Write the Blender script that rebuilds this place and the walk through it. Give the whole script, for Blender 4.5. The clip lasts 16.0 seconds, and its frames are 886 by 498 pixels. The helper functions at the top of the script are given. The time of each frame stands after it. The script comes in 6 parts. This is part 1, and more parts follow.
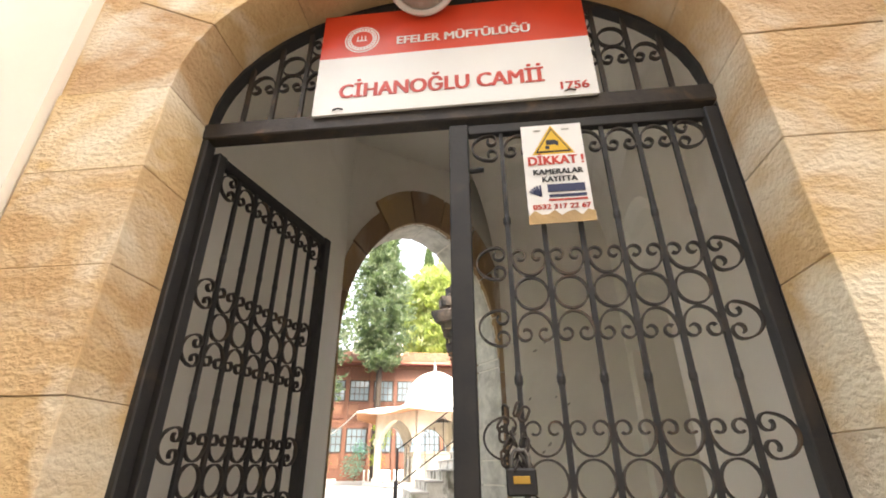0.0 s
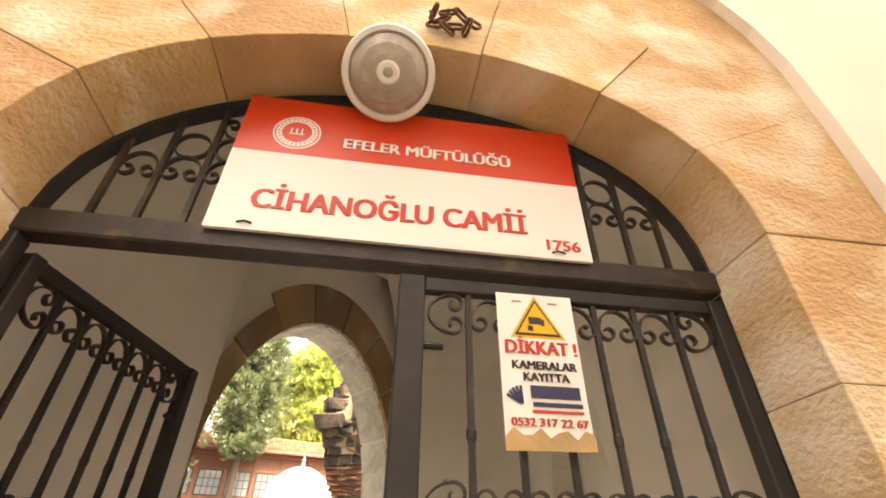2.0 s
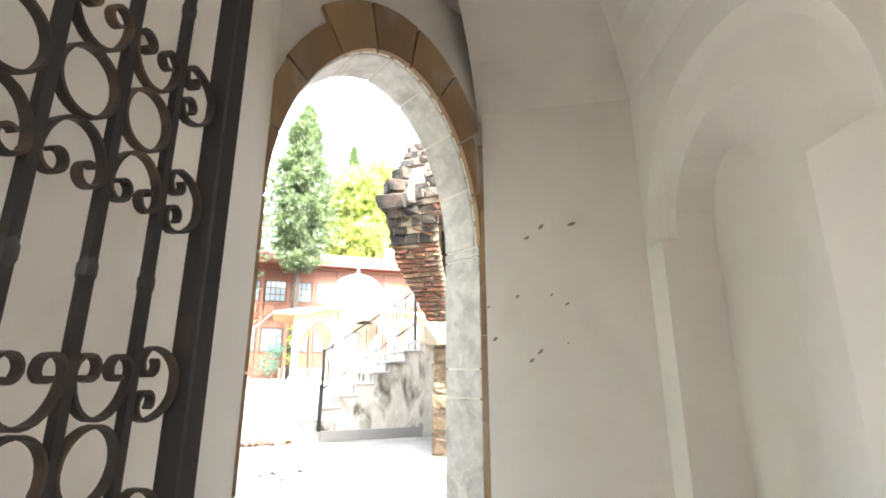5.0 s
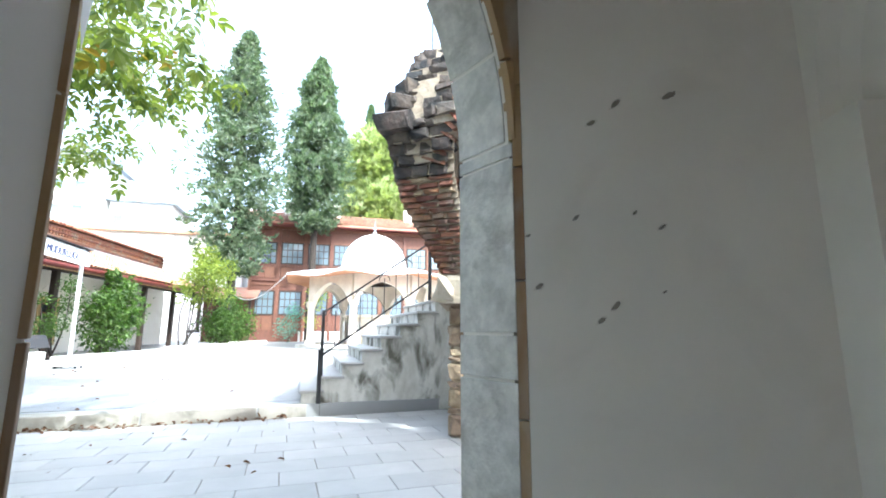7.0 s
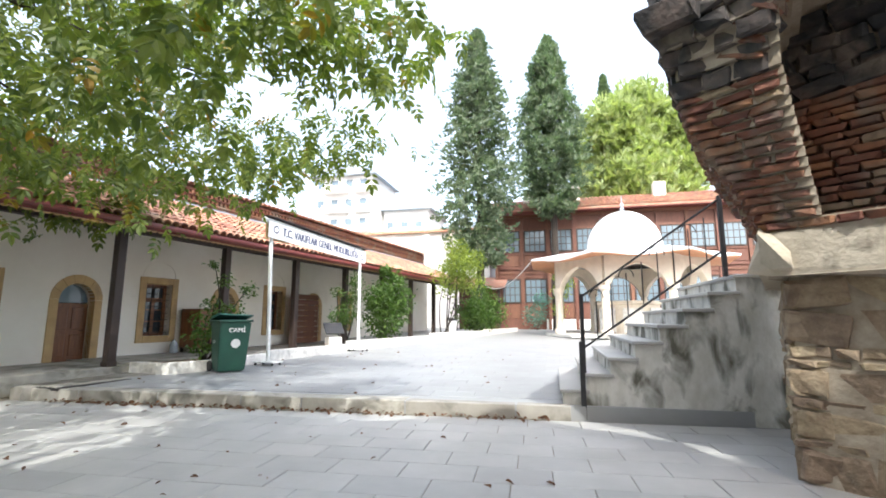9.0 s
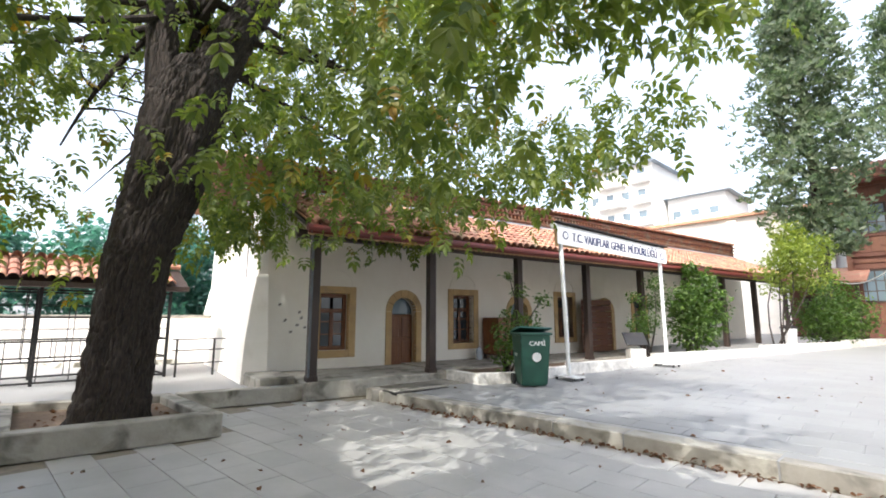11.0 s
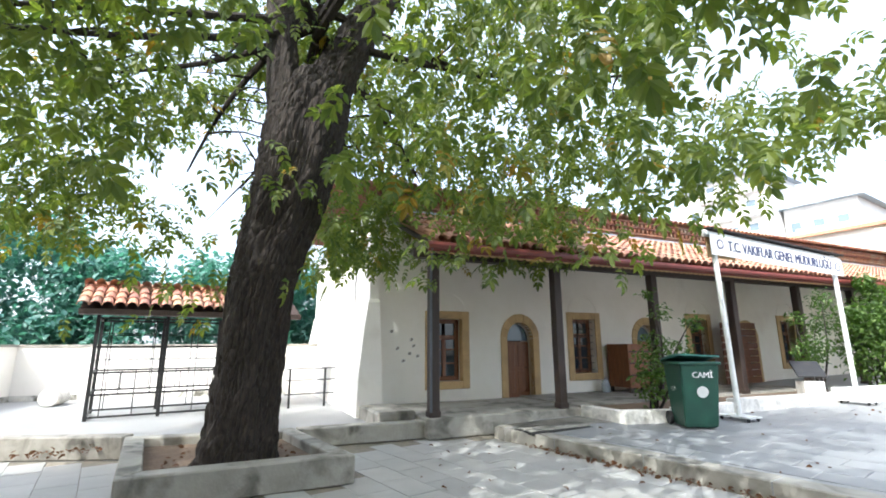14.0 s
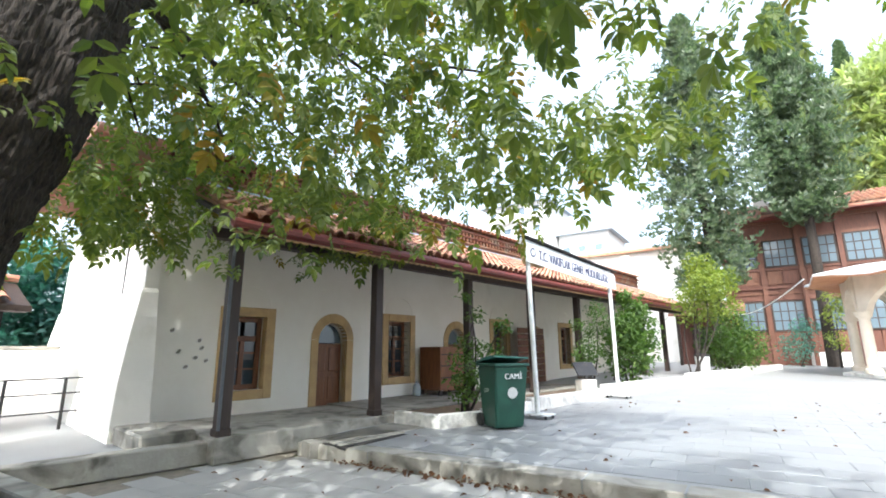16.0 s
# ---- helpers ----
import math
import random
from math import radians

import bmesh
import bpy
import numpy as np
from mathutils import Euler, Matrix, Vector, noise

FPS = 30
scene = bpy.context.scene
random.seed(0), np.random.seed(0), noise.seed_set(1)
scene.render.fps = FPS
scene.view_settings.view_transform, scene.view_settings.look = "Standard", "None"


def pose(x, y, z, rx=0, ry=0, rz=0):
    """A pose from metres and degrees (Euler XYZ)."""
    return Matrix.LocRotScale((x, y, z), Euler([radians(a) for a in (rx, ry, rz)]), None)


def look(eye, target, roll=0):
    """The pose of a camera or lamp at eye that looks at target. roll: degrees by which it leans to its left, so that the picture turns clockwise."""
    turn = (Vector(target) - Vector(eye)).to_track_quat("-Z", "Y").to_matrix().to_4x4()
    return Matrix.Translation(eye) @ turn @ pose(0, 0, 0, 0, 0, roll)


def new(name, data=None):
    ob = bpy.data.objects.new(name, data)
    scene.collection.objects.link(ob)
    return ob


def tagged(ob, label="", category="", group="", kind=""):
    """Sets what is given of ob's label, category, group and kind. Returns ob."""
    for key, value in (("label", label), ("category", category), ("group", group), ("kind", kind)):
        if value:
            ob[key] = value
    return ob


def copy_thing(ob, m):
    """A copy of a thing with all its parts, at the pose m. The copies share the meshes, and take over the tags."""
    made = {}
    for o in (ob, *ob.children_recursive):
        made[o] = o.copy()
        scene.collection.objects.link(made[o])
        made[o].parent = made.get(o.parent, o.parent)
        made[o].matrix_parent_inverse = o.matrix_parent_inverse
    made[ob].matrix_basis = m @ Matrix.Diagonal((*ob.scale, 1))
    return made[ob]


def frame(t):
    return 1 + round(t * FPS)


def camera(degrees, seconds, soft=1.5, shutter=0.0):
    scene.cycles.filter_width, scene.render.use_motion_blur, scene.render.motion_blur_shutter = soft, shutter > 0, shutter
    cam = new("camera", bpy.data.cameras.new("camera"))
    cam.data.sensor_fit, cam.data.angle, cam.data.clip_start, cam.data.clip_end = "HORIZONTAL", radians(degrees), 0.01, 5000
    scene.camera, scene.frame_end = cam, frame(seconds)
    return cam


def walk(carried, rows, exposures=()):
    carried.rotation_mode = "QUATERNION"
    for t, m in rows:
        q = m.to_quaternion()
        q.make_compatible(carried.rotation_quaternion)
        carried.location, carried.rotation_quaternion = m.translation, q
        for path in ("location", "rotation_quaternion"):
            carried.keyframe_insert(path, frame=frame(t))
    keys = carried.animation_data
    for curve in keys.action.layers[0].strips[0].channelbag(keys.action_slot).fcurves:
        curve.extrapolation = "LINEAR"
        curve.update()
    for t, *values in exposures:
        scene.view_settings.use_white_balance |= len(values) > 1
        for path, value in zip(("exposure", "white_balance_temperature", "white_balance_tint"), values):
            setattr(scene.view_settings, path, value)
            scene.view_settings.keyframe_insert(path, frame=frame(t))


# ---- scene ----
cam = camera(87.6, 16.0, 1.8)
# seconds, place in metres, yaw, pitch, roll in degrees
PATH = [
    (0.0, 0.0, -0.0, 1.127, 0.03, 25.64, 0.3),
    (0.5, -0.108, 0.181, 1.308, -0.66, 33.3, -0.02),
    (1.0, -0.138, 0.242, 1.57, -8.38, 36.94, -0.33),
    (1.5, -0.124, 0.291, 1.613, -13.35, 36.43, -0.41),
    (2.0, -0.129, 0.302, 1.611, -14.97, 35.55, -0.43),
    (2.5, -0.171, 0.329, 1.587, -12.27, 32.27, -0.43),
    (3.0, -0.226, 0.45, 1.38, -9.06, 27.68, -0.31),
    (3.5, -0.273, 0.638, 1.122, -6.91, 23.62, -0.09),
    (4.0, -0.296, 0.907, 1.247, -6.9, 20.06, 0.07),
    (4.5, -0.429, 1.154, 1.261, -8.55, 16.45, 0.35),
    (5.0, -0.354, 1.359, 1.229, -10.38, 14.4, 0.09),
    (7.5, -0.033, 3.124, 1.232, -5.03, 9.42, 0.07),
    (8.0, -0.11, 3.466, 1.253, 2.19, 8.88, 0.02),
    (8.5, -0.177, 3.744, 1.248, 13.19, 8.29, -0.14),
    (9.0, -0.345, 3.947, 1.233, 21.88, 8.6, 0.04),
    (9.5, -0.555, 4.036, 1.371, 31.23, 8.52, 0.15),
    (10.0, -0.775, 4.232, 1.448, 42.27, 8.12, -0.09),
    (11.2, -1.26, 4.47, 1.48, 57.5, 8.7, 0.0),
    (12.5, -1.813, 4.196, 1.496, 69.61, 9.23, 0.12),
    (13.0, -2.035, 4.077, 1.511, 70.82, 9.7, 0.2),
    (13.5, -2.201, 4.121, 1.488, 70.08, 10.41, 0.27),
    (14.0, -2.404, 4.239, 1.463, 65.49, 11.97, 0.32),
    (14.5, -2.622, 4.313, 1.482, 55.25, 12.4, 0.2),
    (15.0, -2.8, 4.312, 1.492, 46.33, 12.87, 0.3),
    (15.5, -2.962, 4.398, 1.438, 44.3, 13.14, 0.29),
    (16.0, -3.193, 4.558, 1.431, 42.08, 12.34, 0.39),
]
walk(cam, [(t, pose(x, y, z, 90 + pitch, roll, yaw)) for t, x, y, z, yaw, pitch, roll in PATH],
     exposures=[(0.0, 2.4, 6800, 9), (1.5, 2.45, 8900, 18), (2.5, 2.5, 8600, 17), (3.0, 2.75, 7700, 14), (3.5, 3.3, 6700, 11), (5.0, 3.4, 6200, 9), (7.3, 1.95, 5250, 3), (7.7, 1.8, 5250, 3), (9.0, 1.4, 5800, 7), (10.0, 1.2, 6000, 9), (12.5, 1.22, 5700, 7), (14.0, 1.5, 5600, 5), (16.0, 1.5, 5600, 5)])

# ---- light ----
SUN_ELEVATION, SUN_YAW = 47.0, 209.0
world = bpy.data.worlds.new("sky")
scene.world = world
world.use_nodes = True
wn, wl = world.node_tree.nodes, world.node_tree.links
wn.clear()
sky = wn.new("ShaderNodeTexSky")
sky.sky_type, sky.sun_disc = "NISHITA", False
sky.sun_elevation, sky.sun_rotation = radians(SUN_ELEVATION), radians(-SUN_YAW)
sky.air_density, sky.dust_density, sky.ozone_density = 1.0, 7.0, 1.0
back = wn.new("ShaderNodeBackground")
back.inputs["Strength"].default_value = 0.15
out = wn.new("ShaderNodeOutputWorld")
haze = wn.new("ShaderNodeMix")        # bright summer haze over the whole sky
haze.data_type, haze.blend_type = "RGBA", "ADD"
haze.inputs["Factor"].default_value = 1.0
haze.inputs["B"].default_value = (2.75, 2.68, 2.6, 1)
wl.new(sky.outputs["Color"], haze.inputs["A"])
wl.new(haze.outputs["Result"], back.inputs["Color"])
wl.new(back.outputs["Background"], out.inputs["Surface"])
sun_data = bpy.data.lights.new("sun", "SUN")
sun_data.energy, sun_data.angle, sun_data.color = 2.2, radians(0.5), (1.0, 0.93, 0.82)
sun = new("sun", sun_data)
SUN_WAY = Vector((-math.sin(radians(SUN_YAW)) * math.cos(radians(SUN_ELEVATION)), math.cos(radians(SUN_YAW)) * math.cos(radians(SUN_ELEVATION)), math.sin(radians(SUN_ELEVATION))))
sun.matrix_world = look(SUN_WAY * 60, (0, 0, 0))

# ---- materials ----
def material(name, tone, tone2=None, scale=4.0, rough=0.7, metal=0.0, bump=0.2, bump_scale=40.0, stain=None, stain_scale=1.2,
             stain_cut=(0.5, 0.7), vary=0.0, stretch=(1, 1, 1), island=0.0):
    """Two tones mixed by noise, larger stains, a fine relief, and a change from piece to piece."""
    m = bpy.data.materials.new(name)
    m.use_nodes = True
    n, l = m.node_tree.nodes, m.node_tree.links
    b = n["Principled BSDF"]
    b.inputs["Metallic"].default_value = metal
    tone2 = tone2 or tuple(c * 0.8 for c in tone)
    mp = n.new("ShaderNodeMapping")
    mp.inputs["Scale"].default_value = stretch
    geo = n.new("ShaderNodeNewGeometry")
    l.new(geo.outputs["Position"], mp.inputs["Vector"])
    t1 = n.new("ShaderNodeTexNoise")
    t1.inputs["Scale"].default_value, t1.inputs["Detail"].default_value, t1.inputs["Roughness"].default_value = scale, 6, 0.62
    l.new(mp.outputs["Vector"], t1.inputs["Vector"])
    r1 = n.new("ShaderNodeValToRGB")
    r1.color_ramp.elements[0].position, r1.color_ramp.elements[1].position = 0.33, 0.67
    r1.color_ramp.elements[0].color, r1.color_ramp.elements[1].color = (*tone2, 1), (*tone, 1)
    l.new(t1.outputs["Fac"], r1.inputs["Fac"])
    colour = r1.outputs["Color"]
    if stain:
        t2 = n.new("ShaderNodeTexNoise")
        t2.inputs["Scale"].default_value, t2.inputs["Detail"].default_value, t2.inputs["Distortion"].default_value = stain_scale, 7, 0.6
        l.new(mp.outputs["Vector"], t2.inputs["Vector"])
        r2 = n.new("ShaderNodeValToRGB")
        r2.color_ramp.elements[0].position, r2.color_ramp.elements[1].position = stain_cut
        l.new(t2.outputs["Fac"], r2.inputs["Fac"])
        mx = n.new("ShaderNodeMix")
        mx.data_type = "RGBA"
        l.new(r2.outputs["Color"], mx.inputs["Factor"])
        l.new(colour, mx.inputs["A"])
        mx.inputs["B"].default_value = (*stain, 1)
        colour = mx.outputs["Result"]
    if vary or island:
        ran = n.new("ShaderNodeObjectInfo").outputs["Random"] if vary else geo.outputs["Random Per Island"]
        k = vary or island
        mr = n.new("ShaderNodeMapRange")
        mr.inputs["To Min"].default_value, mr.inputs["To Max"].default_value = 1 - k, 1 + k
        l.new(ran, mr.inputs["Value"])
        hs = n.new("ShaderNodeHueSaturation")
        l.new(mr.outputs["Result"], hs.inputs["Value"])
        hr = n.new("ShaderNodeMapRange")
        hr.inputs["To Min"].default_value, hr.inputs["To Max"].default_value = 0.5 - k * 0.05, 0.5 + k * 0.05
        l.new(ran, hr.inputs["Value"])
        l.new(hr.outputs["Result"], hs.inputs["Hue"])
        l.new(colour, hs.inputs["Color"])
        colour = hs.outputs["Color"]
    l.new(colour, b.inputs["Base Color"])
    rr = n.new("ShaderNodeMapRange")
    rr.inputs["To Min"].default_value, rr.inputs["To Max"].default_value = max(0.02, rough - 0.1), min(1, rough + 0.1)
    l.new(t1.outputs["Fac"], rr.inputs["Value"])
    l.new(rr.outputs["Result"], b.inputs["Roughness"])
    if bump:
        t3 = n.new("ShaderNodeTexNoise")
        t3.inputs["Scale"].default_value, t3.inputs["Detail"].default_value = bump_scale, 5
        l.new(mp.outputs["Vector"], t3.inputs["Vector"])
        bp = n.new("ShaderNodeBump")
        bp.inputs["Strength"].default_value, bp.inputs["Distance"].default_value = bump, 0.02
        l.new(t3.outputs["Fac"], bp.inputs["Height"])
        l.new(bp.outputs["Normal"], b.inputs["Normal"])
    return m


def leaf_material(name, tone, tone2, glow):
    """Leaves: a diffuse top and light that passes through."""
    m = bpy.data.materials.new(name)
    m.use_nodes = True
    n, l = m.node_tree.nodes, m.node_tree.links
    n.clear()
    geo = n.new("ShaderNodeNewGeometry")
    ramp = n.new("ShaderNodeValToRGB")
    ramp.color_ramp.elements[0].color, ramp.color_ramp.elements[1].color = (*tone, 1), (*tone2, 1)
    l.new(geo.outputs["Random Per Island"], ramp.inputs["Fac"])
    b = n.new("ShaderNodeBsdfPrincipled")
    b.inputs["Roughness"].default_value = 0.5
    l.new(ramp.outputs["Color"], b.inputs["Base Color"])
    t = n.new("ShaderNodeBsdfTranslucent")
    g = n.new("ShaderNodeMix")
    g.data_type, g.blend_type = "RGBA", "MULTIPLY"
    g.inputs["Factor"].default_value = 1.0
    l.new(ramp.outputs["Color"], g.inputs["A"])
    g.inputs["B"].default_value = (*glow, 1)
    l.new(g.outputs["Result"], t.inputs["Color"])
    mx = n.new("ShaderNodeMixShader")
    mx.inputs["Fac"].default_value = 0.45
    o = n.new("ShaderNodeOutputMaterial")
    l.new(b.outputs["BSDF"], mx.inputs[1])
    l.new(t.outputs["BSDF"], mx.inputs[2])
    l.new(mx.outputs["Shader"], o.inputs["Surface"])
    return m


def glass_material(name, tone, rough=0.05):
    m = bpy.data.materials.new(name)
    m.use_nodes = True
    b = m.node_tree.nodes["Principled BSDF"]
    b.inputs["Base Color"].default_value = (*tone, 1)
    b.inputs["Roughness"].default_value = rough
    b.inputs["IOR"].default_value = 1.5
    b.inputs["Specular IOR Level"].default_value = 0.8
    return m


SANDSTONE = material("sandstone", (0.60, 0.42, 0.22), (0.44, 0.27, 0.12), 2.6, 0.85, bump=0.55, bump_scale=48, stain=(0.66, 0.57, 0.43), stain_scale=2.3, stain_cut=(0.46, 0.64), vary=0.12, stretch=(1, 1, 1.4))
PLASTER = material("white_plaster", (0.86, 0.82, 0.75), (0.81, 0.77, 0.70), 1.2, 0.9, bump=0.12, bump_scale=9, stain=(0.72, 0.67, 0.59), stain_scale=1.3, stain_cut=(0.56, 0.8))
ARCADE_PLASTER = material("arcade_plaster", (0.85, 0.80, 0.71), (0.78, 0.72, 0.62), 0.9, 0.9, bump=0.12, bump_scale=8, stain=(0.66, 0.60, 0.51), stain_scale=0.7, stain_cut=(0.6, 0.82))
PLASTER_CREAM = material("cream_plaster", (0.76, 0.70, 0.60), (0.69, 0.62, 0.52), 0.9, 0.9, bump=0.1, bump_scale=8, stain=(0.58, 0.52, 0.44), stain_scale=0.7, stain_cut=(0.6, 0.82))
MARBLE = material("worn_marble", (0.76, 0.73, 0.67), (0.53, 0.51, 0.47), 9.0, 0.6, bump=0.55, bump_scale=26, stain=(0.42, 0.40, 0.36), stain_scale=5.0, stain_cut=(0.52, 0.70), vary=0.06)
RING_STONE = material("brown_arch_stone", (0.42, 0.27, 0.13), (0.32, 0.22, 0.14), 3.0, 0.85, bump=0.4, bump_scale=25, stain=(0.50, 0.44, 0.36), stain_scale=3.0, vary=0.15, stretch=(1, 1, 0.4))
SLAB = material("grey_marble_slab", (0.41, 0.395, 0.37), (0.33, 0.318, 0.295), 1.5, 0.55, bump=0.08, bump_scale=30, stain=(0.33, 0.31, 0.28), stain_scale=0.8, stain_cut=(0.55, 0.75), vary=0.07)
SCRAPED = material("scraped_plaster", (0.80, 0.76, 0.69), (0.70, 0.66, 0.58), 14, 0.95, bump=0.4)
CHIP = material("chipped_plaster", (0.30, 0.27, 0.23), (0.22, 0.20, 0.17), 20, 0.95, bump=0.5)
JOINT = material("joint_mortar", (0.27, 0.23, 0.18), (0.19, 0.17, 0.13), 9, 0.95, bump=0.3)
TERRACE = material("terrace_marble", (0.28, 0.28, 0.277), (0.225, 0.224, 0.22), 1.0, 0.5, bump=0.06, bump_scale=20, stain=(0.27, 0.26, 0.24), stain_scale=0.9, stain_cut=(0.58, 0.8), vary=0.05)
KERB = material("kerb_stone", (0.37, 0.345, 0.295), (0.25, 0.23, 0.195), 2.5, 0.75, bump=0.25, bump_scale=25, stain=(0.11, 0.10, 0.08), stain_scale=2.6, stain_cut=(0.5, 0.68), vary=0.1)
CONCRETE = material("old_concrete", (0.66, 0.64, 0.59), (0.46, 0.44, 0.38), 4.5, 0.9, bump=0.5, bump_scale=22, stain=(0.12, 0.112, 0.085), stain_scale=3.0, stain_cut=(0.49, 0.63), stretch=(1, 1, 0.55))
IRON = material("black_iron", (0.012, 0.012, 0.014), (0.020, 0.018, 0.017), 9, 0.62, 0.0, bump=0.06, bump_scale=60, stain=(0.045, 0.032, 0.022), stain_scale=6, stain_cut=(0.6, 0.72))
IRON_BROWN = material("worn_brown_iron", (0.026, 0.022, 0.02), (0.045, 0.035, 0.028), 14, 0.55, 0.2, bump=0.1, bump_scale=70, stain=(0.10, 0.065, 0.04), stain_scale=9, stain_cut=(0.55, 0.7))
WOOD_DARK = material("dark_painted_timber", (0.045, 0.028, 0.020), (0.030, 0.018, 0.013), 6, 0.6, bump=0.2, bump_scale=30, stretch=(3, 3, 0.4))
WOOD_DOOR = material("varnished_door_wood", (0.22, 0.085, 0.028), (0.12, 0.042, 0.015), 5, 0.45, bump=0.15, bump_scale=30, stretch=(6, 6, 0.5))
WOOD_RED = material("red_brown_boards", (0.15, 0.06, 0.033), (0.10, 0.04, 0.023), 5, 0.6, bump=0.15, stretch=(4, 4, 0.6), vary=0.12)
EAVE_PAINT = material("maroon_eave_paint", (0.17, 0.035, 0.026), (0.12, 0.022, 0.018), 4, 0.45, bump=0.1)
FRAME_STONE = material("ochre_window_stone", (0.52, 0.36, 0.17), (0.42, 0.28, 0.13), 4, 0.85, bump=0.25, bump_scale=25, stain=(0.30, 0.22, 0.13), stain_scale=2.5, stain_cut=(0.55, 0.75))
TILE = material("clay_roof_tile", (0.44, 0.215, 0.135), (0.32, 0.155, 0.10), 6, 0.85, bump=0.3, bump_scale=30, stain=(0.30, 0.24, 0.17), stain_scale=2.2, stain_cut=(0.5, 0.72), island=0.25)
BRICK = material("old_brick", (0.27, 0.115, 0.062), (0.14, 0.07, 0.045), 7, 0.9, bump=0.6, bump_scale=35, stain=(0.20, 0.16, 0.12), stain_scale=3, stain_cut=(0.5, 0.68), vary=0.3)
RUBBLE = material("rubble_stone", (0.40, 0.31, 0.205), (0.21, 0.15, 0.095), 9, 0.9, bump=0.9, bump_scale=24, stain=(0.17, 0.13, 0.09), stain_scale=4.5, stain_cut=(0.55, 0.7), vary=0.25)
SPRINGER = material("pale_springer_stone", (0.56, 0.49, 0.38), (0.42, 0.36, 0.27), 4, 0.85, bump=0.6, bump_scale=20, stain=(0.24, 0.20, 0.15), stain_scale=4, stain_cut=(0.58, 0.74))
# dark lichened stone, toned down further to paint in the head's shade
LICHEN_SHADE_STONE = material("weathered_shade_stone", (0.16, 0.125, 0.10), (0.055, 0.047, 0.042), 5, 0.95, bump=0.9, bump_scale=16, stain=(0.035, 0.035, 0.035), stain_scale=3, stain_cut=(0.46, 0.6), vary=0.3)
MORTAR = material("old_mortar", (0.46, 0.39, 0.295), (0.26, 0.21, 0.15), 5, 0.95, bump=0.8, bump_scale=16)
BARK = material("tree_bark", (0.052, 0.038, 0.028), (0.010, 0.008, 0.007), 26, 0.95, bump=1.0, bump_scale=30, stretch=(1.6, 1.6, 0.45))
SOIL = material("dry_soil", (0.19, 0.13, 0.085), (0.12, 0.08, 0.05), 6, 0.95, bump=0.7, bump_scale=25)
GREEN_PLASTIC = material("green_plastic", (0.018, 0.075, 0.048), (0.014, 0.06, 0.040), 5, 0.45, bump=0.06)
WHITE_PAINT = material("white_painted_steel", (0.72, 0.72, 0.70), (0.62, 0.62, 0.59), 6, 0.45, bump=0.05, stain=(0.42, 0.39, 0.34), stain_scale=5, stain_cut=(0.62, 0.75))
WHITE_SHEET = material("white_sign_sheet", (0.80, 0.79, 0.77), (0.77, 0.76, 0.74), 3, 0.35, bump=0.0)
RED_SHEET = material("red_sign_sheet", (0.66, 0.055, 0.02), (0.60, 0.045, 0.016), 3, 0.3, bump=0.0)
YELLOW_SHEET = material("yellow_sign_ink", (0.75, 0.46, 0.02), None, 3, 0.4, bump=0.0)
BLACK_INK = material("black_ink", (0.02, 0.02, 0.022), None, 3, 0.5, bump=0.0)
RED_INK = material("red_ink", (0.58, 0.05, 0.03), None, 3, 0.45, bump=0.0)
NAVY_INK = material("navy_ink", (0.02, 0.03, 0.10), None, 3, 0.45, bump=0.0)
GREY_PIPE = material("painted_grey_pipe", (0.11, 0.12, 0.13), (0.08, 0.088, 0.10), 5, 0.5, bump=0.05)
LEAD = material("lead_sheet", (0.36, 0.40, 0.44), (0.28, 0.32, 0.36), 3, 0.5, 0.3, bump=0.1)
DOME_WHITE = material("white_dome_lead", (0.66, 0.66, 0.65), (0.58, 0.58, 0.57), 3, 0.6, bump=0.08)
CREAM_STONE = material("pale_fountain_stone", (0.70, 0.62, 0.50), (0.60, 0.52, 0.41), 3, 0.75, bump=0.15)
APARTMENT = material("white_apartment_render", (0.72, 0.71, 0.69), (0.66, 0.65, 0.63), 1, 0.9, bump=0.05)
DARK_GLASS = glass_material("dark_window_glass", (0.035, 0.045, 0.055))
PANE_GLASS = glass_material("house_window_glass", (0.13, 0.17, 0.20))
# near-black colour stands in for shade inside the rooms and drain slots
SHADE_BLACK = material("painted_shade_black", (0.03, 0.027, 0.024), None, 3, 0.9, bump=0.0)
WALNUT_LEAF = leaf_material("walnut_leaf", (0.068, 0.103, 0.028), (0.165, 0.195, 0.045), (1.9, 2.0, 0.7))
YELLOW_LEAF = leaf_material("yellowing_leaf", (0.26, 0.16, 0.02), (0.22, 0.22, 0.03), (1.4, 1.3, 0.5))
DRY_LEAF = leaf_material("dry_leaf", (0.16, 0.075, 0.03), (0.10, 0.05, 0.025), (1, 0.8, 0.5))
CYPRESS_LEAF = leaf_material("cypress_foliage", (0.068, 0.098, 0.062), (0.17, 0.20, 0.125), (1.3, 1.7, 0.9))
PINE_LEAF = leaf_material("pine_foliage", (0.23, 0.28, 0.12), (0.37, 0.41, 0.20), (1.5, 1.65, 0.7))
SHRUB_LEAF = leaf_material("shrub_leaf", (0.05, 0.09, 0.022), (0.11, 0.16, 0.035), (1.3, 1.8, 0.5))
BRIGHT_LEAF = leaf_material("bright_shrub_leaf", (0.12, 0.165, 0.03), (0.23, 0.27, 0.05), (1.5, 1.6, 0.5))
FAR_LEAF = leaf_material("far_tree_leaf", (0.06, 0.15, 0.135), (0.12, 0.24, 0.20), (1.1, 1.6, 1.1))


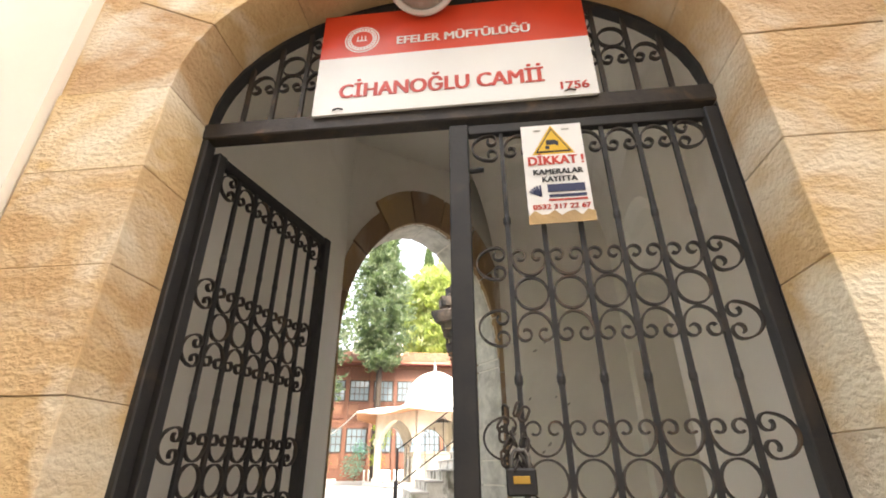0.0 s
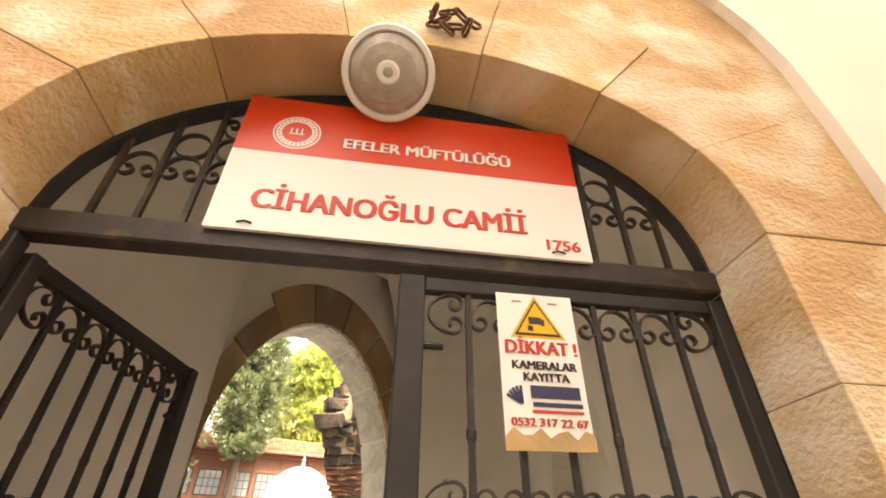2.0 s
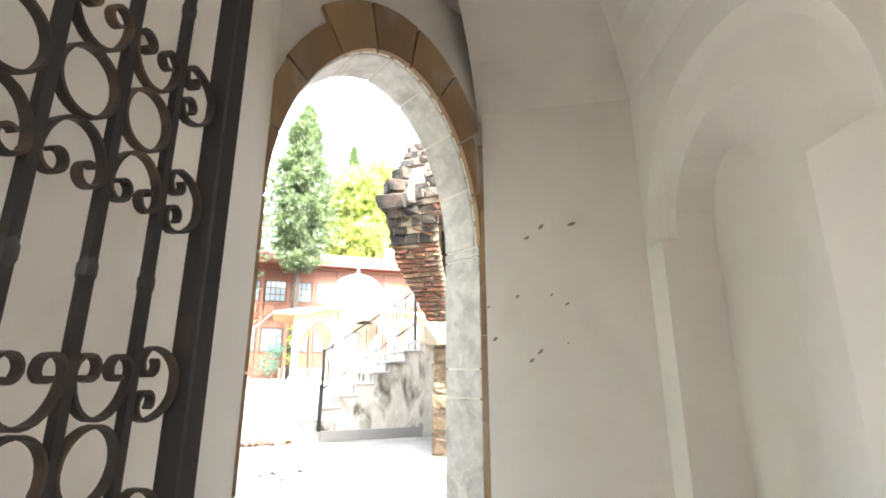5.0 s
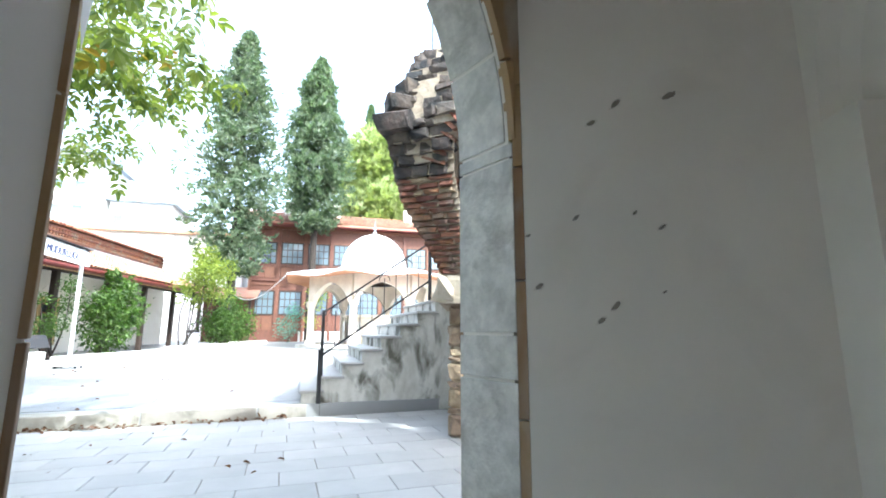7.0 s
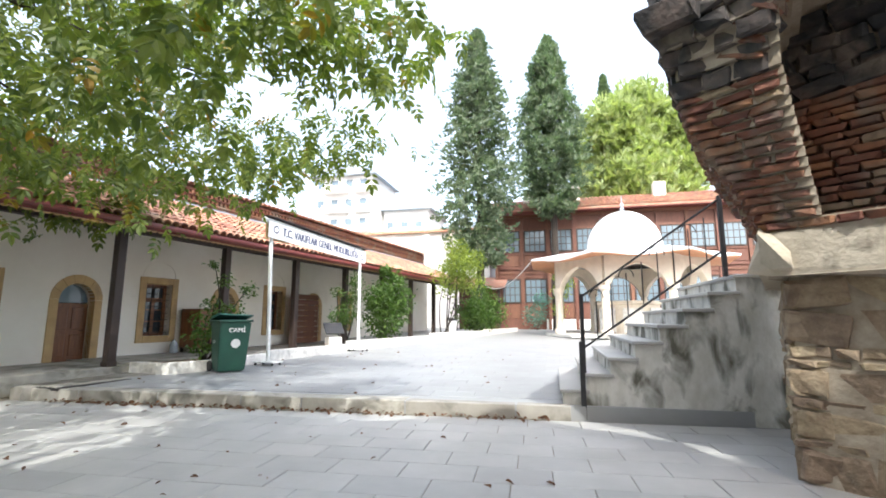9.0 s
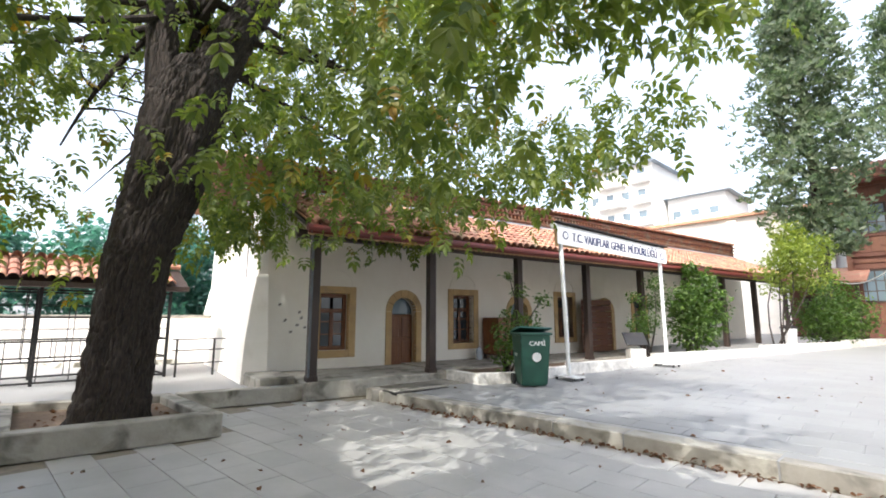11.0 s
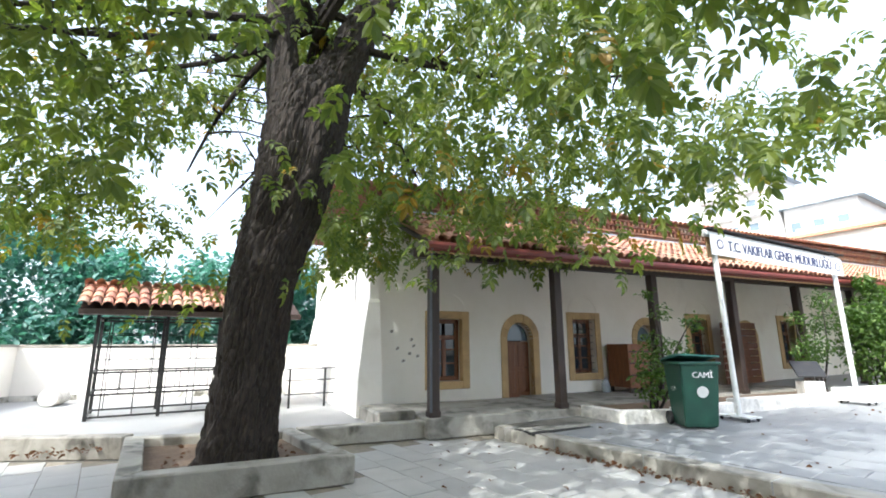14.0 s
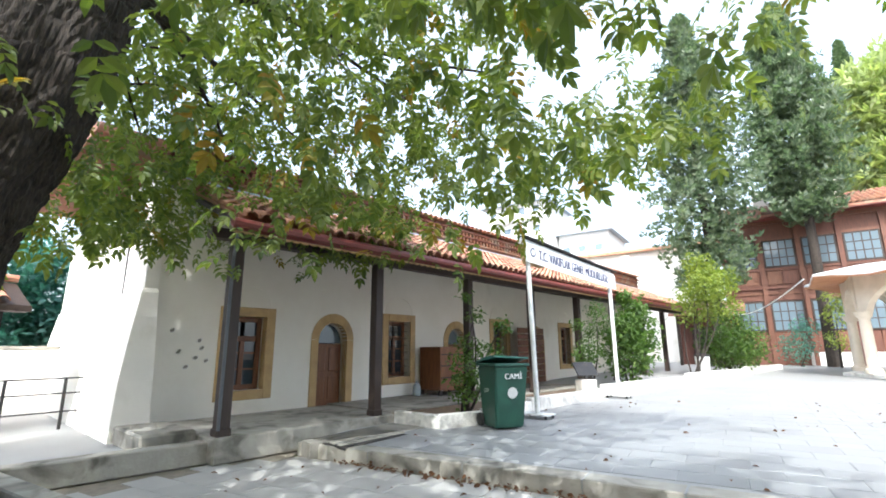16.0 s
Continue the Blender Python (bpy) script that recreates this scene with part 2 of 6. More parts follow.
# ---- mesh helpers ----
def part(name, bm, mat, parent=None, label=""):
    """Link a bmesh as one mesh object under a thing or a part."""
    me = bpy.data.meshes.new(name)
    bm.to_mesh(me)
    bm.free()
    if mat is not None:
        me.materials.append(mat)
    ob = new(name, me)
    if parent is not None:
        ob.parent = parent
    if label:
        ob["label"] = label
    return ob


def thing(name, m=None, label="", category="", group="", kind=""):
    ob = new(name)
    ob.empty_display_size = 0.1
    if m is not None:
        ob.matrix_basis = m
    return tagged(ob, label, category, group, kind)


def box(bm, x0, x1, y0, y1, z0, z1, bevel=0.0, m=None):
    mid = Matrix.Translation(((x0 + x1) / 2, (y0 + y1) / 2, (z0 + z1) / 2)) @ Matrix.Diagonal((x1 - x0, y1 - y0, z1 - z0, 1))
    made = bmesh.ops.create_cube(bm, size=1, matrix=(m @ mid) if m is not None else mid)["verts"]
    if bevel:
        edges = list({e for v in made for e in v.link_edges})
        bmesh.ops.bevel(bm, geom=edges, offset=bevel, segments=1, affect="EDGES")
    return bm


def boxes(*dims, bevel=0.0):
    bm = bmesh.new()
    for d in dims:
        box(bm, *d, bevel=bevel)
    return bm


def tube(bm, points, radius, sides=8, closed=False, cap=True):
    """A round rod along points; radius may be a list."""
    pts = [Vector(p) for p in points]
    n = len(pts)
    rad = radius if isinstance(radius, (list, tuple)) else [radius] * n
    rings, side = [], None
    for i, p in enumerate(pts):
        a = pts[(i - 1) % n] if closed or i else pts[0]
        b = pts[(i + 1) % n] if closed or i < n - 1 else pts[-1]
        d = (b - a).normalized() if (b - a).length > 1e-9 else Vector((0, 0, 1))
        if side is None:
            side = d.cross(Vector((0, 0, 1)))
            if side.length < 0.1:
                side = d.cross(Vector((0, 1, 0)))
        side = (side - d * side.dot(d)).normalized()
        up = d.cross(side)
        rings.append([bm.verts.new(p + (side * math.cos(k) + up * math.sin(k)) * rad[i]) for k in (2 * math.pi * j / sides for j in range(sides))])
    for i in range(n if closed else n - 1):
        a, b = rings[i], rings[(i + 1) % n]
        for j in range(sides):
            bm.faces.new((a[j], a[(j + 1) % sides], b[(j + 1) % sides], b[j]))
    if cap and not closed:
        bm.faces.new(rings[0][::-1])
        bm.faces.new(rings[-1])
    return bm


def strap(bm, points, width, thick, across=Vector((0, 1, 0))):
    """A flat bar along points: thick in its plane, width along across."""
    pts = [Vector(p) for p in points]
    rings = []
    for i, p in enumerate(pts):
        d = (pts[min(i + 1, len(pts) - 1)] - pts[max(i - 1, 0)]).normalized()
        s = d.cross(across).normalized() * thick / 2
        w = across * width / 2
        rings.append([bm.verts.new(p + s + w), bm.verts.new(p - s + w), bm.verts.new(p - s - w), bm.verts.new(p + s - w)])
    for a, b in zip(rings, rings[1:]):
        for j in range(4):
            bm.faces.new((a[j], a[(j + 1) % 4], b[(j + 1) % 4], b[j]))
    bm.faces.new(rings[0][::-1])
    bm.faces.new(rings[-1])
    return bm


def prism(bm, outline, y0, y1):
    """A solid from an outline in x and z, between two depths."""
    a = [bm.verts.new((x, y0, z)) for x, z in outline]
    b = [bm.verts.new((x, y1, z)) for x, z in outline]
    k = len(a)
    bm.faces.new(a)
    bm.faces.new(b[::-1])
    for i in range(k):
        bm.faces.new((a[i], b[i], b[(i + 1) % k], a[(i + 1) % k]))
    bmesh.ops.recalc_face_normals(bm, faces=bm.faces)
    return bm


def slab(bm, outline, z0, z1):
    """A solid from an outline in x and y."""
    a = [bm.verts.new((x, y, z0)) for x, y in outline]
    b = [bm.verts.new((x, y, z1)) for x, y in outline]
    k = len(a)
    bm.faces.new(a[::-1])
    bm.faces.new(b)
    for i in range(k):
        bm.faces.new((a[i], a[(i + 1) % k], b[(i + 1) % k], b[i]))
    bmesh.ops.recalc_face_normals(bm, faces=bm.faces)
    return bm


def lathe(bm, profile, sides=24, centre=(0, 0)):
    rings = [[bm.verts.new((centre[0] + r * math.cos(2 * math.pi * j / sides), centre[1] + r * math.sin(2 * math.pi * j / sides), z)) for j in range(sides)] for r, z in profile]
    for a, b in zip(rings, rings[1:]):
        for j in range(sides):
            bm.faces.new((a[j], a[(j + 1) % sides], b[(j + 1) % sides], b[j]))
    bm.faces.new(rings[0][::-1])
    bm.faces.new(rings[-1])
    return bm


def arch_wall(bm, x0, x1, z0, z1, openings, y0, y1):
    """A wall from x0 to x1 with arched or square holes: (left, right, sill, spring, rise, power)."""
    def column(a, b, lo, hi):
        if hi[0] - lo[0] < 1e-4 and hi[1] - lo[1] < 1e-4:
            return
        f = [bm.verts.new(p) for p in ((a, y0, lo[0]), (b, y0, lo[1]), (b, y0, hi[1]), (a, y0, hi[0]))]
        g = [bm.verts.new(p) for p in ((a, y1, lo[0]), (b, y1, lo[1]), (b, y1, hi[1]), (a, y1, hi[0]))]
        bm.faces.new(f)
        bm.faces.new(g[::-1])
        for i in range(4):
            bm.faces.new((f[i], g[i], g[(i + 1) % 4], f[(i + 1) % 4]))
    at = x0
    for left, right, sill, spring, rise, power in sorted(openings):
        if left > at:
            column(at, left, (z0, z0), (z1, z1))
        if sill > z0:
            column(left, right, (z0, z0), (sill, sill))
        steps = 20 if rise else 1
        xs = [left + (right - left) * (0.5 - 0.5 * math.cos(math.pi * i / steps)) for i in range(steps + 1)]
        top = lambda x: spring + rise * max(0.0, 1 - abs(2 * (x - left) / (right - left) - 1) ** power) ** (1 / power)
        for a, b in zip(xs, xs[1:]):
            column(a, b, (top(a), top(b)), (z1, z1))
        at = right
    if at < x1:
        column(at, x1, (z0, z0), (z1, z1))
    bmesh.ops.remove_doubles(bm, verts=bm.verts, dist=1e-5)
    bmesh.ops.recalc_face_normals(bm, faces=bm.faces)
    return bm


def letters(body, size, mat, m, parent, name="lettering", width=None, align="CENTER", thick=0.0008, bold=0.0):
    """Words as a mesh, in the x and z of the pose m, facing its -y."""
    cu = bpy.data.curves.new(name, "FONT")
    cu.body, cu.size, cu.extrude, cu.align_x, cu.align_y = body, size, thick, align, "CENTER"
    cu.resolution_u = 3
    tmp = bpy.data.objects.new(name, cu)
    scene.collection.objects.link(tmp)
    deps = bpy.context.evaluated_depsgraph_get()
    me = bpy.data.meshes.new_from_object(tmp.evaluated_get(deps))
    bpy.data.objects.remove(tmp)
    bpy.data.curves.remove(cu)
    xs = [v.co.x for v in me.vertices]
    k = width / (max(xs) - min(xs)) if width and xs else 1.0
    me.transform(m @ pose(0, 0, 0, 90) @ Matrix.Diagonal((k, 1, 1, 1)))
    if bold:        # a heavier stroke: the word again, shifted a hair
        b = bmesh.new()
        for j, dx in enumerate((-1.0, -0.34, 0.34, 1.0)):
            other = me.copy()
            other.transform(m @ pose(bold * size * dx, -0.0002 * j, 0) @ m.inverted())
            b.from_mesh(other)
            bpy.data.meshes.remove(other)
        b.to_mesh(me)
        b.free()
    me.materials.clear()
    me.materials.append(mat)
    ob = new(name, me)
    ob.parent = parent
    return ob


GATE = pose(0.03, 1.38, 0, 0, 0, -6.2)       # the iron gate's plane, from the leaf's post
YARD = pose(-8.99, 7.14, 0, 0, 0, 8.5)       # x to the yard, y along the arcade
ARC = pose(-9.791, 7.425, 0, 0, 0, -0.5)     # x to the yard, y along the arcade, from its first post
RING = pose(-0.924, 4.04, 0, 0, 0, 30.0)     # the inner arch's face, from its left springing


def in_yard(u, v, z=0.0, turn=0.0):
    return YARD @ pose(u, v, z, 0, 0, turn)


def terrace_z(v):
    return 0.17 + 0.02 * (min(v, 20.5) - 1.5)


# ---- ground ----
bm = bmesh.new()
box(bm, -400, 400, -400, 400, -0.3, -0.05)
ground = tagged(part("ground", bm, SOIL), kind="structure", label="bare ground under the paving", category="ground")

bm = bmesh.new()
box(bm, -4.5, 13.0, -12.0, 1.75, -0.05, -0.012)
pavement = part("pavement", bm, JOINT)
pavement.matrix_basis = YARD
tagged(pavement, "grey marble slab paving of the lower yard", "pavement", kind="structure")

# the terrace rises gently away from its kerb
bm = bmesh.new()
outline = [(-0.2, 1.28), (8.3, 1.70), (14.5, 1.95), (26.0, 2.2), (26.0, 20.5), (-1.0, 20.5), (-0.6, 6.0)]
low = [bm.verts.new((u, v, -0.04)) for u, v in outline]
top = [bm.verts.new((u, v, terrace_z(v) - 0.006)) for u, v in outline]
bm.faces.new(top)
for i in range(len(outline)):
    j = (i + 1) % len(outline)
    bm.faces.new((low[i], low[j], top[j], top[i]))
terrace = part("terrace", bm, TERRACE)
terrace.matrix_basis = YARD
tagged(terrace, "pale marble paved terrace, one step above the yard", "terrace", kind="structure")
bm = bmesh.new()
box(bm, -30, 40, 20.5, 60, -0.04, terrace_z(20.5) - 0.006)
far_court = part("far_court", bm, TERRACE)
far_court.matrix_basis = YARD
tagged(far_court, "pale paving of the far court", "pavement", kind="structure")

# ---- gate front: plaster wall, dressed stone arch ----
bm = arch_wall(bmesh.new(), -5.6, 8.0, 0.0, 5.6, [(-1.42, 1.42, 0.0, 2.9, 1.3, 2.5)], -0.285, 0.05)
front_wall = part("wall_street", bm, PLASTER_CREAM)
front_wall.matrix_basis = GATE
tagged(front_wall, "cream plastered wall around the stone gate arch", "wall", kind="structure")
bm = arch_wall(bmesh.new(), -5.6, 6.0, 0.0, 5.6, [(-1.10, 1.06, 0.0, 2.37, 0.80, 2.2)], 0.06, 0.16)
inner_wall = part("wall_gate_inner", bm, PLASTER)
inner_wall.matrix_basis = GATE
tagged(inner_wall, "white plastered inner face of the gate wall", "wall", kind="structure")

gate_arch = thing("gate_arch", GATE, "weathered honey sandstone arch with chamfered reveal", "arch", kind="structure")
rnd = random.Random(4)
bm = arch_wall(bmesh.new(), -1.44, 1.44, 0.0, 4.3, [(-0.985, 0.965, 0.0, 2.37, 0.68, 2.2)], -0.24, 0.03)
part("arch_backing", bm, SANDSTONE, gate_arch)


def ellipse(k, grow=0.0):
    """A point of the gate arch's edge, k from 0 (left springing) to 1."""
    a = math.pi * (1 - k)
    c, s = math.cos(a), math.sin(a)
    return -0.01 + (0.965 + grow) * c, 2.37 + (0.66 + grow) * max(0, s) ** 0.92


def stone_block(outline, y0, y1, mat, parent, name="stone"):
    bm = prism(bmesh.new(), outline, y0, y1)
    bmesh.ops.bevel(bm, geom=list(bm.edges), offset=0.0022, segments=1, affect="EDGES")
    return part(name, bm, mat, parent)


VOUSSOIRS = 7
for i in range(VOUSSOIRS):
    k0, k1 = i / VOUSSOIRS, (i + 1) / VOUSSOIRS
    g = 0.0004
    inner = [ellipse(k0 + g + (k1 - k0 - 2 * g) * j / 3) for j in range(4)]
    outer = [ellipse(k0 + g + (k1 - k0 - 2 * g) * j / 3, 0.40 + 0.02 * rnd.random()) for j in range(4)]
    stone_block(inner + outer[::-1], -0.25 - 0.008 * rnd.random(), 0.02, SANDSTONE, gate_arch, "voussoir")
for sx, edge in ((-1, -0.975), (1, 0.955)):
    z = 0.0
    while z < 2.36:
        h = min(2.37 - z, rnd.uniform(0.34, 0.52))
        if 2.37 - z - h < 0.15:
            h = 2.37 - z
        a, b = edge, sx * (1.41 + 0.0 * rnd.random())
        x0, x1 = min(a, b), max(a, b)
        stone_block([(x0, z + 0.001), (x1, z + 0.001), (x1, z + h - 0.001), (x0, z + h - 0.001)], -0.25 - 0.01 * rnd.random(), 0.02, SANDSTONE, gate_arch)
        z += h
# courses above the ring
for z, h in ((2.42, 0.44), (2.87, 0.42), (3.30, 0.36), (3.67, 0.36)):
    x = -1.40
    while x < 1.38:
        w = min(rnd.uniform(0.45, 0.8), 1.40 - x)
        block = [(x + 0.001, z), (x + w - 0.001, z), (x + w - 0.001, z + h - 0.003), (x + 0.001, z + h - 0.003)]
        far = min(math.hypot((px + 0.01) / 1.36, max(0, pz - 2.37) / 1.06) for px, pz in block)
        if far > 0.80 and math.hypot((x + w / 2) / 1.36, (z + h / 2 - 2.37) / 1.06) > 1.0:
            stone_block(block, -0.236 - 0.006 * rnd.random(), 0.02, SANDSTONE, gate_arch)
        x += w

# ---- passage ----
bm = slab(bmesh.new(), [(-1.02, 1.62), (-0.930, 4.04), (-0.985, 4.13), (-1.35, 3.95), (-1.6, 1.7)], 0, 4.4)
tagged(part("wall_passage_west", bm, PLASTER), "white plastered passage wall beside the gate leaf", "wall", kind="structure")
bm = arch_wall(bmesh.new(), 0.0, 1.86, 0.0, 5.3, [(0.0, 1.765, 0.0, 2.2, 1.38, 1.9)], 0.03, 0.40)
arch_inner = part("wall_inner_arch", bm, PLASTER)
arch_inner.matrix_basis = RING
tagged(arch_inner, "white plastered wall over the inner arch", "wall", kind="structure")
bm = slab(bmesh.new(), [(0.646, 4.900), (1.735, 4.365), (1.80, 4.33), (2.2, 4.9), (0.74, 5.45)], 0, 5.3)
tagged(part("wall_passage_north", bm, PLASTER), "chipped white plaster wall beside the inner arch", "wall", kind="structure")
wall_north = bpy.data.objects["wall_passage_north"]


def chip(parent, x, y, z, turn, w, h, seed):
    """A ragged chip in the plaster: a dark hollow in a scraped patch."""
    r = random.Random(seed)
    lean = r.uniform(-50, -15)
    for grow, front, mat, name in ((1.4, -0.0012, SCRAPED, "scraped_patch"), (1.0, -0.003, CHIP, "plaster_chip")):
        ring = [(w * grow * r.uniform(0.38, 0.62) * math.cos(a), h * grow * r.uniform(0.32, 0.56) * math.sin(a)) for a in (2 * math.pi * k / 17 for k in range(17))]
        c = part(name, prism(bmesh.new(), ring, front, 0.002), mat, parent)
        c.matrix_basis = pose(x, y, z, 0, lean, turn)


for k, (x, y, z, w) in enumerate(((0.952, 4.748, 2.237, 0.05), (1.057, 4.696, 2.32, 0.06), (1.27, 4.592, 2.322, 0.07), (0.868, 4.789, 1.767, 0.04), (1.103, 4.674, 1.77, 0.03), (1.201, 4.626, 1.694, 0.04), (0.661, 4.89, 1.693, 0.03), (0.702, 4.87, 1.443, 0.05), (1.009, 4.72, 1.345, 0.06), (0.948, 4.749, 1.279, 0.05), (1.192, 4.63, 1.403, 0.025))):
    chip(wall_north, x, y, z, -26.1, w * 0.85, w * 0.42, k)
SIDE = pose(1.74, 4.36, 0, 0, 0, 258.3)      # the niche wall, along x from the far corner towards the gate
# a splayed recess under a wider arched hood on imposts
def arch_line(x0, x1, spring, rise, power, y, foot=0.0, n=24):
    pts = [(x0, y, foot)] if foot < spring else []
    for k in range(n + 1):
        x = x0 + (x1 - x0) * (0.5 - 0.5 * math.cos(math.pi * k / n))
        pts.append((x, y, spring + rise * max(0.0, 1 - abs(2 * (x - x0) / (x1 - x0) - 1) ** power) ** (1 / power)))
    return pts + ([(x1, y, foot)] if foot < spring else [])


def loft(bm, lines, close=False):
    rows = [[bm.verts.new(p) for p in line] for line in lines]
    for a, b in zip(rows, rows[1:]):
        for i in range(len(a) - 1):
            bm.faces.new((a[i], a[i + 1], b[i + 1], b[i]))
    if close:
        bm.faces.new(rows[-1])
    return bm


bm = arch_wall(bmesh.new(), -0.12, 3.3, 0.0, 2.08, [(0.25, 1.60, 0.0, 2.08, 0.0, 2.0)], 0.0, 0.148)
arch_wall(bm, -0.12, 3.3, 2.08, 4.4, [(0.06, 1.97, 2.08, 2.08, 0.96, 2.2)], 0.0, 0.148)
hood = [arch_line(0.06 + 0.19 * k, 1.97 - 0.37 * k, 2.08, 0.96 - 0.30 * k, 2.2 - 0.1 * k, y, 2.08) for k, y in ((0.0, 0.0), (0.25, 0.055), (0.55, 0.09), (1.0, 0.11))]
loft(bm, hood)
loft(bm, [arch_line(0.25, 1.60, 2.08, 0.66, 2.1, 0.11), arch_line(0.27, 0.90, 2.04, 0.56, 2.1, 0.36)], close=True)
side = part("wall_passage_east", bm, PLASTER)
side.matrix_basis = SIDE
tagged(side, "white plastered wall with an arched recess", "wall", kind="structure")
bm = bmesh.new()
box(bm, 0.1, 1.9, 0.552, 0.7, 0, 3.2)
niche_back = part("wall_recess_back", bm, PLASTER)
niche_back.matrix_basis = SIDE
tagged(niche_back, "shaded plaster back of the arched recess", "wall", kind="structure")
bm = slab(bmesh.new(), [(-1.7, 1.5), (2.2, 0.9), (2.6, 4.8), (0.62, 5.45), (-1.3, 4.25)], 4.4, 5.6)
tagged(part("ceiling", bm, PLASTER), "white plastered passage ceiling", "ceiling", kind="structure")
# cove between the far walls and the ceiling
bm = bmesh.new()
path = [Vector((0.62, 4.93)), Vector((1.735, 4.365)), Vector((1.10, 1.30))]
inward = [Vector((-0.5, -0.75)), Vector((-0.75, -0.45)), Vector((-0.95, 0.1))]
rows = []
for k in range(9):
    a = 0.45 + k / 8 * (math.pi / 2 - 0.45)
    off, up = (math.cos(0.45) - math.cos(a)) / math.cos(0.45), (math.sin(a) - math.sin(0.45)) / (1 - math.sin(0.45))
    rows.append([bm.verts.new((p.x + q.x * off, p.y + q.y * off, 3.34 + 1.10 * up)) for p, q in zip(path, inward)])
for a, b in zip(rows, rows[1:]):
    for i in range(2):
        bm.faces.new((a[i], a[i + 1], b[i + 1], b[i]))
cove = tagged(part("ceiling_cove", bm, PLASTER), "curved plaster vault springing from the passage wall", "ceiling", kind="structure")
bpy.context.view_layer.update()

# inner arch: brown ring of voussoirs on the face, marble blocks in the reveal
inner_arch = thing("inner_arch", RING, "inner arch of brown voussoirs lined with white marble blocks", "arch", kind="structure")


def ring_point(k, grow=0.0):
    x = 1.765 * (0.5 - 0.5 * math.cos(math.pi * k))
    z = 2.2 + 1.38 * max(0.0, 1 - abs(2 * x / 1.765 - 1) ** 1.9) ** (1 / 1.9)
    nx, nz = -math.cos(math.pi * k), math.sin(math.pi * k)
    return x + nx * grow, z + nz * grow


for i in range(9):
    ks = [(i + 0.02 + 0.96 * j / 3) / 9 for j in range(4)]
    wide = 0.40 if 2 < i < 7 else 0.30 - 0.02 * abs(i - 4)
    w = [0.09 + (wide - 0.09) * math.sin(math.pi * k) for k in ks]
    stone_block([ring_point(k) for k in ks] + [ring_point(k, g) for k, g in zip(ks, w)][::-1], -0.012 - 0.004 * rnd.random(), 0.05, RING_STONE, inner_arch, "voussoir")
for i in range(8):
    ks = [(i + 0.02 + 0.96 * j / 3) / 8 for j in range(4)]
    if ks[0] < 0.02:
        continue
    stone_block([ring_point(k, -0.008) for k in ks] + [ring_point(k, 0.12) for k in ks][::-1], 0.052, 0.42, MARBLE, inner_arch, "marble_block")
for z0, z1 in ((0.0, 0.99), (1.004, 1.212), (1.226, 2.105), (2.119, 2.19)):
    stone_block([(1.757, z0), (1.92, z0), (1.92, z1 - 0.002), (1.757, z1 - 0.002)], 0.0, 0.42, MARBLE, inner_arch, "marble_block")
for z0, z1 in ((0.0, 0.6), (0.61, 1.2), (1.21, 1.86), (1.87, 2.195)):
    stone_block([(-0.10, z0), (0.006, z0), (0.006, z1), (-0.10, z1)], -0.012, 0.09, RING_STONE, inner_arch, "jamb_stone")

for z0, z1 in ((0.0, 0.82), (0.83, 1.47), (1.48, 2.05), (2.06, 2.5), (2.51, 3.1)):      # brown edging beside the marble
    bm = slab(bmesh.new(), [(0.602, 4.921), (0.612, 4.945), (0.656, 4.924), (0.644, 4.899)], z0, z1)
    part("jamb_stone", bm, RING_STONE, inner_arch).matrix_basis = RING.inverted()
bm = boxes((1.77, 1.90, 0.012, 0.41, 0.0, 2.2))
part("joint_mortar", bm, JOINT, inner_arch)

# across the street, unseen plain blocks added to shade the gate and yard
bm = bmesh.new()
box(bm, 3.2, 18, -10.5, -6.0, 0, 18.3)
tall_sun_block = part("wall_corner_house", bm, PLASTER_CREAM)
tagged(tall_sun_block, "unseen tall block added to shade the gate and yard", "wall", kind="structure")
# more unseen blocks, added to dim street light on gate and passage
bm = bmesh.new()
box(bm, -2.5, 3.2, -10.5, -4.6, 0, 13.0)
box(bm, -16, -2.5, -10.5, -7.5, 0, 3.2)
box(bm, -7.5, -3.4, -7.5, -0.6, 0, 5.6)
street_light_block = part("wall_across_street", bm, PLASTER_CREAM)
tagged(street_light_block, "unseen plastered blocks added to cut the street's light", "wall", kind="structure")

# ---- steps ----
stair = thing("stone_steps", YARD, "grey marble steps with a damp stained side wall", "steps", kind="structure")
for k in range(8):
    end = 8.15 + 0.295 * (k + 1) if k < 7 else 13.0
    part("step_block", boxes((8.15 + 0.295 * k, end, 1.78, 4.4, 0.0, 0.36 + 0.2 * k - 0.045)), CONCRETE, stair)
for k in range(8):
    bm = bmesh.new()
    box(bm, 8.12 + 0.295 * k, 8.12 + 0.295 * k + (0.36 if k < 7 else 3.0), 1.74, 4.4, 0.36 + 0.2 * k - 0.045, 0.36 + 0.2 * k, bevel=0.008)
    part("tread", bm, SLAB, stair)



# ---- arcade building ----
FAC = ARC @ pose(-2.0, 0, 0, 0, 0, 90)       # x along the arcade, y into the wall
WINDOWS = [(1.18, 0.57, 2.24), (4.98, 0.64, 2.30), (9.20, 0.70, 2.36), (13.4, 0.72, 2.40)]
DOORS = [3.06, 7.12, 11.3]
holes = [(c - 0.36, c + 0.36, z0 + 0.17, z1 - 0.17, 0, 2) for c, z0, z1 in WINDOWS] + [(c - 0.36, c + 0.36, 0.3, 1.66, 0.36, 2) for c in DOORS]
bm = arch_wall(bmesh.new(), -0.6, 22.0, 0.0, 4.45, holes, 0.0, 0.5)
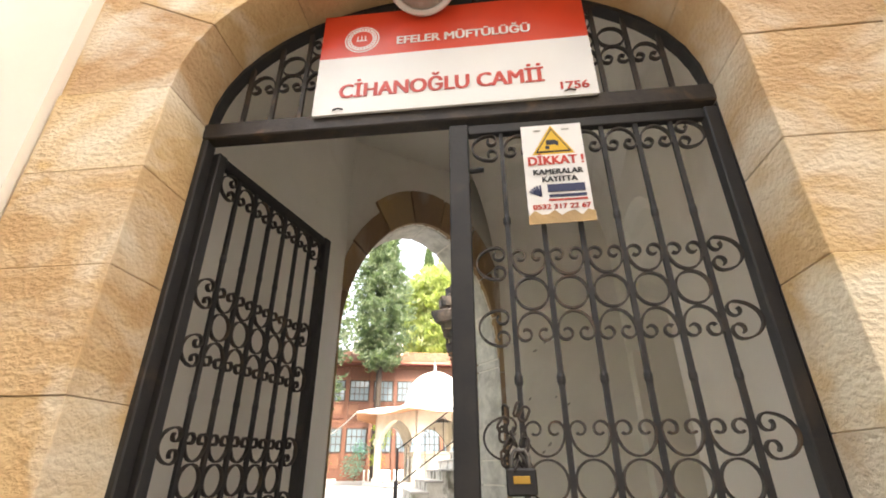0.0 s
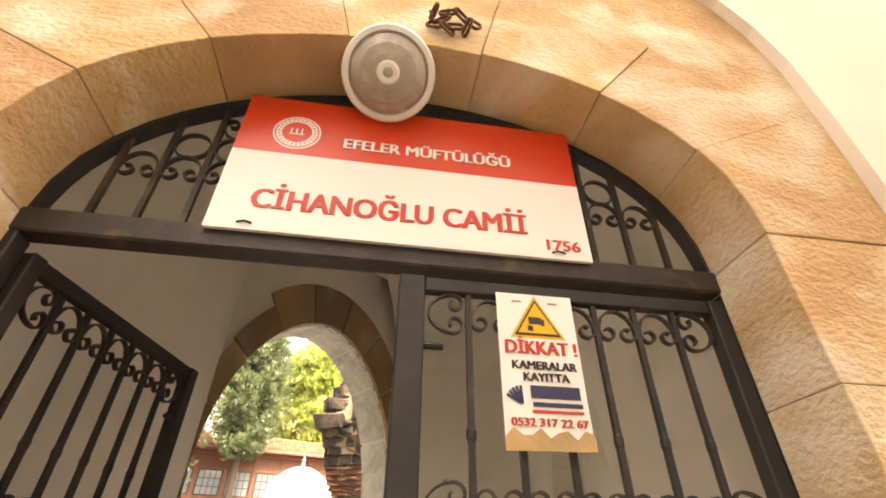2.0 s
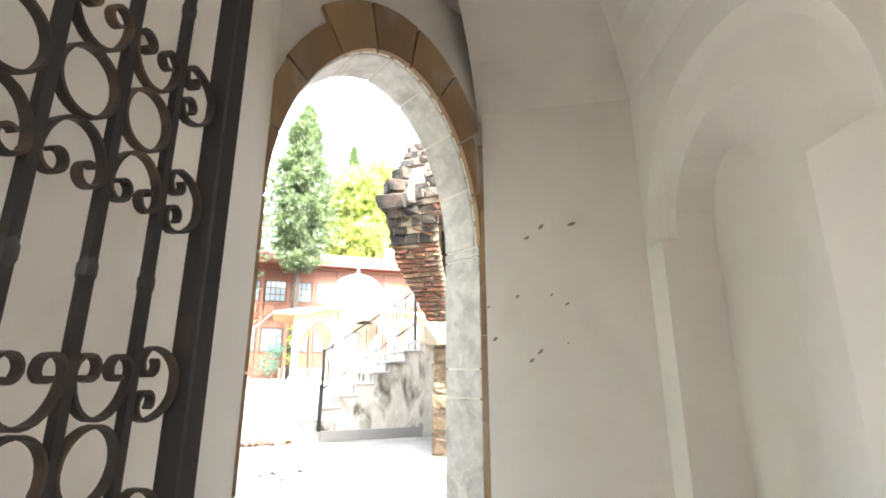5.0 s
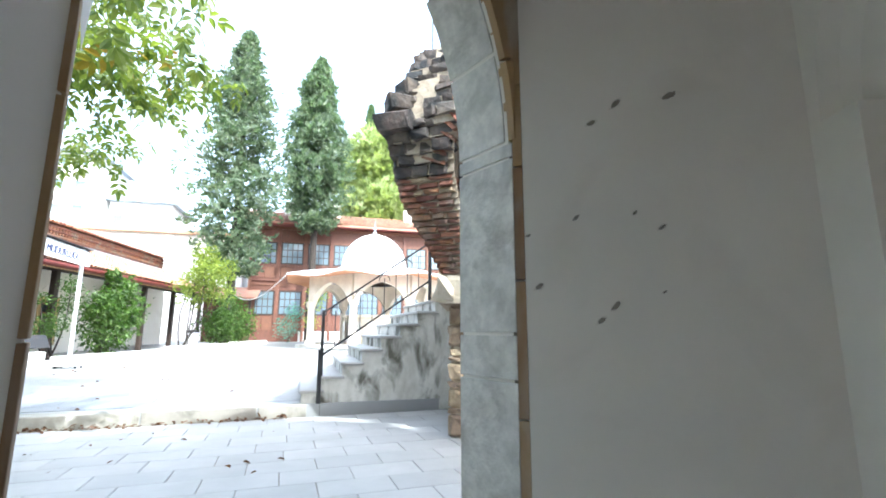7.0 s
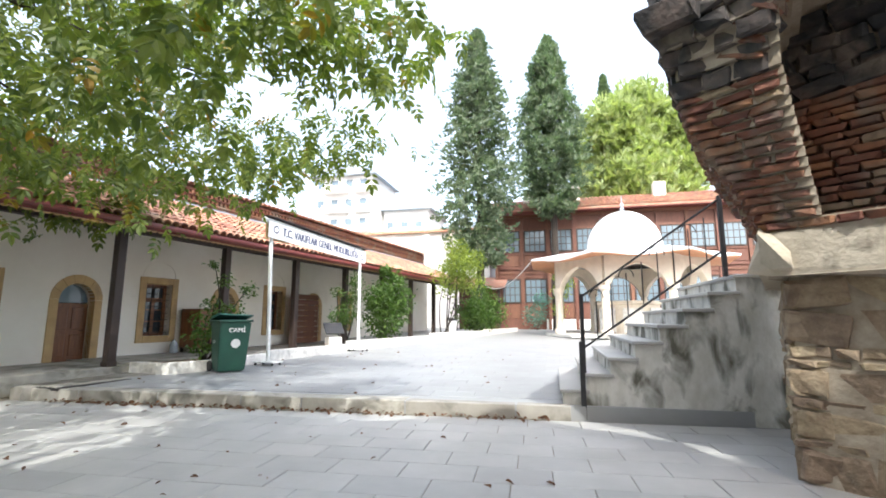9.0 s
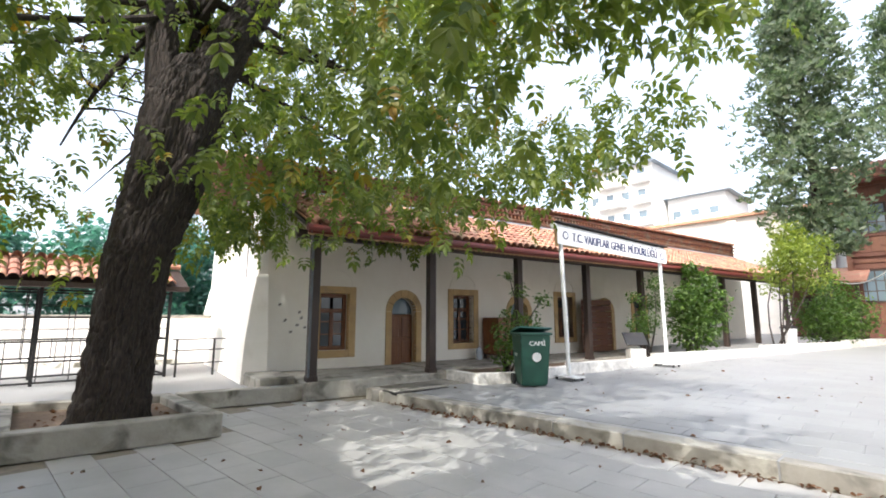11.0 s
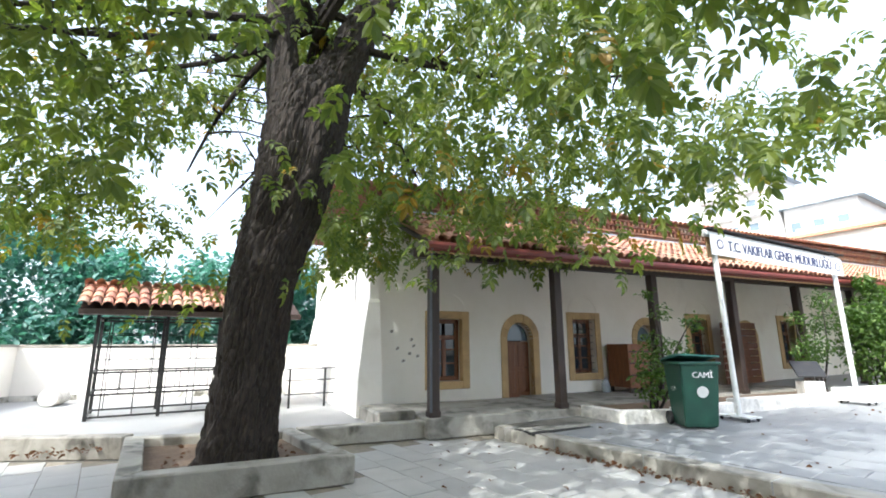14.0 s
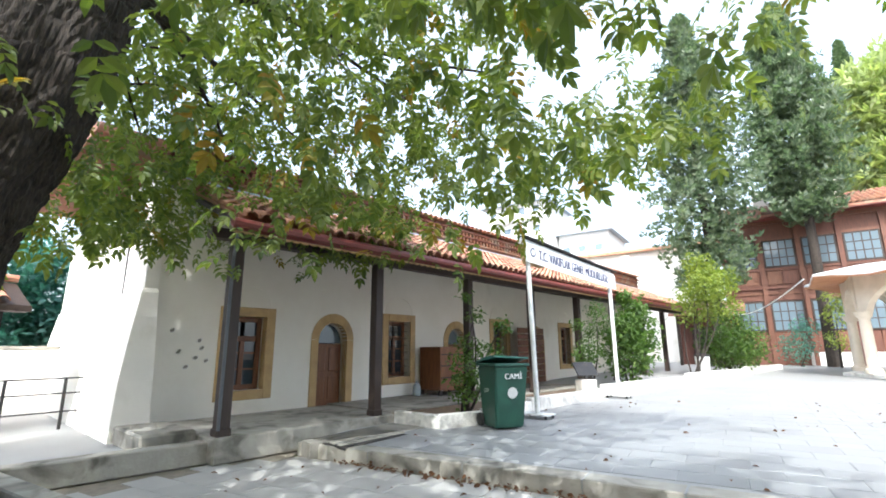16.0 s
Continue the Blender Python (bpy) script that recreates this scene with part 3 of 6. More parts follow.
facade = part("wall_arcade", bm, ARCADE_PLASTER)
facade.matrix_basis = FAC
tagged(facade, "cream plastered arcade wall with doors and windows", "wall", kind="structure")
# the unlit depth of the rooms is painted onto this wall
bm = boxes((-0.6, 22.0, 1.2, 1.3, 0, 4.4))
room_back = part("wall_rooms_back", bm, SHADE_BLACK)
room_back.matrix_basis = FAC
tagged(room_back, "back wall of the rooms, near-black in place of shade", "wall", kind="structure")

for c, z0, z1 in WINDOWS:
    win = thing("window", FAC @ pose(c, 0, 0), "wooden window with panes in an ochre stone surround", "window", "arcade windows")
    for d in ((-0.53, -0.36, z0, z1), (0.36, 0.53, z0, z1), (-0.36, 0.36, z1 - 0.17, z1), (-0.36, 0.36, z0, z0 + 0.17)):
        part("stone_surround", boxes((d[0], d[1], -0.035, 0.16, d[2], d[3]), bevel=0.01), FRAME_STONE, win)
    for d in ((-0.36, -0.27, z0 + 0.17, z1 - 0.17), (0.27, 0.36, z0 + 0.17, z1 - 0.17), (-0.27, 0.27, z1 - 0.26, z1 - 0.17), (-0.27, 0.27, z0 + 0.17, z0 + 0.26), (-0.27, 0.27, z1 - 0.62, z1 - 0.54), (-0.045, 0.045, z0 + 0.26, z1 - 0.62)):
        part("wooden_frame", boxes((d[0], d[1], 0.19, 0.27, d[2], d[3]), bevel=0.006), WOOD_DOOR, win)
    for k in range(3):
        z = z0 + 0.24 + (z1 - z0 - 0.48) * (k + 1) / 4
        part("glazing_bar", boxes((-0.27, 0.27, 0.21, 0.25, z - 0.014, z + 0.014)), WOOD_DOOR, win)
    for sx in (-1, 1):
        for k in range(4):
            za = z0 + 0.24 + (z1 - z0 - 0.48) * k / 4 + 0.014
            zb = z0 + 0.24 + (z1 - z0 - 0.48) * (k + 1) / 4 - 0.014
            x0, x1 = sorted((sx * 0.045, sx * 0.27))
            part("pane", boxes((x0, x1, 0.228, 0.234, za, zb)), DARK_GLASS, win)
    for k in range(8 if c > 2 else 0):
        z = z0 + 0.24 + k * (z1 - z0 - 0.48) / 7
        part("iron_bar", tube(bmesh.new(), [(-0.36, 0.1, z), (0.36, 0.1, z)], 0.009, 6), IRON, win)
    for x in (-0.12, 0.12) if c > 2 else ():
        part("iron_bar", tube(bmesh.new(), [(x, 0.1, z0 + 0.17), (x, 0.1, z1 - 0.17)], 0.009, 6), IRON, win)
    # blind relieving arch in the plaster above
    bm = bmesh.new()
    strap(bm, [(0.45 * math.cos(a), -0.004, z1 + 0.02 + 0.40 * math.sin(a)) for a in (math.pi * k / 16 for k in range(17))], 0.03, 0.035)
    part("relieving_arch", bm, ARCADE_PLASTER, win)

for i, c in enumerate(DOORS):
    door = thing("door", FAC @ pose(c, 0, 0), "closed varnished panel door in an ochre stone arch", "door", "arcade doors")
    for sx in (-1, 1):
        x0, x1 = sorted((sx * 0.36, sx * 0.53))
        part("stone_jamb", boxes((x0, x1, -0.03, 0.16, 0.3, 1.66), bevel=0.01), FRAME_STONE, door)
    for k in range(7):
        a0, a1 = math.pi * (k + 0.02) / 7, math.pi * (k + 0.98) / 7
        pts = [(0.36 * math.cos(a), 1.66 + 0.36 * math.sin(a)) for a in (a0, (a0 + a1) / 2, a1)] + [(0.53 * math.cos(a), 1.66 + 0.56 * math.sin(a)) for a in (a1, (a0 + a1) / 2, a0)]
        part("arch_stone", prism(bmesh.new(), pts, -0.03, 0.16), FRAME_STONE, door)
    part("leaf", boxes((-0.36, 0.36, 0.20, 0.25, 0.3, 1.58)), WOOD_DOOR, door)
    for x0, x1, z0, z1 in ((-0.29, -0.04, 0.42, 0.9), (0.04, 0.29, 0.42, 0.9), (-0.29, -0.04, 1.0, 1.5), (0.04, 0.29, 1.0, 1.5)):
        part("panel", boxes((x0, x1, 0.185, 0.205, z0, z1), bevel=0.012), WOOD_DOOR, door)
    part("fanlight", prism(bmesh.new(), [(0.36 * math.cos(math.pi * k / 12), 1.60 + 0.40 * math.sin(math.pi * k / 12)) for k in range(13)], 0.22, 0.23), PANE_GLASS, door, "grey fanlight pane")
    part("handle", tube(bmesh.new(), [(0.28, 0.19, 0.98), (0.28, 0.15, 0.98), (0.20, 0.15, 0.98)], 0.009, 6), IRON, door)

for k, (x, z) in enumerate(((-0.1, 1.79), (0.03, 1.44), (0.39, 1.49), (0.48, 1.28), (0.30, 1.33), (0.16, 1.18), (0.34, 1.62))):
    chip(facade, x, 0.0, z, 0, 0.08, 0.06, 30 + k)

# platform, south end of the building
bm = boxes((-2.0, 0.16, -0.15, 3.0, 0.0, 0.33), bevel=0.02)
porch = part("porch_floor", bm, KERB)
porch.matrix_basis = ARC
tagged(porch, "worn stone platform under the arcade", "platform", kind="structure")
bm = boxes((-2.0, 0.10, 3.0, 22.0, 0.0, 0.36))
porch = part("porch_floor_far", bm, KERB)
porch.matrix_basis = ARC
tagged(porch, "shaded stone floor of the long arcade", "platform", kind="structure")
bm = bmesh.new()
rows = []
for u, v, z in ((-1.58, -0.92, 0.0), (-1.66, -0.86, 1.0), (-1.78, -0.75, 1.75), (-1.90, -0.64, 2.38), (-1.96, -0.60, 2.45), (-1.97, -0.57, 4.45)):
    rows.append([bm.verts.new(p) for p in ((-9.0, v, z), (u, v, z), (u, -0.40, z), (-9.0, -0.40, z))])
for a, b in zip(rows, rows[1:]):
    for k in range(4):
        bm.faces.new((a[k], a[(k + 1) % 4], b[(k + 1) % 4], b[k]))
bm.faces.new(rows[-1])
bm.faces.new(rows[0][::-1])
bmesh.ops.recalc_face_normals(bm, faces=bm.faces)
end_wall = part("wall_arcade_south", bm, PLASTER)
end_wall.matrix_basis = ARC
tagged(end_wall, "white plastered end wall with a battered foot", "wall", kind="structure")
bench = thing("stone_block_bench", ARC @ pose(-1.1, -0.55, 0.14), "low rough stone block by the platform", "stone block")
part("block", boxes((-0.5, 0.75, -0.3, 0.38, 0.0, 0.26), bevel=0.03), KERB, bench)

post = thing("arcade_post", ARC @ pose(0, 0, 0.33), "dark painted timber post of the arcade", "post", "arcade posts")
part("shaft", boxes((-0.085, 0.085, -0.085, 0.085, 0.0, 2.66), bevel=0.012), WOOD_DARK, post)
part("foot", boxes((-0.10, 0.10, -0.10, 0.10, 0.0, 0.10), bevel=0.01), WOOD_DARK, post)
for k in range(1, 8):
    copy_thing(post, ARC @ pose(0, 2.62 * k, 0.33 if k < 2 else 0.36))

# roof of the arcade: boards, gutter, fascia, clay tiles
SLOPE = math.atan2(4.33 - 3.10, 2.85)
ROOF = ARC @ pose(0.85, -0.42, 3.09) @ pose(0, 0, 0, 0, math.degrees(SLOPE), 0)   # -x runs up the slope
roof = thing("roof_arcade", ROOF, "sunlit lean-to roof of curved clay tiles", "roof", kind="structure")
part("boarding", boxes((-3.11, 0.0, 0.0, 21.5, -0.07, -0.01)), WOOD_DARK, roof)
eave = thing("eave_trim", ARC, "maroon gutter and scalloped eave board", "eave", kind="structure")
part("plate_beam", boxes((-0.09, 0.09, -0.40, 21.0, 2.99, 3.14)), WOOD_DARK, eave)
part("fascia", boxes((0.80, 0.83, -0.42, 21.0, 2.95, 3.07)), EAVE_PAINT, eave, "maroon painted fascia")
bm = bmesh.new()
tube(bm, [(0.89, -0.46, 3.035), (0.89, 21.0, 3.035)], 0.062, 8)
part("gutter", bm, EAVE_PAINT, eave, "maroon round gutter")
bm = bmesh.new()
for k in range(150):
    v = -0.42 + 0.14 * k
    pts = [(0.07 * math.cos(math.pi * j / 6), -0.035 * math.sin(math.pi * j / 6)) for j in range(7)]
    prism(bm, [(x + v + 0.07, z + 2.955) for x, z in pts], -0.79, -0.775)
lace = part("scalloped_board", bm, FRAME_STONE, eave, "scalloped tan eave board")
lace["kind"] = "stuff"
lace.matrix_basis = pose(0, 0, 0, 0, 0, 90)
bm = tube(bmesh.new(), [(0.86, -0.38, 3.0), (0.55, -0.25, 2.86), (0.20, -0.12, 2.75), (0.14, -0.10, 2.6), (0.14, -0.10, 0.42)], 0.022, 8)
part("downpipe", bm, GREY_PIPE, eave, "grey downpipe beside the first post")


def tile_mesh(length=0.40, r0=0.098, r1=0.080):
    bm = bmesh.new()
    rings = []
    for x, r, lift in ((0.0, r0, 0.018), (-length, r1, 0.0)):
        for t in (0.0, 0.016):
            rings.append([bm.verts.new((x, (r - t) * math.cos(math.pi * j / 5), (r - t) * math.sin(math.pi * j / 5) * 0.9 + lift)) for j in range(6)])
    o0, i0, o1, i1 = rings
    for j in range(5):
        bm.faces.new((o0[j], o0[j + 1], o1[j + 1], o1[j]))
        bm.faces.new((i0[j + 1], i0[j], i1[j], i1[j + 1]))
        bm.faces.new((o0[j + 1], o0[j], i0[j], i0[j + 1]))
    for k in (0, 5):
        bm.faces.new((o0[k], o1[k], i1[k], i0[k]))
    return bm


def channel(bm, v, x0, x1, r=0.085):
    rows = [[bm.verts.new((x, v + r * math.cos(a), 0.035 - r * 0.8 * math.sin(a) + 0.03)) for a in (math.pi * j / 4 for j in range(5))] for x in (x0, x1)]
    for j in range(4):
        bm.faces.new((rows[0][j], rows[0][j + 1], rows[1][j + 1], rows[1][j]))


TILE_ONE = material("single_roof_tile", (0.44, 0.215, 0.135), (0.32, 0.155, 0.10), 6, 0.85, bump=0.3, bump_scale=30, stain=(0.30, 0.24, 0.17), stain_scale=2.2, stain_cut=(0.5, 0.72), vary=0.25)
rnd = random.Random(11)
bm = bmesh.new()
for i in range(110):
    channel(bm, 0.09 + 0.195 * i, 0.0, -3.08)
part("channel_tiles", bm, TILE, roof)["kind"] = "stuff"
bm = tile_mesh()
TILE_ME = bpy.data.meshes.new("tile")
bm.to_mesh(TILE_ME)
bm.free()
TILE_ME.materials.append(TILE_ONE)
tile_verts = [v.co.copy() for v in TILE_ME.vertices]
tile_faces = [tuple(p.vertices) for p in TILE_ME.polygons]


def joined(name, places, verts, faces, mat, parent=None):
    """Many copies of one small mesh joined into one mesh."""
    vs, fs = [], []
    for m in places:
        k = len(vs)
        vs.extend((m @ v)[:] for v in verts)
        fs.extend(tuple(k + i for i in f) for f in faces)
    me = bpy.data.meshes.new(name)
    me.from_pydata(vs, [], fs)
    me.materials.append(mat)
    ob = new(name, me)
    if parent is not None:
        ob.parent = parent
    ob["kind"] = "stuff"
    return ob


far_places = []
for i in range(109):
    for j in range(9):
        m = pose(0.05 - 0.345 * j, 0.187 + 0.195 * i + rnd.uniform(-0.012, 0.012), 0.045 + rnd.uniform(-0.004, 0.006), 0, rnd.uniform(-1.5, 1.5), rnd.uniform(-2.5, 2.5))
        if i < 33:
            ob = new("tile", TILE_ME)
            ob.parent = roof
            ob.matrix_basis = m
        else:
            far_places.append(m)
joined("cover_tiles", far_places, tile_verts, tile_faces, TILE, roof)

# upper wall: lead flashing, brick cornice with dentils, tile edge
upper = thing("upper_cornice", ARC, "brick dentil cornice with a tile edge above the lean-to roof", "cornice", kind="structure")
part("upper_wall", boxes((-3.0, -2.02, -0.45, 21.5, 4.2, 5.05)), BRICK, upper)
part("flashing", boxes((-2.02, -1.93, -0.40, 21.5, 4.36, 4.46)), LEAD, upper, "pale blue lead flashing")
dentil = boxes((0.0, 0.07, -0.04, 0.04, 0.0, 0.09))
me = bpy.data.meshes.new("dentil")
dentil.to_mesh(me)
dentil.free()
me.materials.append(BRICK)
joined("dentils", [pose(-2.02 + 0.05 * r, -0.35 + 0.16 * k + 0.08 * r, 4.62 + 0.14 * r) for r in range(2) for k in range(134)], [v.co.copy() for v in me.vertices], [tuple(p.vertices) for p in me.polygons], BRICK, upper)
for z, d in ((4.55, 0.06), (4.72, 0.10), (4.86, 0.14)):
    part("brick_course", boxes((-2.02, -2.02 + d, -0.45, 21.5, z, z + 0.045)), BRICK, upper)
joined("edge_tiles", [pose(-1.80, -0.3 + 0.2 * k, 4.96, 0, 12, 0) for k in range(108)], tile_verts, tile_faces, TILE, upper)

# roof over the rooms behind, plain slope of tiles
bm = bmesh.new()
vs = [bm.verts.new(p) for p in ((-1.85, -1.5, 5.0), (-1.85, 21.5, 5.0), (-5.5, 21.5, 6.3), (-5.5, -1.5, 6.3), (-9.0, -1.5, 5.0), (-9.0, 21.5, 5.0))]
bm.faces.new((vs[0], vs[1], vs[2], vs[3]))
bm.faces.new((vs[3], vs[2], vs[5], vs[4]))
bm.faces.new((vs[0], vs[3], vs[4]))
upper_roof = part("roof_rooms", bm, TILE)
upper_roof.matrix_basis = ARC
tagged(upper_roof, "clay tiled roof over the rooms", "roof", kind="structure")


# ---- iron gate ----
def curl(cx, cz, r, start, sweep, steps=9, tight=0.42):
    """A spiral from radius r inwards round (cx, cz)."""
    return [(cx + r * (1 - (1 - tight) * k / steps) * math.cos(start + sweep * k / steps), cz + r * (1 - (1 - tight) * k / steps) * math.sin(start + sweep * k / steps)) for k in range(steps + 1)]


def scroll_mesh(w, h, depth=0.016, thick=0.0055):
    """A C-scroll with its back up and two curls below, w wide and h high, about its middle."""
    rc = w * 0.235
    right = curl(w * 0.5 - rc, -h * 0.5 + rc, rc, 0.0, -1.75 * math.pi, 12)
    arc = [(w * 0.5 * math.cos(a), -h * 0.5 + rc + (h - rc) * math.sin(a)) for a in (math.pi * k / 14 for k in range(15))]
    left = [(-x, z) for x, z in right]
    pts = right[::-1][:-1] + arc + left[1:]
    return strap(bmesh.new(), [(x, 0, z) for x, z in pts], depth, thick)


def ring_mesh(r, depth=0.016, thick=0.0055):
    bm = bmesh.new()
    n = 28
    rows = []
    for k in range(n):
        c, s = math.cos(2 * math.pi * k / n), math.sin(2 * math.pi * k / n)
        rows.append([bm.verts.new((rr * c, y, rr * s)) for rr, y in ((r, depth / 2), (r - thick, depth / 2), (r - thick, -depth / 2), (r, -depth / 2))])
    for k in range(n):
        a, b = rows[k], rows[(k + 1) % n]
        for j in range(4):
            bm.faces.new((a[j], a[(j + 1) % 4], b[(j + 1) % 4], b[j]))
    bmesh.ops.recalc_face_normals(bm, faces=bm.faces)
    return bm


def as_mesh(name, bm, mat):
    bmesh.ops.recalc_face_normals(bm, faces=bm.faces)
    me = bpy.data.meshes.new(name)
    bm.to_mesh(me)
    bm.free()
    me.materials.append(mat)
    return me


def put(name, me, parent, m):
    ob = new(name, me)
    ob.parent = parent
    ob.matrix_basis = m
    return ob


SCROLL = as_mesh("scroll", scroll_mesh(0.108, 0.092), IRON_BROWN)
END_SCROLL = as_mesh("scroll", scroll_mesh(0.112, 0.096), IRON_BROWN)
CIRCLE = as_mesh("circle", ring_mesh(0.054), IRON_BROWN)


def bar_mesh(z0, z1):
    """An upright square bar with hammered knots."""
    bm = bmesh.new()
    box(bm, -0.0075, 0.0075, -0.0075, 0.0075, z0, z1)
    for z in (1.36, 1.88, 0.72):
        if z0 < z < z1:
            lathe(bm, [(0.008, z - 0.02), (0.0125, z - 0.008), (0.0125, z + 0.008), (0.008, z + 0.02)], 8)
    return bm


def gate_leaf(m, width, wide_stile, label):
    """A gate leaf from its hinge at x 0 to its tip at x width."""
    leaf = thing("iron_gate_leaf", m, label, "gate leaf", "gate leaves")
    top, hinge = 2.285, 0.045
    for x0, x1 in ((0.0, hinge), (width - wide_stile, width)):
        bm = boxes((x0, x1, -0.024, 0.024, 0.03, top), bevel=0.004)
        part("stile", bm, IRON, leaf)
    for z0, z1 in ((0.03, 0.09), (top - 0.042, top - 0.001), (0.30, 0.33)):
        part("rail", boxes((hinge, width - wide_stile, -0.016, 0.016, z0, z1), bevel=0.003), IRON, leaf)
    gap = (width - wide_stile - hinge) / 7
    bar = as_mesh("bar", bar_mesh(0.09, top - 0.042), IRON)
    for i in range(1, 7):
        put("bar", bar, leaf, pose(hinge + gap * i, 0, 0))
    fit = gap / 0.122
    size = Matrix.Diagonal((fit, 1, 1, 1))
    rows = [(2.185, "n"), (1.725, "u"), (1.620, "o"), (1.514, "n"), (1.205, "u"), (1.100, "o"), (0.994, "n"), (0.62, "u"), (0.515, "o"), (0.41, "n")]
    for z, kind in rows:
        for i in range(7):
            x = hinge + gap * (i + 0.5)
            if kind == "o":
                if 0 < i < 6:
                    put("circle", CIRCLE, leaf, pose(x, 0, z) @ size)
            elif i in (0, 6):
                put("scroll", END_SCROLL, leaf, pose(x, 0, z, 0, 90 if i == 6 else -90, 0) @ Matrix.Diagonal((1, 1, fit, 1)))
            else:
                put("scroll", SCROLL, leaf, pose(x, 0, z, 0, 0 if kind == "n" else 180, 0) @ size)
    for z in (0.35, 2.05):
        part("hinge", tube(bmesh.new(), [(-0.012, 0.02, z - 0.05), (-0.012, 0.02, z + 0.05)], 0.012, 8), IRON, leaf)
    bm = tube(bmesh.new(), [(width - wide_stile, -0.0, 2.09), (width - wide_stile - 0.05, -0.012, 2.085)], 0.010, 8)
    part("bolt", bm, IRON, leaf)
    return leaf


gate_leaf(GATE @ pose(0.95, -0.005, 0) @ Matrix.Diagonal((-1, 1, 1, 1)), 0.95, 0.07, "closed black wrought iron gate leaf with scrolls and rings")
gate_leaf(GATE @ pose(-0.95, 0.03, 0, 0, 0, 77.5), 0.845, 0.05, "black wrought iron gate leaf swung open against the wall")

frame_gate = thing("gate_frame", GATE, "brown iron gate frame with a barred half-round fanlight", "gate frame")
for x0, x1 in ((-0.985, -0.953), (0.953, 0.975)):
    part("frame_post", boxes((x0, x1, -0.03, 0.03, 0.0, 2.31), bevel=0.004), IRON, frame_gate)
part("crossbar", boxes((-0.985, 0.975, -0.035, 0.03, 2.31, 2.385), bevel=0.006), IRON_BROWN, frame_gate)
bm = bmesh.new()
strap(bm, [(x, 0, z - 0.012) for x, z in (ellipse(k / 30) for k in range(31))], 0.05, 0.02)
part("arched_rim", bm, IRON, frame_gate)
for i in range(15):
    x = -0.845 + 0.12 * i
    z1 = 2.37 + 0.66 * max(0.0, 1 - ((x + 0.01) / 0.965) ** 2) ** 0.46 - 0.02
    part("bar", boxes((x - 0.008, x + 0.008, -0.008, 0.008, 2.385, z1)), IRON_BROWN, frame_gate)
    if i < 14:
        xm = x + 0.06
        for z, mesh, turn in ((2.60, SCROLL, 0), (2.695, CIRCLE, 0), (2.79, SCROLL, 180)):
            if ((xm + 0.01) / 0.90) ** 2 + ((z + 0.045 - 2.37) / 0.61) ** 2 < 1:
                put("scroll" if mesh is SCROLL else "circle", mesh, frame_gate, pose(xm, 0, z, 0, turn, 0))

# name board of the mosque
board = thing("mosque_name_board", GATE @ pose(0.0125, -0.045, 2.364), "red and white mosque name board fixed to the fanlight", "sign")
part("white_panel", boxes((-0.5425, 0.5425, -0.006, 0.006, 0.0, 0.298)), WHITE_SHEET, board, "white lower panel")
part("red_panel", boxes((-0.5425, 0.5425, -0.006, 0.006, 0.298, 0.553)), RED_SHEET, board, "glossy red upper panel")
letters("CİHANOĞLU CAMİİ", 0.10, RED_INK, pose(-0.045, -0.0075, 0.108), board, width=0.79, bold=0.035)
letters("1756", 0.052, RED_INK, pose(0.455, -0.0075, 0.046), board, width=0.10, bold=0.035)
letters("EFELER MÜFTÜLÜĞÜ", 0.062, WHITE_SHEET, pose(0.05, -0.0075, 0.368), board, width=0.54, bold=0.035)
emblem = part("emblem", lathe(bmesh.new(), [(0.074, -0.001), (0.074, 0.0006)], 32), WHITE_SHEET, board, "round white emblem with a red centre")
emblem.matrix_basis = pose(-0.37, -0.0068, 0.395, 90)
for r0, mat, d in ((0.068, RED_SHEET, 0.0012), (0.064, WHITE_SHEET, 0.0018), (0.046, RED_SHEET, 0.0024)):
    disc = part("emblem_disc", lathe(bmesh.new(), [(r0, -0.001), (r0, d)], 32), mat, emblem)
bm = bmesh.new()
for k in range(26):
    a = 2 * math.pi * k / 26
    box(bm, -0.0018, 0.0018, -0.004, 0.004, 0.0018, 0.0026, m=pose(0.055 * math.cos(a), 0.055 * math.sin(a), 0, 0, 0, math.degrees(a) + 90))
part("emblem_marks", bm, RED_SHEET, emblem)
bm = bmesh.new()
box(bm, -0.022, 0.022, -0.012, -0.007, 0.0024, 0.0034)
for x in (-0.02, -0.004, 0.012):
    box(bm, x, x + 0.005, -0.010, 0.016, 0.0024, 0.0034)
part("emblem_marks", bm, WHITE_SHEET, emblem)
for x in (-0.44, 0.44):
    bm = tube(bmesh.new(), [(x - 0.02, -0.009, 0.02), (x, -0.012, 0.024), (x + 0.02, -0.009, 0.02)], 0.003, 6)
    part("wire_tie", bm, IRON, board)

# camera warning plate
warn = thing("camera_warning_sign", GATE @ pose(0.365, -0.035, 1.86), "white camera warning plate with a yellow triangle and torn foot", "sign")
part("plate", boxes((-0.105, 0.105, -0.002, 0.002, 0.0, 0.385)), WHITE_SHEET, warn)
bm = bmesh.new()
edge = [(-0.106, -0.018), (0.108, -0.014)] + [(0.108 - 0.0214 * k, 0.022 + 0.012 * math.sin(k * 2.3)) for k in range(11)]
prism(bm, edge, -0.0045, -0.0025)
part("torn_backing", bm, FRAME_STONE, warn, "torn brown backing paper")


def triangle(size, z, y, mat, name):
    prism_bm = prism(bmesh.new(), [(-size, z - size * 0.8), (size, z - size * 0.8), (0, z + size * 0.9)], y - 0.0008, y)
    return part(name, prism_bm, mat, warn)


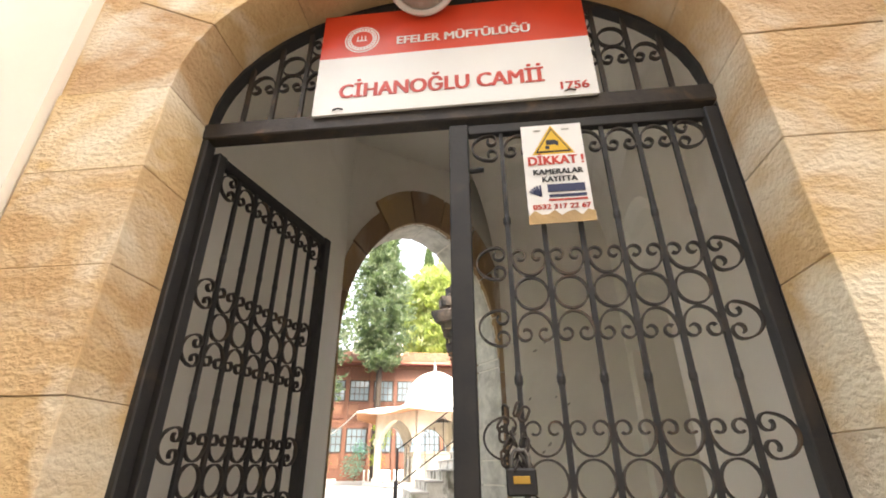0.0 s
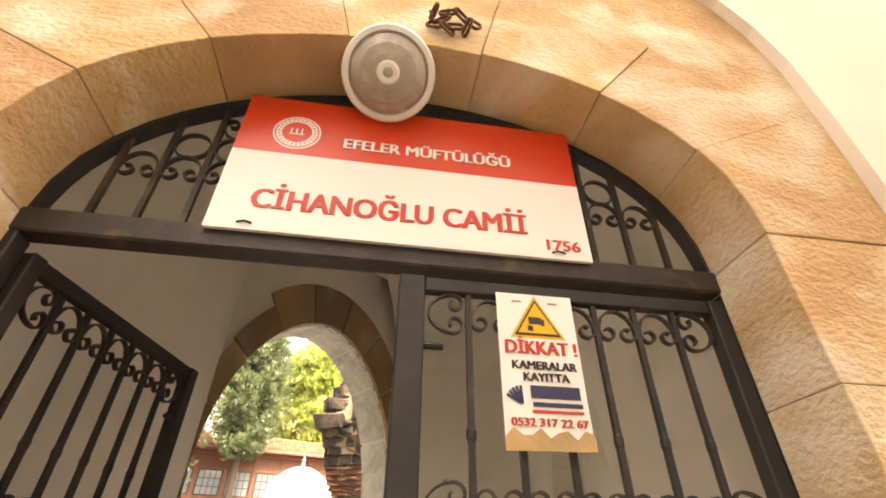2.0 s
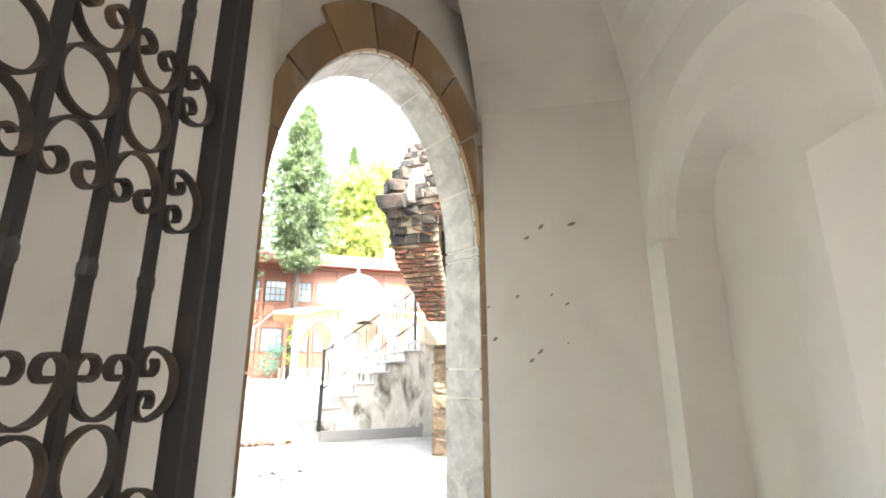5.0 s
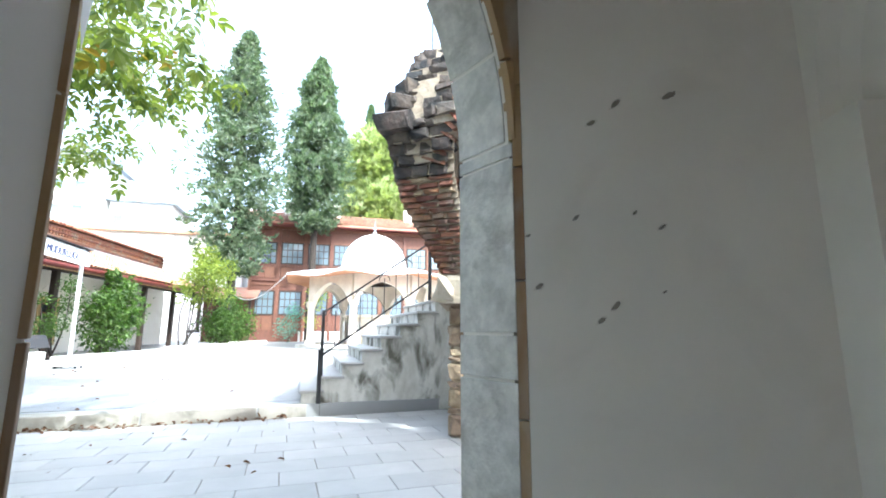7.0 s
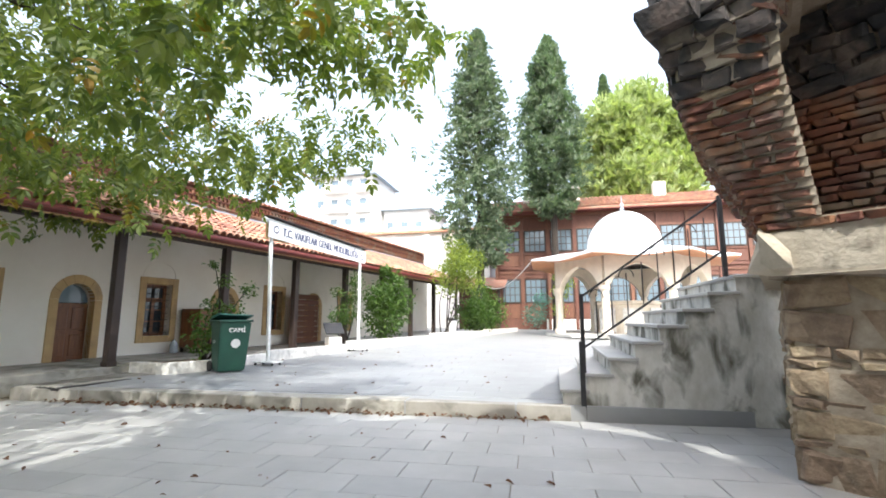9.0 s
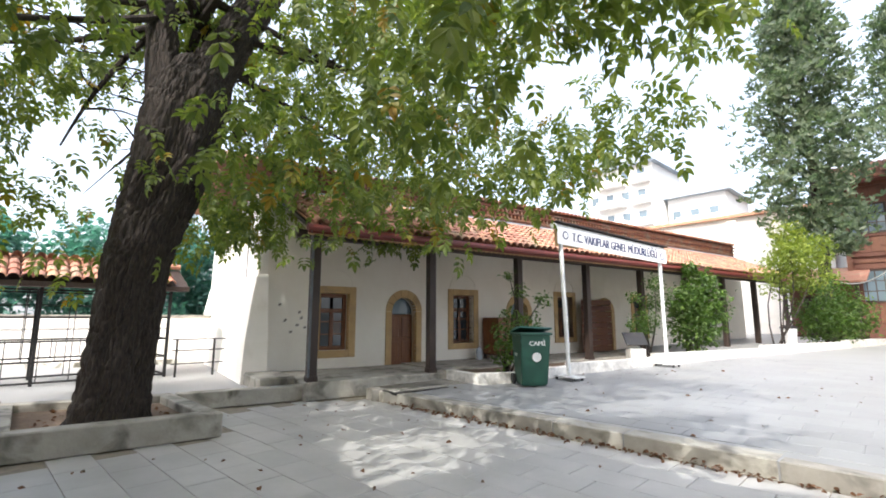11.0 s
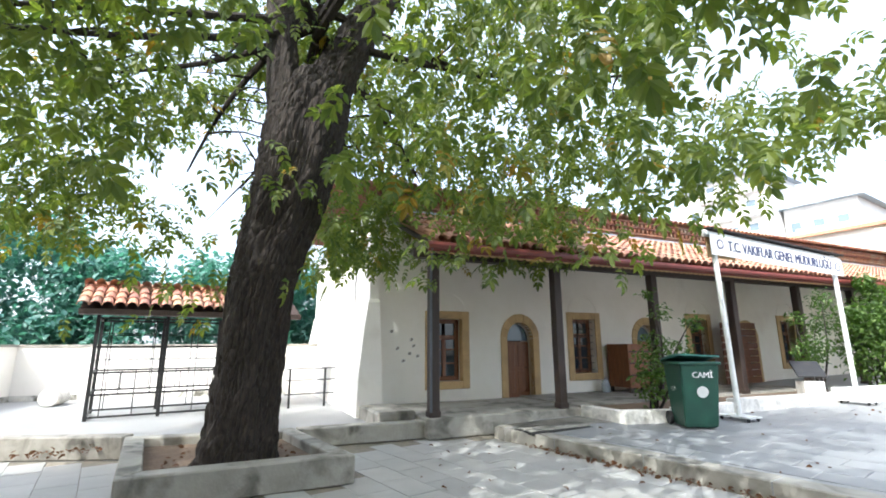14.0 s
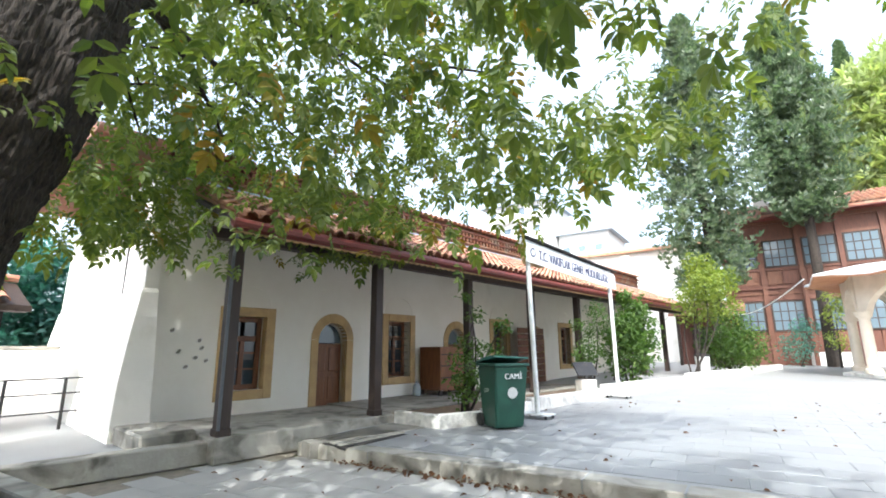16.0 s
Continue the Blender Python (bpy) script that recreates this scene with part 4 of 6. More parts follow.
triangle(0.073, 0.315, -0.0024, YELLOW_SHEET, "triangle_border")
triangle(0.062, 0.313, -0.0034, BLACK_INK, "triangle_line")
triangle(0.053, 0.312, -0.0044, YELLOW_SHEET, "triangle_field")
bm = boxes((-0.022, 0.012, -0.0062, -0.005, 0.295, 0.315), (0.012, 0.02, -0.0062, -0.005, 0.291, 0.310), (-0.026, -0.012, -0.0062, -0.005, 0.276, 0.290))
part("camera_symbol", bm, BLACK_INK, warn)
letters("DİKKAT !", 0.05, RED_INK, pose(0.004, -0.004, 0.228), warn, width=0.185, bold=0.04)
letters("KAMERALAR", 0.03, BLACK_INK, pose(0.006, -0.004, 0.182), warn, width=0.165, bold=0.04)
letters("KAYITTA", 0.03, BLACK_INK, pose(0.008, -0.004, 0.152), warn, width=0.115, bold=0.04)
bm = bmesh.new()
for k in range(5):
    box(bm, -0.003, 0.003, -0.005, -0.003, 0.0, 0.042, m=pose(-0.058, 0, 0.088, 0, -62 + 15 * k, 0))
box(bm, -0.035, 0.088, -0.005, -0.003, 0.102, 0.132)
box(bm, -0.032, 0.09, -0.005, -0.003, 0.082, 0.092)
part("firm_mark", bm, NAVY_INK, warn, "navy bars of a firm's mark")
part("red_line", boxes((-0.035, 0.09, -0.005, -0.003, 0.068, 0.074)), RED_INK, warn)
letters("0532 317 22 67", 0.026, RED_INK, pose(0.004, -0.004, 0.045), warn, width=0.185, bold=0.04)
for x in (-0.05, 0.05):
    part("wire_tie", tube(bmesh.new(), [(x - 0.012, -0.004, 0.362), (x + 0.012, -0.005, 0.361)], 0.0028, 6), WHITE_PAINT, warn)

# sensor lamp under the crown of the arch
lamp = thing("sensor_ceiling_lamp", GATE @ pose(-0.09, -0.17, 2.958, -38), "round frosted lamp with white rim and motion sensor", "lamp")
FROST = material("frosted_lamp_glass", (0.42, 0.38, 0.33), (0.34, 0.30, 0.26), 18, 0.25, bump=0.05, bump_scale=120)
part("rim", lathe(bmesh.new(), [(0.150, 0.03), (0.152, -0.02), (0.146, -0.032), (0.130, -0.036), (0.126, -0.026)], 40), WHITE_SHEET, lamp, "white plastic rim")
part("diffuser", lathe(bmesh.new(), [(0.127, -0.024), (0.115, -0.045), (0.09, -0.066), (0.055, -0.080), (0.02, -0.085)], 40), FROST, lamp, "frosted glass dome")
part("sensor", lathe(bmesh.new(), [(0.036, -0.078), (0.036, -0.094), (0.028, -0.098), (0.018, -0.097)], 24), WHITE_SHEET, lamp)
part("sensor_eye", lathe(bmesh.new(), [(0.017, -0.095), (0.014, -0.104), (0.005, -0.108)], 16), FROST, lamp)

RUST = material("rusty_iron", (0.16, 0.075, 0.035), (0.09, 0.04, 0.022), 30, 0.85, 0.2, bump=0.5, bump_scale=90)


def link_mesh(length, width, wire):
    pts = []
    for k in range(12):
        a = 2 * math.pi * k / 12
        pts.append((width / 2 * math.cos(a), 0, (length - width) / 2 * (1 if math.sin(a) > 0 else -1) + width / 2 * math.sin(a)))
    return tube(bmesh.new(), pts, wire, 6, closed=True)


chain = thing("rusty_chain", GATE @ pose(0.09, -0.262, 3.14), "old rusty chain hooked on the arch stone", "chain")
LINK = as_mesh("link", link_mesh(0.062, 0.032, 0.0055), RUST)
rnd = random.Random(8)
for (x, z, a) in ((-0.05, 0.05, 70), (0.0, 0.055, 80), (0.045, 0.04, 110), (0.085, 0.012, 135), (0.065, -0.015, 60), (0.02, -0.02, 85), (-0.02, 0.01, 120), (-0.055, 0.02, 40), (-0.045, -0.02, 130), (-0.005, -0.045, 100)):
    put("link", LINK, chain, pose(x, -0.01 - 0.012 * rnd.random(), z, rnd.uniform(-25, 25), a, rnd.uniform(-60, 60)))
part("spike", tube(bmesh.new(), [(0.0, 0.03, 0.075), (0.0, -0.02, 0.075)], 0.007, 6), RUST, chain)

lock_chain = thing("lock_chain", GATE @ pose(0.165, -0.02, 1.21), "grey steel chain wound round the gate bar", "chain")
GLINK = as_mesh("link", link_mesh(0.040, 0.022, 0.0038), IRON_BROWN)
for k in range(16):
    a = k * 1.15
    put("link", GLINK, lock_chain, pose(0.030 * math.cos(a), -0.012 + 0.022 * math.sin(a), 0.055 - 0.010 * k + 0.03 * math.sin(k), 20 * math.sin(k * 2), 30 * math.cos(k), 57.3 * a))
padlock = thing("padlock", GATE @ pose(0.175, -0.055, 1.10), "black padlock with a brass label plate on the chain", "padlock")
part("body", boxes((-0.038, 0.038, -0.014, 0.014, -0.032, 0.032), bevel=0.005), IRON, padlock)
part("label_plate", boxes((-0.021, 0.021, -0.0165, -0.013, -0.004, 0.014), bevel=0.001), material("brass", (0.66, 0.42, 0.10), (0.55, 0.34, 0.08), 20, 0.3, 0.9, bump=0.05), padlock, "brass plate")
STEEL_DARK = material("dull_steel", (0.20, 0.19, 0.18), (0.12, 0.115, 0.11), 20, 0.45, 0.8, bump=0.05)
part("shackle", tube(bmesh.new(), [(-0.022, 0, 0.03), (-0.022, 0, 0.058), (-0.012, 0, 0.074), (0.012, 0, 0.074), (0.022, 0, 0.058), (0.022, 0, 0.03)], 0.0055, 8), STEEL_DARK, padlock, "dull steel shackle")


# ---- yard: kerbs, planters, walls ----
terrace_kerb = thing("terrace_kerb", YARD, "stained stone kerb along the terrace edge", "kerb", kind="structure")
rnd = random.Random(5)
u = -0.25
while u < 8.2:
    w = min(rnd.uniform(0.9, 1.5), 8.25 - u)
    v = 1.27 + 0.05 * (u + 0.2)
    v2 = 1.27 + 0.05 * (u + w + 0.2)
    bm = slab(bmesh.new(), [(u + 0.004, v), (u + w - 0.004, v2), (u + w - 0.004, v2 + 0.30), (u + 0.004, v + 0.30)], -0.02, 0.172 + rnd.uniform(-0.003, 0.003))
    bmesh.ops.bevel(bm, geom=[e for e in bm.edges], offset=0.012, segments=1, affect="EDGES")
    part("kerb_stone", bm, KERB, terrace_kerb)
    u += w
terrace_side = thing("terrace_side_kerb", ARC, "pale stone edge where the terrace meets the platform", "kerb", kind="structure")
part("kerb_stone", slab(bmesh.new(), [(0.45, 0.95), (0.75, 0.90), (1.0, 2.9), (0.2, 2.9)], 0.0, 0.20), KERB, terrace_side)


def low_wall(points, width, z0, z1, mat, name, label):
    w = thing(name, YARD, label, "low wall", kind="structure")
    for (a, b) in zip(points, points[1:]):
        d = (Vector(b) - Vector(a)).normalized()
        s = Vector((-d.y, d.x)) * width
        bm = slab(bmesh.new(), [a, b, tuple(Vector(b) + s), tuple(Vector(a) + s)], z0, z1)
        bmesh.ops.bevel(bm, geom=list(bm.edges), offset=0.015, segments=1, affect="EDGES")
        part("coping", bm, mat, w)
    return w


low_wall([(-1.30, -6.9), (-3.15, -6.05)], -0.25, 0, 0.31, KERB, "yard_low_wall", "low stained stone wall of the side yard")
low_wall([(-3.15, -6.05), (-1.86, -3.86)], 0.25, 0, 0.30, KERB, "yard_low_wall", "low stained stone wall with leaf litter")
low_wall([(-1.22, -1.70), (-0.78, 0.30)], 0.28, 0, 0.27, KERB, "yard_low_wall", "low stone kerb wall below the platform")
bm = slab(bmesh.new(), [(-1.9, -3.9), (-3.2, -6.1), (-1.3, -6.95), (-3.0, -9.0), (-12.0, -9.0), (-12.0, 1.5), (-0.8, 0.4), (-1.3, -1.7)], -0.03, 0.16)
side_yard = part("side_yard_paving", bm, TERRACE)
side_yard.matrix_basis = YARD
tagged(side_yard, "pale paved side yard behind the low wall", "pavement", kind="structure")

planter = thing("tree_planter", YARD, "square stone planter filled with dry soil", "planter")
corners = [(0.66, -3.89), (0.95, -1.67), (-1.25, -1.75), (-1.85, -3.84)]
inner = [(0.42, -3.66), (0.68, -1.90), (-1.05, -1.96), (-1.56, -3.62)]
for k in range(4):
    j = (k + 1) % 4
    bm = slab(bmesh.new(), [corners[k], corners[j], inner[j], inner[k]], 0.0, 0.30)
    bmesh.ops.bevel(bm, geom=list(bm.edges), offset=0.014, segments=1, affect="EDGES")
    part("side_slab", bm, KERB, planter)
part("soil", slab(bmesh.new(), inner, 0.0, 0.19), SOIL, planter, "dry brown soil")

# garden strip along the arcade
garden = thing("garden_strip", ARC, "planted strip behind a white stone kerb", "garden bed", kind="structure")
bm = bmesh.new()
strip = [(0.25, 2.85), (1.30, 2.90), (1.60, 3.75), (1.52, 5.3), (1.70, 8.3), (2.30, 13.0), (3.0, 17.6), (3.6, 21.5)]
for a, b in zip(strip, strip[1:]):
    d = (Vector(b) - Vector(a)).normalized()
    s = Vector((-d.y, d.x)) * 0.16
    z = terrace_z(max(a[1], b[1]))
    bm = slab(bmesh.new(), [a, b, tuple(Vector(b) + s), tuple(Vector(a) + s)], 0.1, z + 0.20)
    bmesh.ops.bevel(bm, geom=list(bm.edges), offset=0.012, segments=1, affect="EDGES")
    part("kerb_slab", bm, MARBLE, garden)
part("soil", slab(bmesh.new(), [(0.1, 2.95), (1.25, 3.0), (1.48, 3.8), (1.42, 5.3), (1.6, 8.3), (2.2, 13.0), (2.9, 17.6), (3.5, 21.5), (0.1, 21.5)], 0.1, 0.34), SOIL, garden)

# white boundary walls of the side yard
for a, b, t in (((-2.4, -9.0), (-10.2, -6.42), "sunlit white rendered boundary wall"), ((-10.2, -6.42), (-7.4, 2.2), "white rendered boundary wall with a stone coping")):
    w = thing("boundary_wall", YARD, t, "wall", kind="structure")
    d = (Vector(b) - Vector(a)).normalized()
    s = Vector((d.y, -d.x))
    s = s if s.x < 0 else -s
    part("wall_body", slab(bmesh.new(), [a, b, tuple(Vector(b) + s * 0.22), tuple(Vector(a) + s * 0.22)], 0.0, 1.52), PLASTER, w)
    part("coping", slab(bmesh.new(), [tuple(Vector(a) - s * 0.03), tuple(Vector(b) - s * 0.03), tuple(Vector(b) + s * 0.25), tuple(Vector(a) + s * 0.25)], 1.52, 1.58), KERB, w)
    part("plinth", slab(bmesh.new(), [tuple(Vector(a) - s * 0.02), tuple(Vector(b) - s * 0.02), b, a], 0.1, 0.30), CONCRETE, w)

column_drum = thing("fallen_column", in_yard(-8.6, -5.35, 0.36, 20), "grey ancient column drum lying by the wall", "column drum")
m = part("drum", lathe(bmesh.new(), [(0.20, -0.42), (0.215, -0.40), (0.205, 0.38), (0.19, 0.42)], 20), MARBLE, column_drum)
m.matrix_basis = pose(0, 0, 0, 90, 0, 60)

# cage hut with a tiled roof
hut = thing("iron_cage_shelter", YARD, "black iron cage with a small clay tile roof", "shelter")
HU0, HU1, HV0, HV1 = -6.3, -5.0, -4.5, -1.05
for u in (HU0, HU1):
    for v in (HV0, HV0 + 1.15, HV0 + 2.3, HV1):
        part("post", boxes((u - 0.03, u + 0.03, v - 0.03, v + 0.03, 0.1, 2.12)), IRON, hut)
for u in (HU0, HU1):
    for z in (0.22, 0.62, 1.02, 1.5, 2.05):
        part("rail", boxes((u - 0.018, u + 0.018, HV0, HV1, z - 0.018, z + 0.018)), IRON, hut)
    for k in range(13):
        v = HV0 + 0.2 + k * 0.255
        part("thin_bar", tube(bmesh.new(), [(u, v, 0.62 if k % 2 else 0.22), (u, v, 1.02 if k % 3 else 2.05)], 0.010, 5), IRON, hut)
    for z in (1.25, 1.75):
        part("thin_bar", tube(bmesh.new(), [(u, HV0, z), (u, HV1, z)], 0.007, 5), IRON, hut)
for v in (HV0, HV1):
    for z in (0.22, 0.62, 1.02, 2.05):
        part("rail", boxes((HU0, HU1, v - 0.018, v + 0.018, z - 0.018, z + 0.018)), IRON, hut)
part("eave_board", boxes((HU1 - 0.02, HU1 + 0.36, HV0 - 0.3, HV1 + 0.3, 2.10, 2.20)), WOOD_DARK, hut)
places = []
for i in range(20):
    for j in range(4):
        places.append(pose(HU1 + 0.40 - 0.30 * j, HV0 - 0.25 + 0.19 * i, 2.24 + 0.13 * j, 0, 24, rnd.uniform(-3, 3)))
        places.append(pose(HU0 - 0.40 + 0.30 * j, HV0 - 0.25 + 0.19 * i, 2.24 + 0.13 * j, 0, 24, 180 + rnd.uniform(-3, 3)))
joined("roof_tiles", places, tile_verts, tile_faces, TILE, hut)
bm = prism(bmesh.new(), [(HU1 + 0.36, 2.2), (HU0 - 0.36, 2.2), ((HU0 + HU1) / 2, 2.66)], HV0 - 0.28, HV1 + 0.28)
part("roof_body", bm, WOOD_DARK, hut)
part("ridge", tube(bmesh.new(), [((HU0 + HU1) / 2, HV0 - 0.3, 2.74), ((HU0 + HU1) / 2, HV1 + 0.3, 2.74)], 0.07, 8), TILE, hut)
gate_rail = thing("low_iron_rail", YARD, "low black iron railing beside the cage", "railing")
for v in (-0.9, -0.1, 0.45):
    part("post", boxes((-4.72, -4.68, v - 0.02, v + 0.02, 0.14, 1.0)), IRON, gate_rail)
for z in (0.45, 0.75, 1.0):
    part("rail", boxes((-4.715, -4.685, -1.0, 0.47, z - 0.012, z + 0.012)), IRON, gate_rail)

# handrail of the steps
rail = thing("stair_handrail", YARD, "black iron handrail with scrolled uprights on the steps", "handrail")
R0, R1 = Vector((8.42, 1.80, 0.56)), Vector((10.12, 1.80, 1.76))
part("newel", boxes((8.37, 8.43, 1.705, 1.735, 0.0, 0.95)), IRON, rail)
part("newel", boxes((8.40, 8.45, 1.78, 1.83, 0.56, 1.55)), IRON, rail)
part("newel", boxes((10.10, 10.15, 1.78, 1.83, 1.74, 2.75)), IRON, rail)
for h0 in (0.95, 0.30):
    part("rail", tube(bmesh.new(), [R0 + Vector((0, 0, h0)), R1 + Vector((0, 0, h0))], 0.016, 6), IRON, rail)
for k in range(1, 9):
    p = R0.lerp(R1, k / 9)
    part("baluster", tube(bmesh.new(), [p + Vector((0, 0, 0.30)), p + Vector((0, 0, 0.85))], 0.008, 5), IRON, rail)
    if k % 2:
        part("scroll", tube(bmesh.new(), [p + Vector((0.09 * math.cos(a), 0, 0.80 + 0.11 * math.sin(a))) for a in (math.pi * j / 8 for j in range(9))], 0.007, 5), IRON, rail)
part("rail", tube(bmesh.new(), [(10.12, 1.80, 2.72), (12.6, 1.85, 2.75)], 0.016, 6), IRON, rail)

# ---- green bin ----
binn = thing("wheeled_bin", ARC @ pose(2.02, 3.62, terrace_z(3.6) + 0.005, 0, 0, 62), "dark green two-wheeled plastic bin with its lid ajar", "bin")
bm = bmesh.new()
rows = []
for w, d, y, z in ((0.235, 0.22, 0.0, 0.02), (0.25, 0.235, 0.0, 0.06), (0.285, 0.33, -0.02, 0.90), (0.29, 0.34, -0.02, 0.955)):
    rows.append([bm.verts.new((x, yy + y, z)) for x, yy in ((-w, -d), (w, -d), (w, d), (-w, d))])
for a, b in zip(rows, rows[1:]):
    for j in range(4):
        bm.faces.new((a[j], a[(j + 1) % 4], b[(j + 1) % 4], b[j]))
bm.faces.new(rows[0][::-1])
bm.faces.new(rows[-1])
bmesh.ops.bevel(bm, geom=list(bm.edges), offset=0.018, segments=2, affect="EDGES")
part("body", bm, GREEN_PLASTIC, binn)
part("rim", boxes((-0.315, 0.315, -0.385, 0.345, 0.955, 1.0), bevel=0.012), GREEN_PLASTIC, binn)
bm = bmesh.new()
for k in range(9):
    box(bm, -0.31, 0.31, -0.36 + 0.078 * k, -0.36 + 0.078 * (k + 1), 0.0, 0.02 + 0.028 * math.sin(math.pi * (k + 0.5) / 9))
bmesh.ops.remove_doubles(bm, verts=bm.verts, dist=1e-4)
lid = part("lid", bm, material("teal_lid_plastic", (0.03, 0.13, 0.105), (0.022, 0.10, 0.08), 5, 0.45, bump=0.06), binn, "green lid resting slightly open")
lid.matrix_basis = pose(0, 0, 1.03, -9, 3, 0)
part("handle", tube(bmesh.new(), [(-0.24, 0.36, 0.98), (-0.24, 0.42, 1.0), (0.24, 0.42, 1.0), (0.24, 0.36, 0.98)], 0.016, 6), GREEN_PLASTIC, binn)
for sx in (-1, 1):
    w = part("wheel", lathe(bmesh.new(), [(0.03, -0.03), (0.10, -0.026), (0.105, 0.0), (0.10, 0.026), (0.03, 0.03)], 18), IRON, binn, "black rubber wheel")
    w.matrix_basis = pose(sx * 0.285, 0.25, 0.105, 0, 90, 0)
letters("CAMİ", 0.12, WHITE_SHEET, pose(0.03, -0.352, 0.80), binn, width=0.30, bold=0.03)
d = part("round_sticker", lathe(bmesh.new(), [(0.085, -0.002), (0.085, 0.002)], 28), WHITE_PAINT, binn, "worn round white sticker")
d.matrix_basis = pose(0.02, -0.322, 0.55, 94.5, 0, 0)
letters("ÇÖP", 0.08, WHITE_SHEET, pose(-0.292, -0.02, 0.58, 0, 0, -90), binn, width=0.17, bold=0.0)

grating = thing("drain_grating", pose(-9.02, 9.15, 0.178, 0, 0, 3), "slotted stone drain cover let into the terrace", "drain cover")
for k in range(5):
    part("slot_bar", boxes((-0.36 + 0.15 * k, -0.26 + 0.15 * k, -0.62, 0.62, 0.0, 0.022), bevel=0.006), KERB, grating)
# shade between the slot bars, put into a near-black bed
part("bed", boxes((-0.42, 0.46, -0.66, 0.66, -0.03, 0.006)), SHADE_BLACK, grating)

# ---- banner on two white poles ----
PA, PB = Vector((1.99, 4.72)), Vector((2.0, 8.30))
banner = thing("banner_stand", ARC, "white steel awning stand with a printed banner valance", "banner")
for p, lean in ((PA, -0.14), (PB, -0.06)):
    z = terrace_z(p.y)
    part("foot_plate", boxes((p.x - 0.28, p.x + 0.28, p.y - 0.16, p.y + 0.16, z + 0.06, z + 0.085), bevel=0.004), WHITE_PAINT, banner)
    part("pole", tube(bmesh.new(), [(p.x, p.y, z + 0.08), (p.x + 0.02, p.y + lean, 3.35)], 0.045, 10), WHITE_PAINT, banner)
    for dx in (-0.23, 0.23):
        for dy in (-0.12, 0.12):
            c = part("castor", lathe(bmesh.new(), [(0.015, -0.012), (0.03, -0.01), (0.03, 0.01), (0.015, 0.012)], 12), IRON, banner)
            c.matrix_basis = pose(p.x + dx, p.y + dy, z + 0.032, 0, 90, 0)
part("cassette", tube(bmesh.new(), [(2.02, 4.40, 3.42), (2.02, 8.45, 3.22)], 0.055, 10), WHITE_PAINT, banner)
part("dark_hood", prism(bmesh.new(), [(4.38, 3.49), (8.47, 3.29), (8.47, 3.31), (4.38, 3.51)], -2.14, -1.92), IRON, banner).matrix_basis = pose(0, 0, 0, 0, 0, 90)
part("arm_joint", lathe(bmesh.new(), [(0.05, 4.33), (0.065, 4.36), (0.05, 4.40)], 14, (2.02, -3.42)), WHITE_PAINT, banner).matrix_basis = pose(0, 0, 0, -90, 0, 0) @ pose(0, 0, 0, 0, 0, 0)
valance = part("valance", prism(bmesh.new(), [(4.42, 3.40), (8.44, 3.20), (8.44, 2.86), (4.42, 3.03)], -2.09, -2.08), WHITE_SHEET, banner, "white valance with dark lettering")
valance.matrix_basis = pose(0, 0, 0, 0, 0, 90)
roll = math.degrees(math.atan2(-0.19, 4.0))
letters("T.C. VAKIFLAR GENEL MÜDÜRLÜĞÜ", 0.27, NAVY_INK, pose(0, 0, 0, 0, 0, 90) @ pose(6.45, -2.095, 3.125, 0, -roll, 0), banner, width=3.15, bold=0.035)
for v, z in ((4.66, 3.225), (8.25, 3.04)):
    e = part("round_emblem", lathe(bmesh.new(), [(0.09, -0.002), (0.09, 0.002)], 20), NAVY_INK, banner)
    e.matrix_basis = pose(2.094, v, z, 0, 90, 0)
    e2 = part("emblem_centre", lathe(bmesh.new(), [(0.062, -0.002), (0.062, 0.003)], 20), WHITE_SHEET, e)
part("soffit_cloth", prism(bmesh.new(), [(4.45, 3.38), (5.2, 3.34), (5.2, 2.98), (4.45, 3.0)], -1.98, -1.97), FRAME_STONE, banner, "tan rolled awning cloth").matrix_basis = pose(0, 0, 0, 0, 0, 90)

# small furniture by the arcade
lectern = thing("information_board", ARC @ pose(1.35, 8.0, 0.34, 0, 0, 60), "slanted dark information board on a stone block", "information board")
part("stone_base", boxes((-0.2, 0.2, -0.15, 0.15, 0, 0.38), bevel=0.01), MARBLE, lectern)
part("panel", boxes((-0.28, 0.28, -0.02, 0.02, -0.2, 0.2), bevel=0.004), IRON, lectern).matrix_basis = pose(0, 0, 0.62, -40, 0, 0)
cabinet = thing("shoe_cabinet", ARC @ pose(-1.55, 6.15, 0.36), "dark red-brown wooden cabinet against the wall", "cabinet")
part("body", boxes((-0.35, 0.35, -0.55, 0.55, 0.12, 1.15), bevel=0.01), WOOD_DOOR, cabinet)
for z in (0.4, 0.68, 0.95):
    part("shelf_edge", boxes((0.35, 0.37, -0.52, 0.52, z, z + 0.03)), WOOD_DARK, cabinet)
for x in (-0.3, 0.3):
    for y in (-0.5, 0.5):
        part("foot", boxes((x - 0.03, x + 0.03, y - 0.03, y + 0.03, 0, 0.12)), WOOD_DARK, cabinet)
screen = thing("wooden_screen", ARC @ pose(-1.5, 10.2, 0.36), "tall slatted red-brown wooden screen", "screen")
for k in range(9):
    part("slat", boxes((-0.02, 0.02, -0.75, 0.75, 0.05 + 0.19 * k, 0.05 + 0.19 * k + 0.17)), WOOD_RED, screen)
bottle = thing("water_bottle", ARC @ pose(-1.7, 5.3, 0.36), "clear plastic water bottle standing on the platform", "bottle")
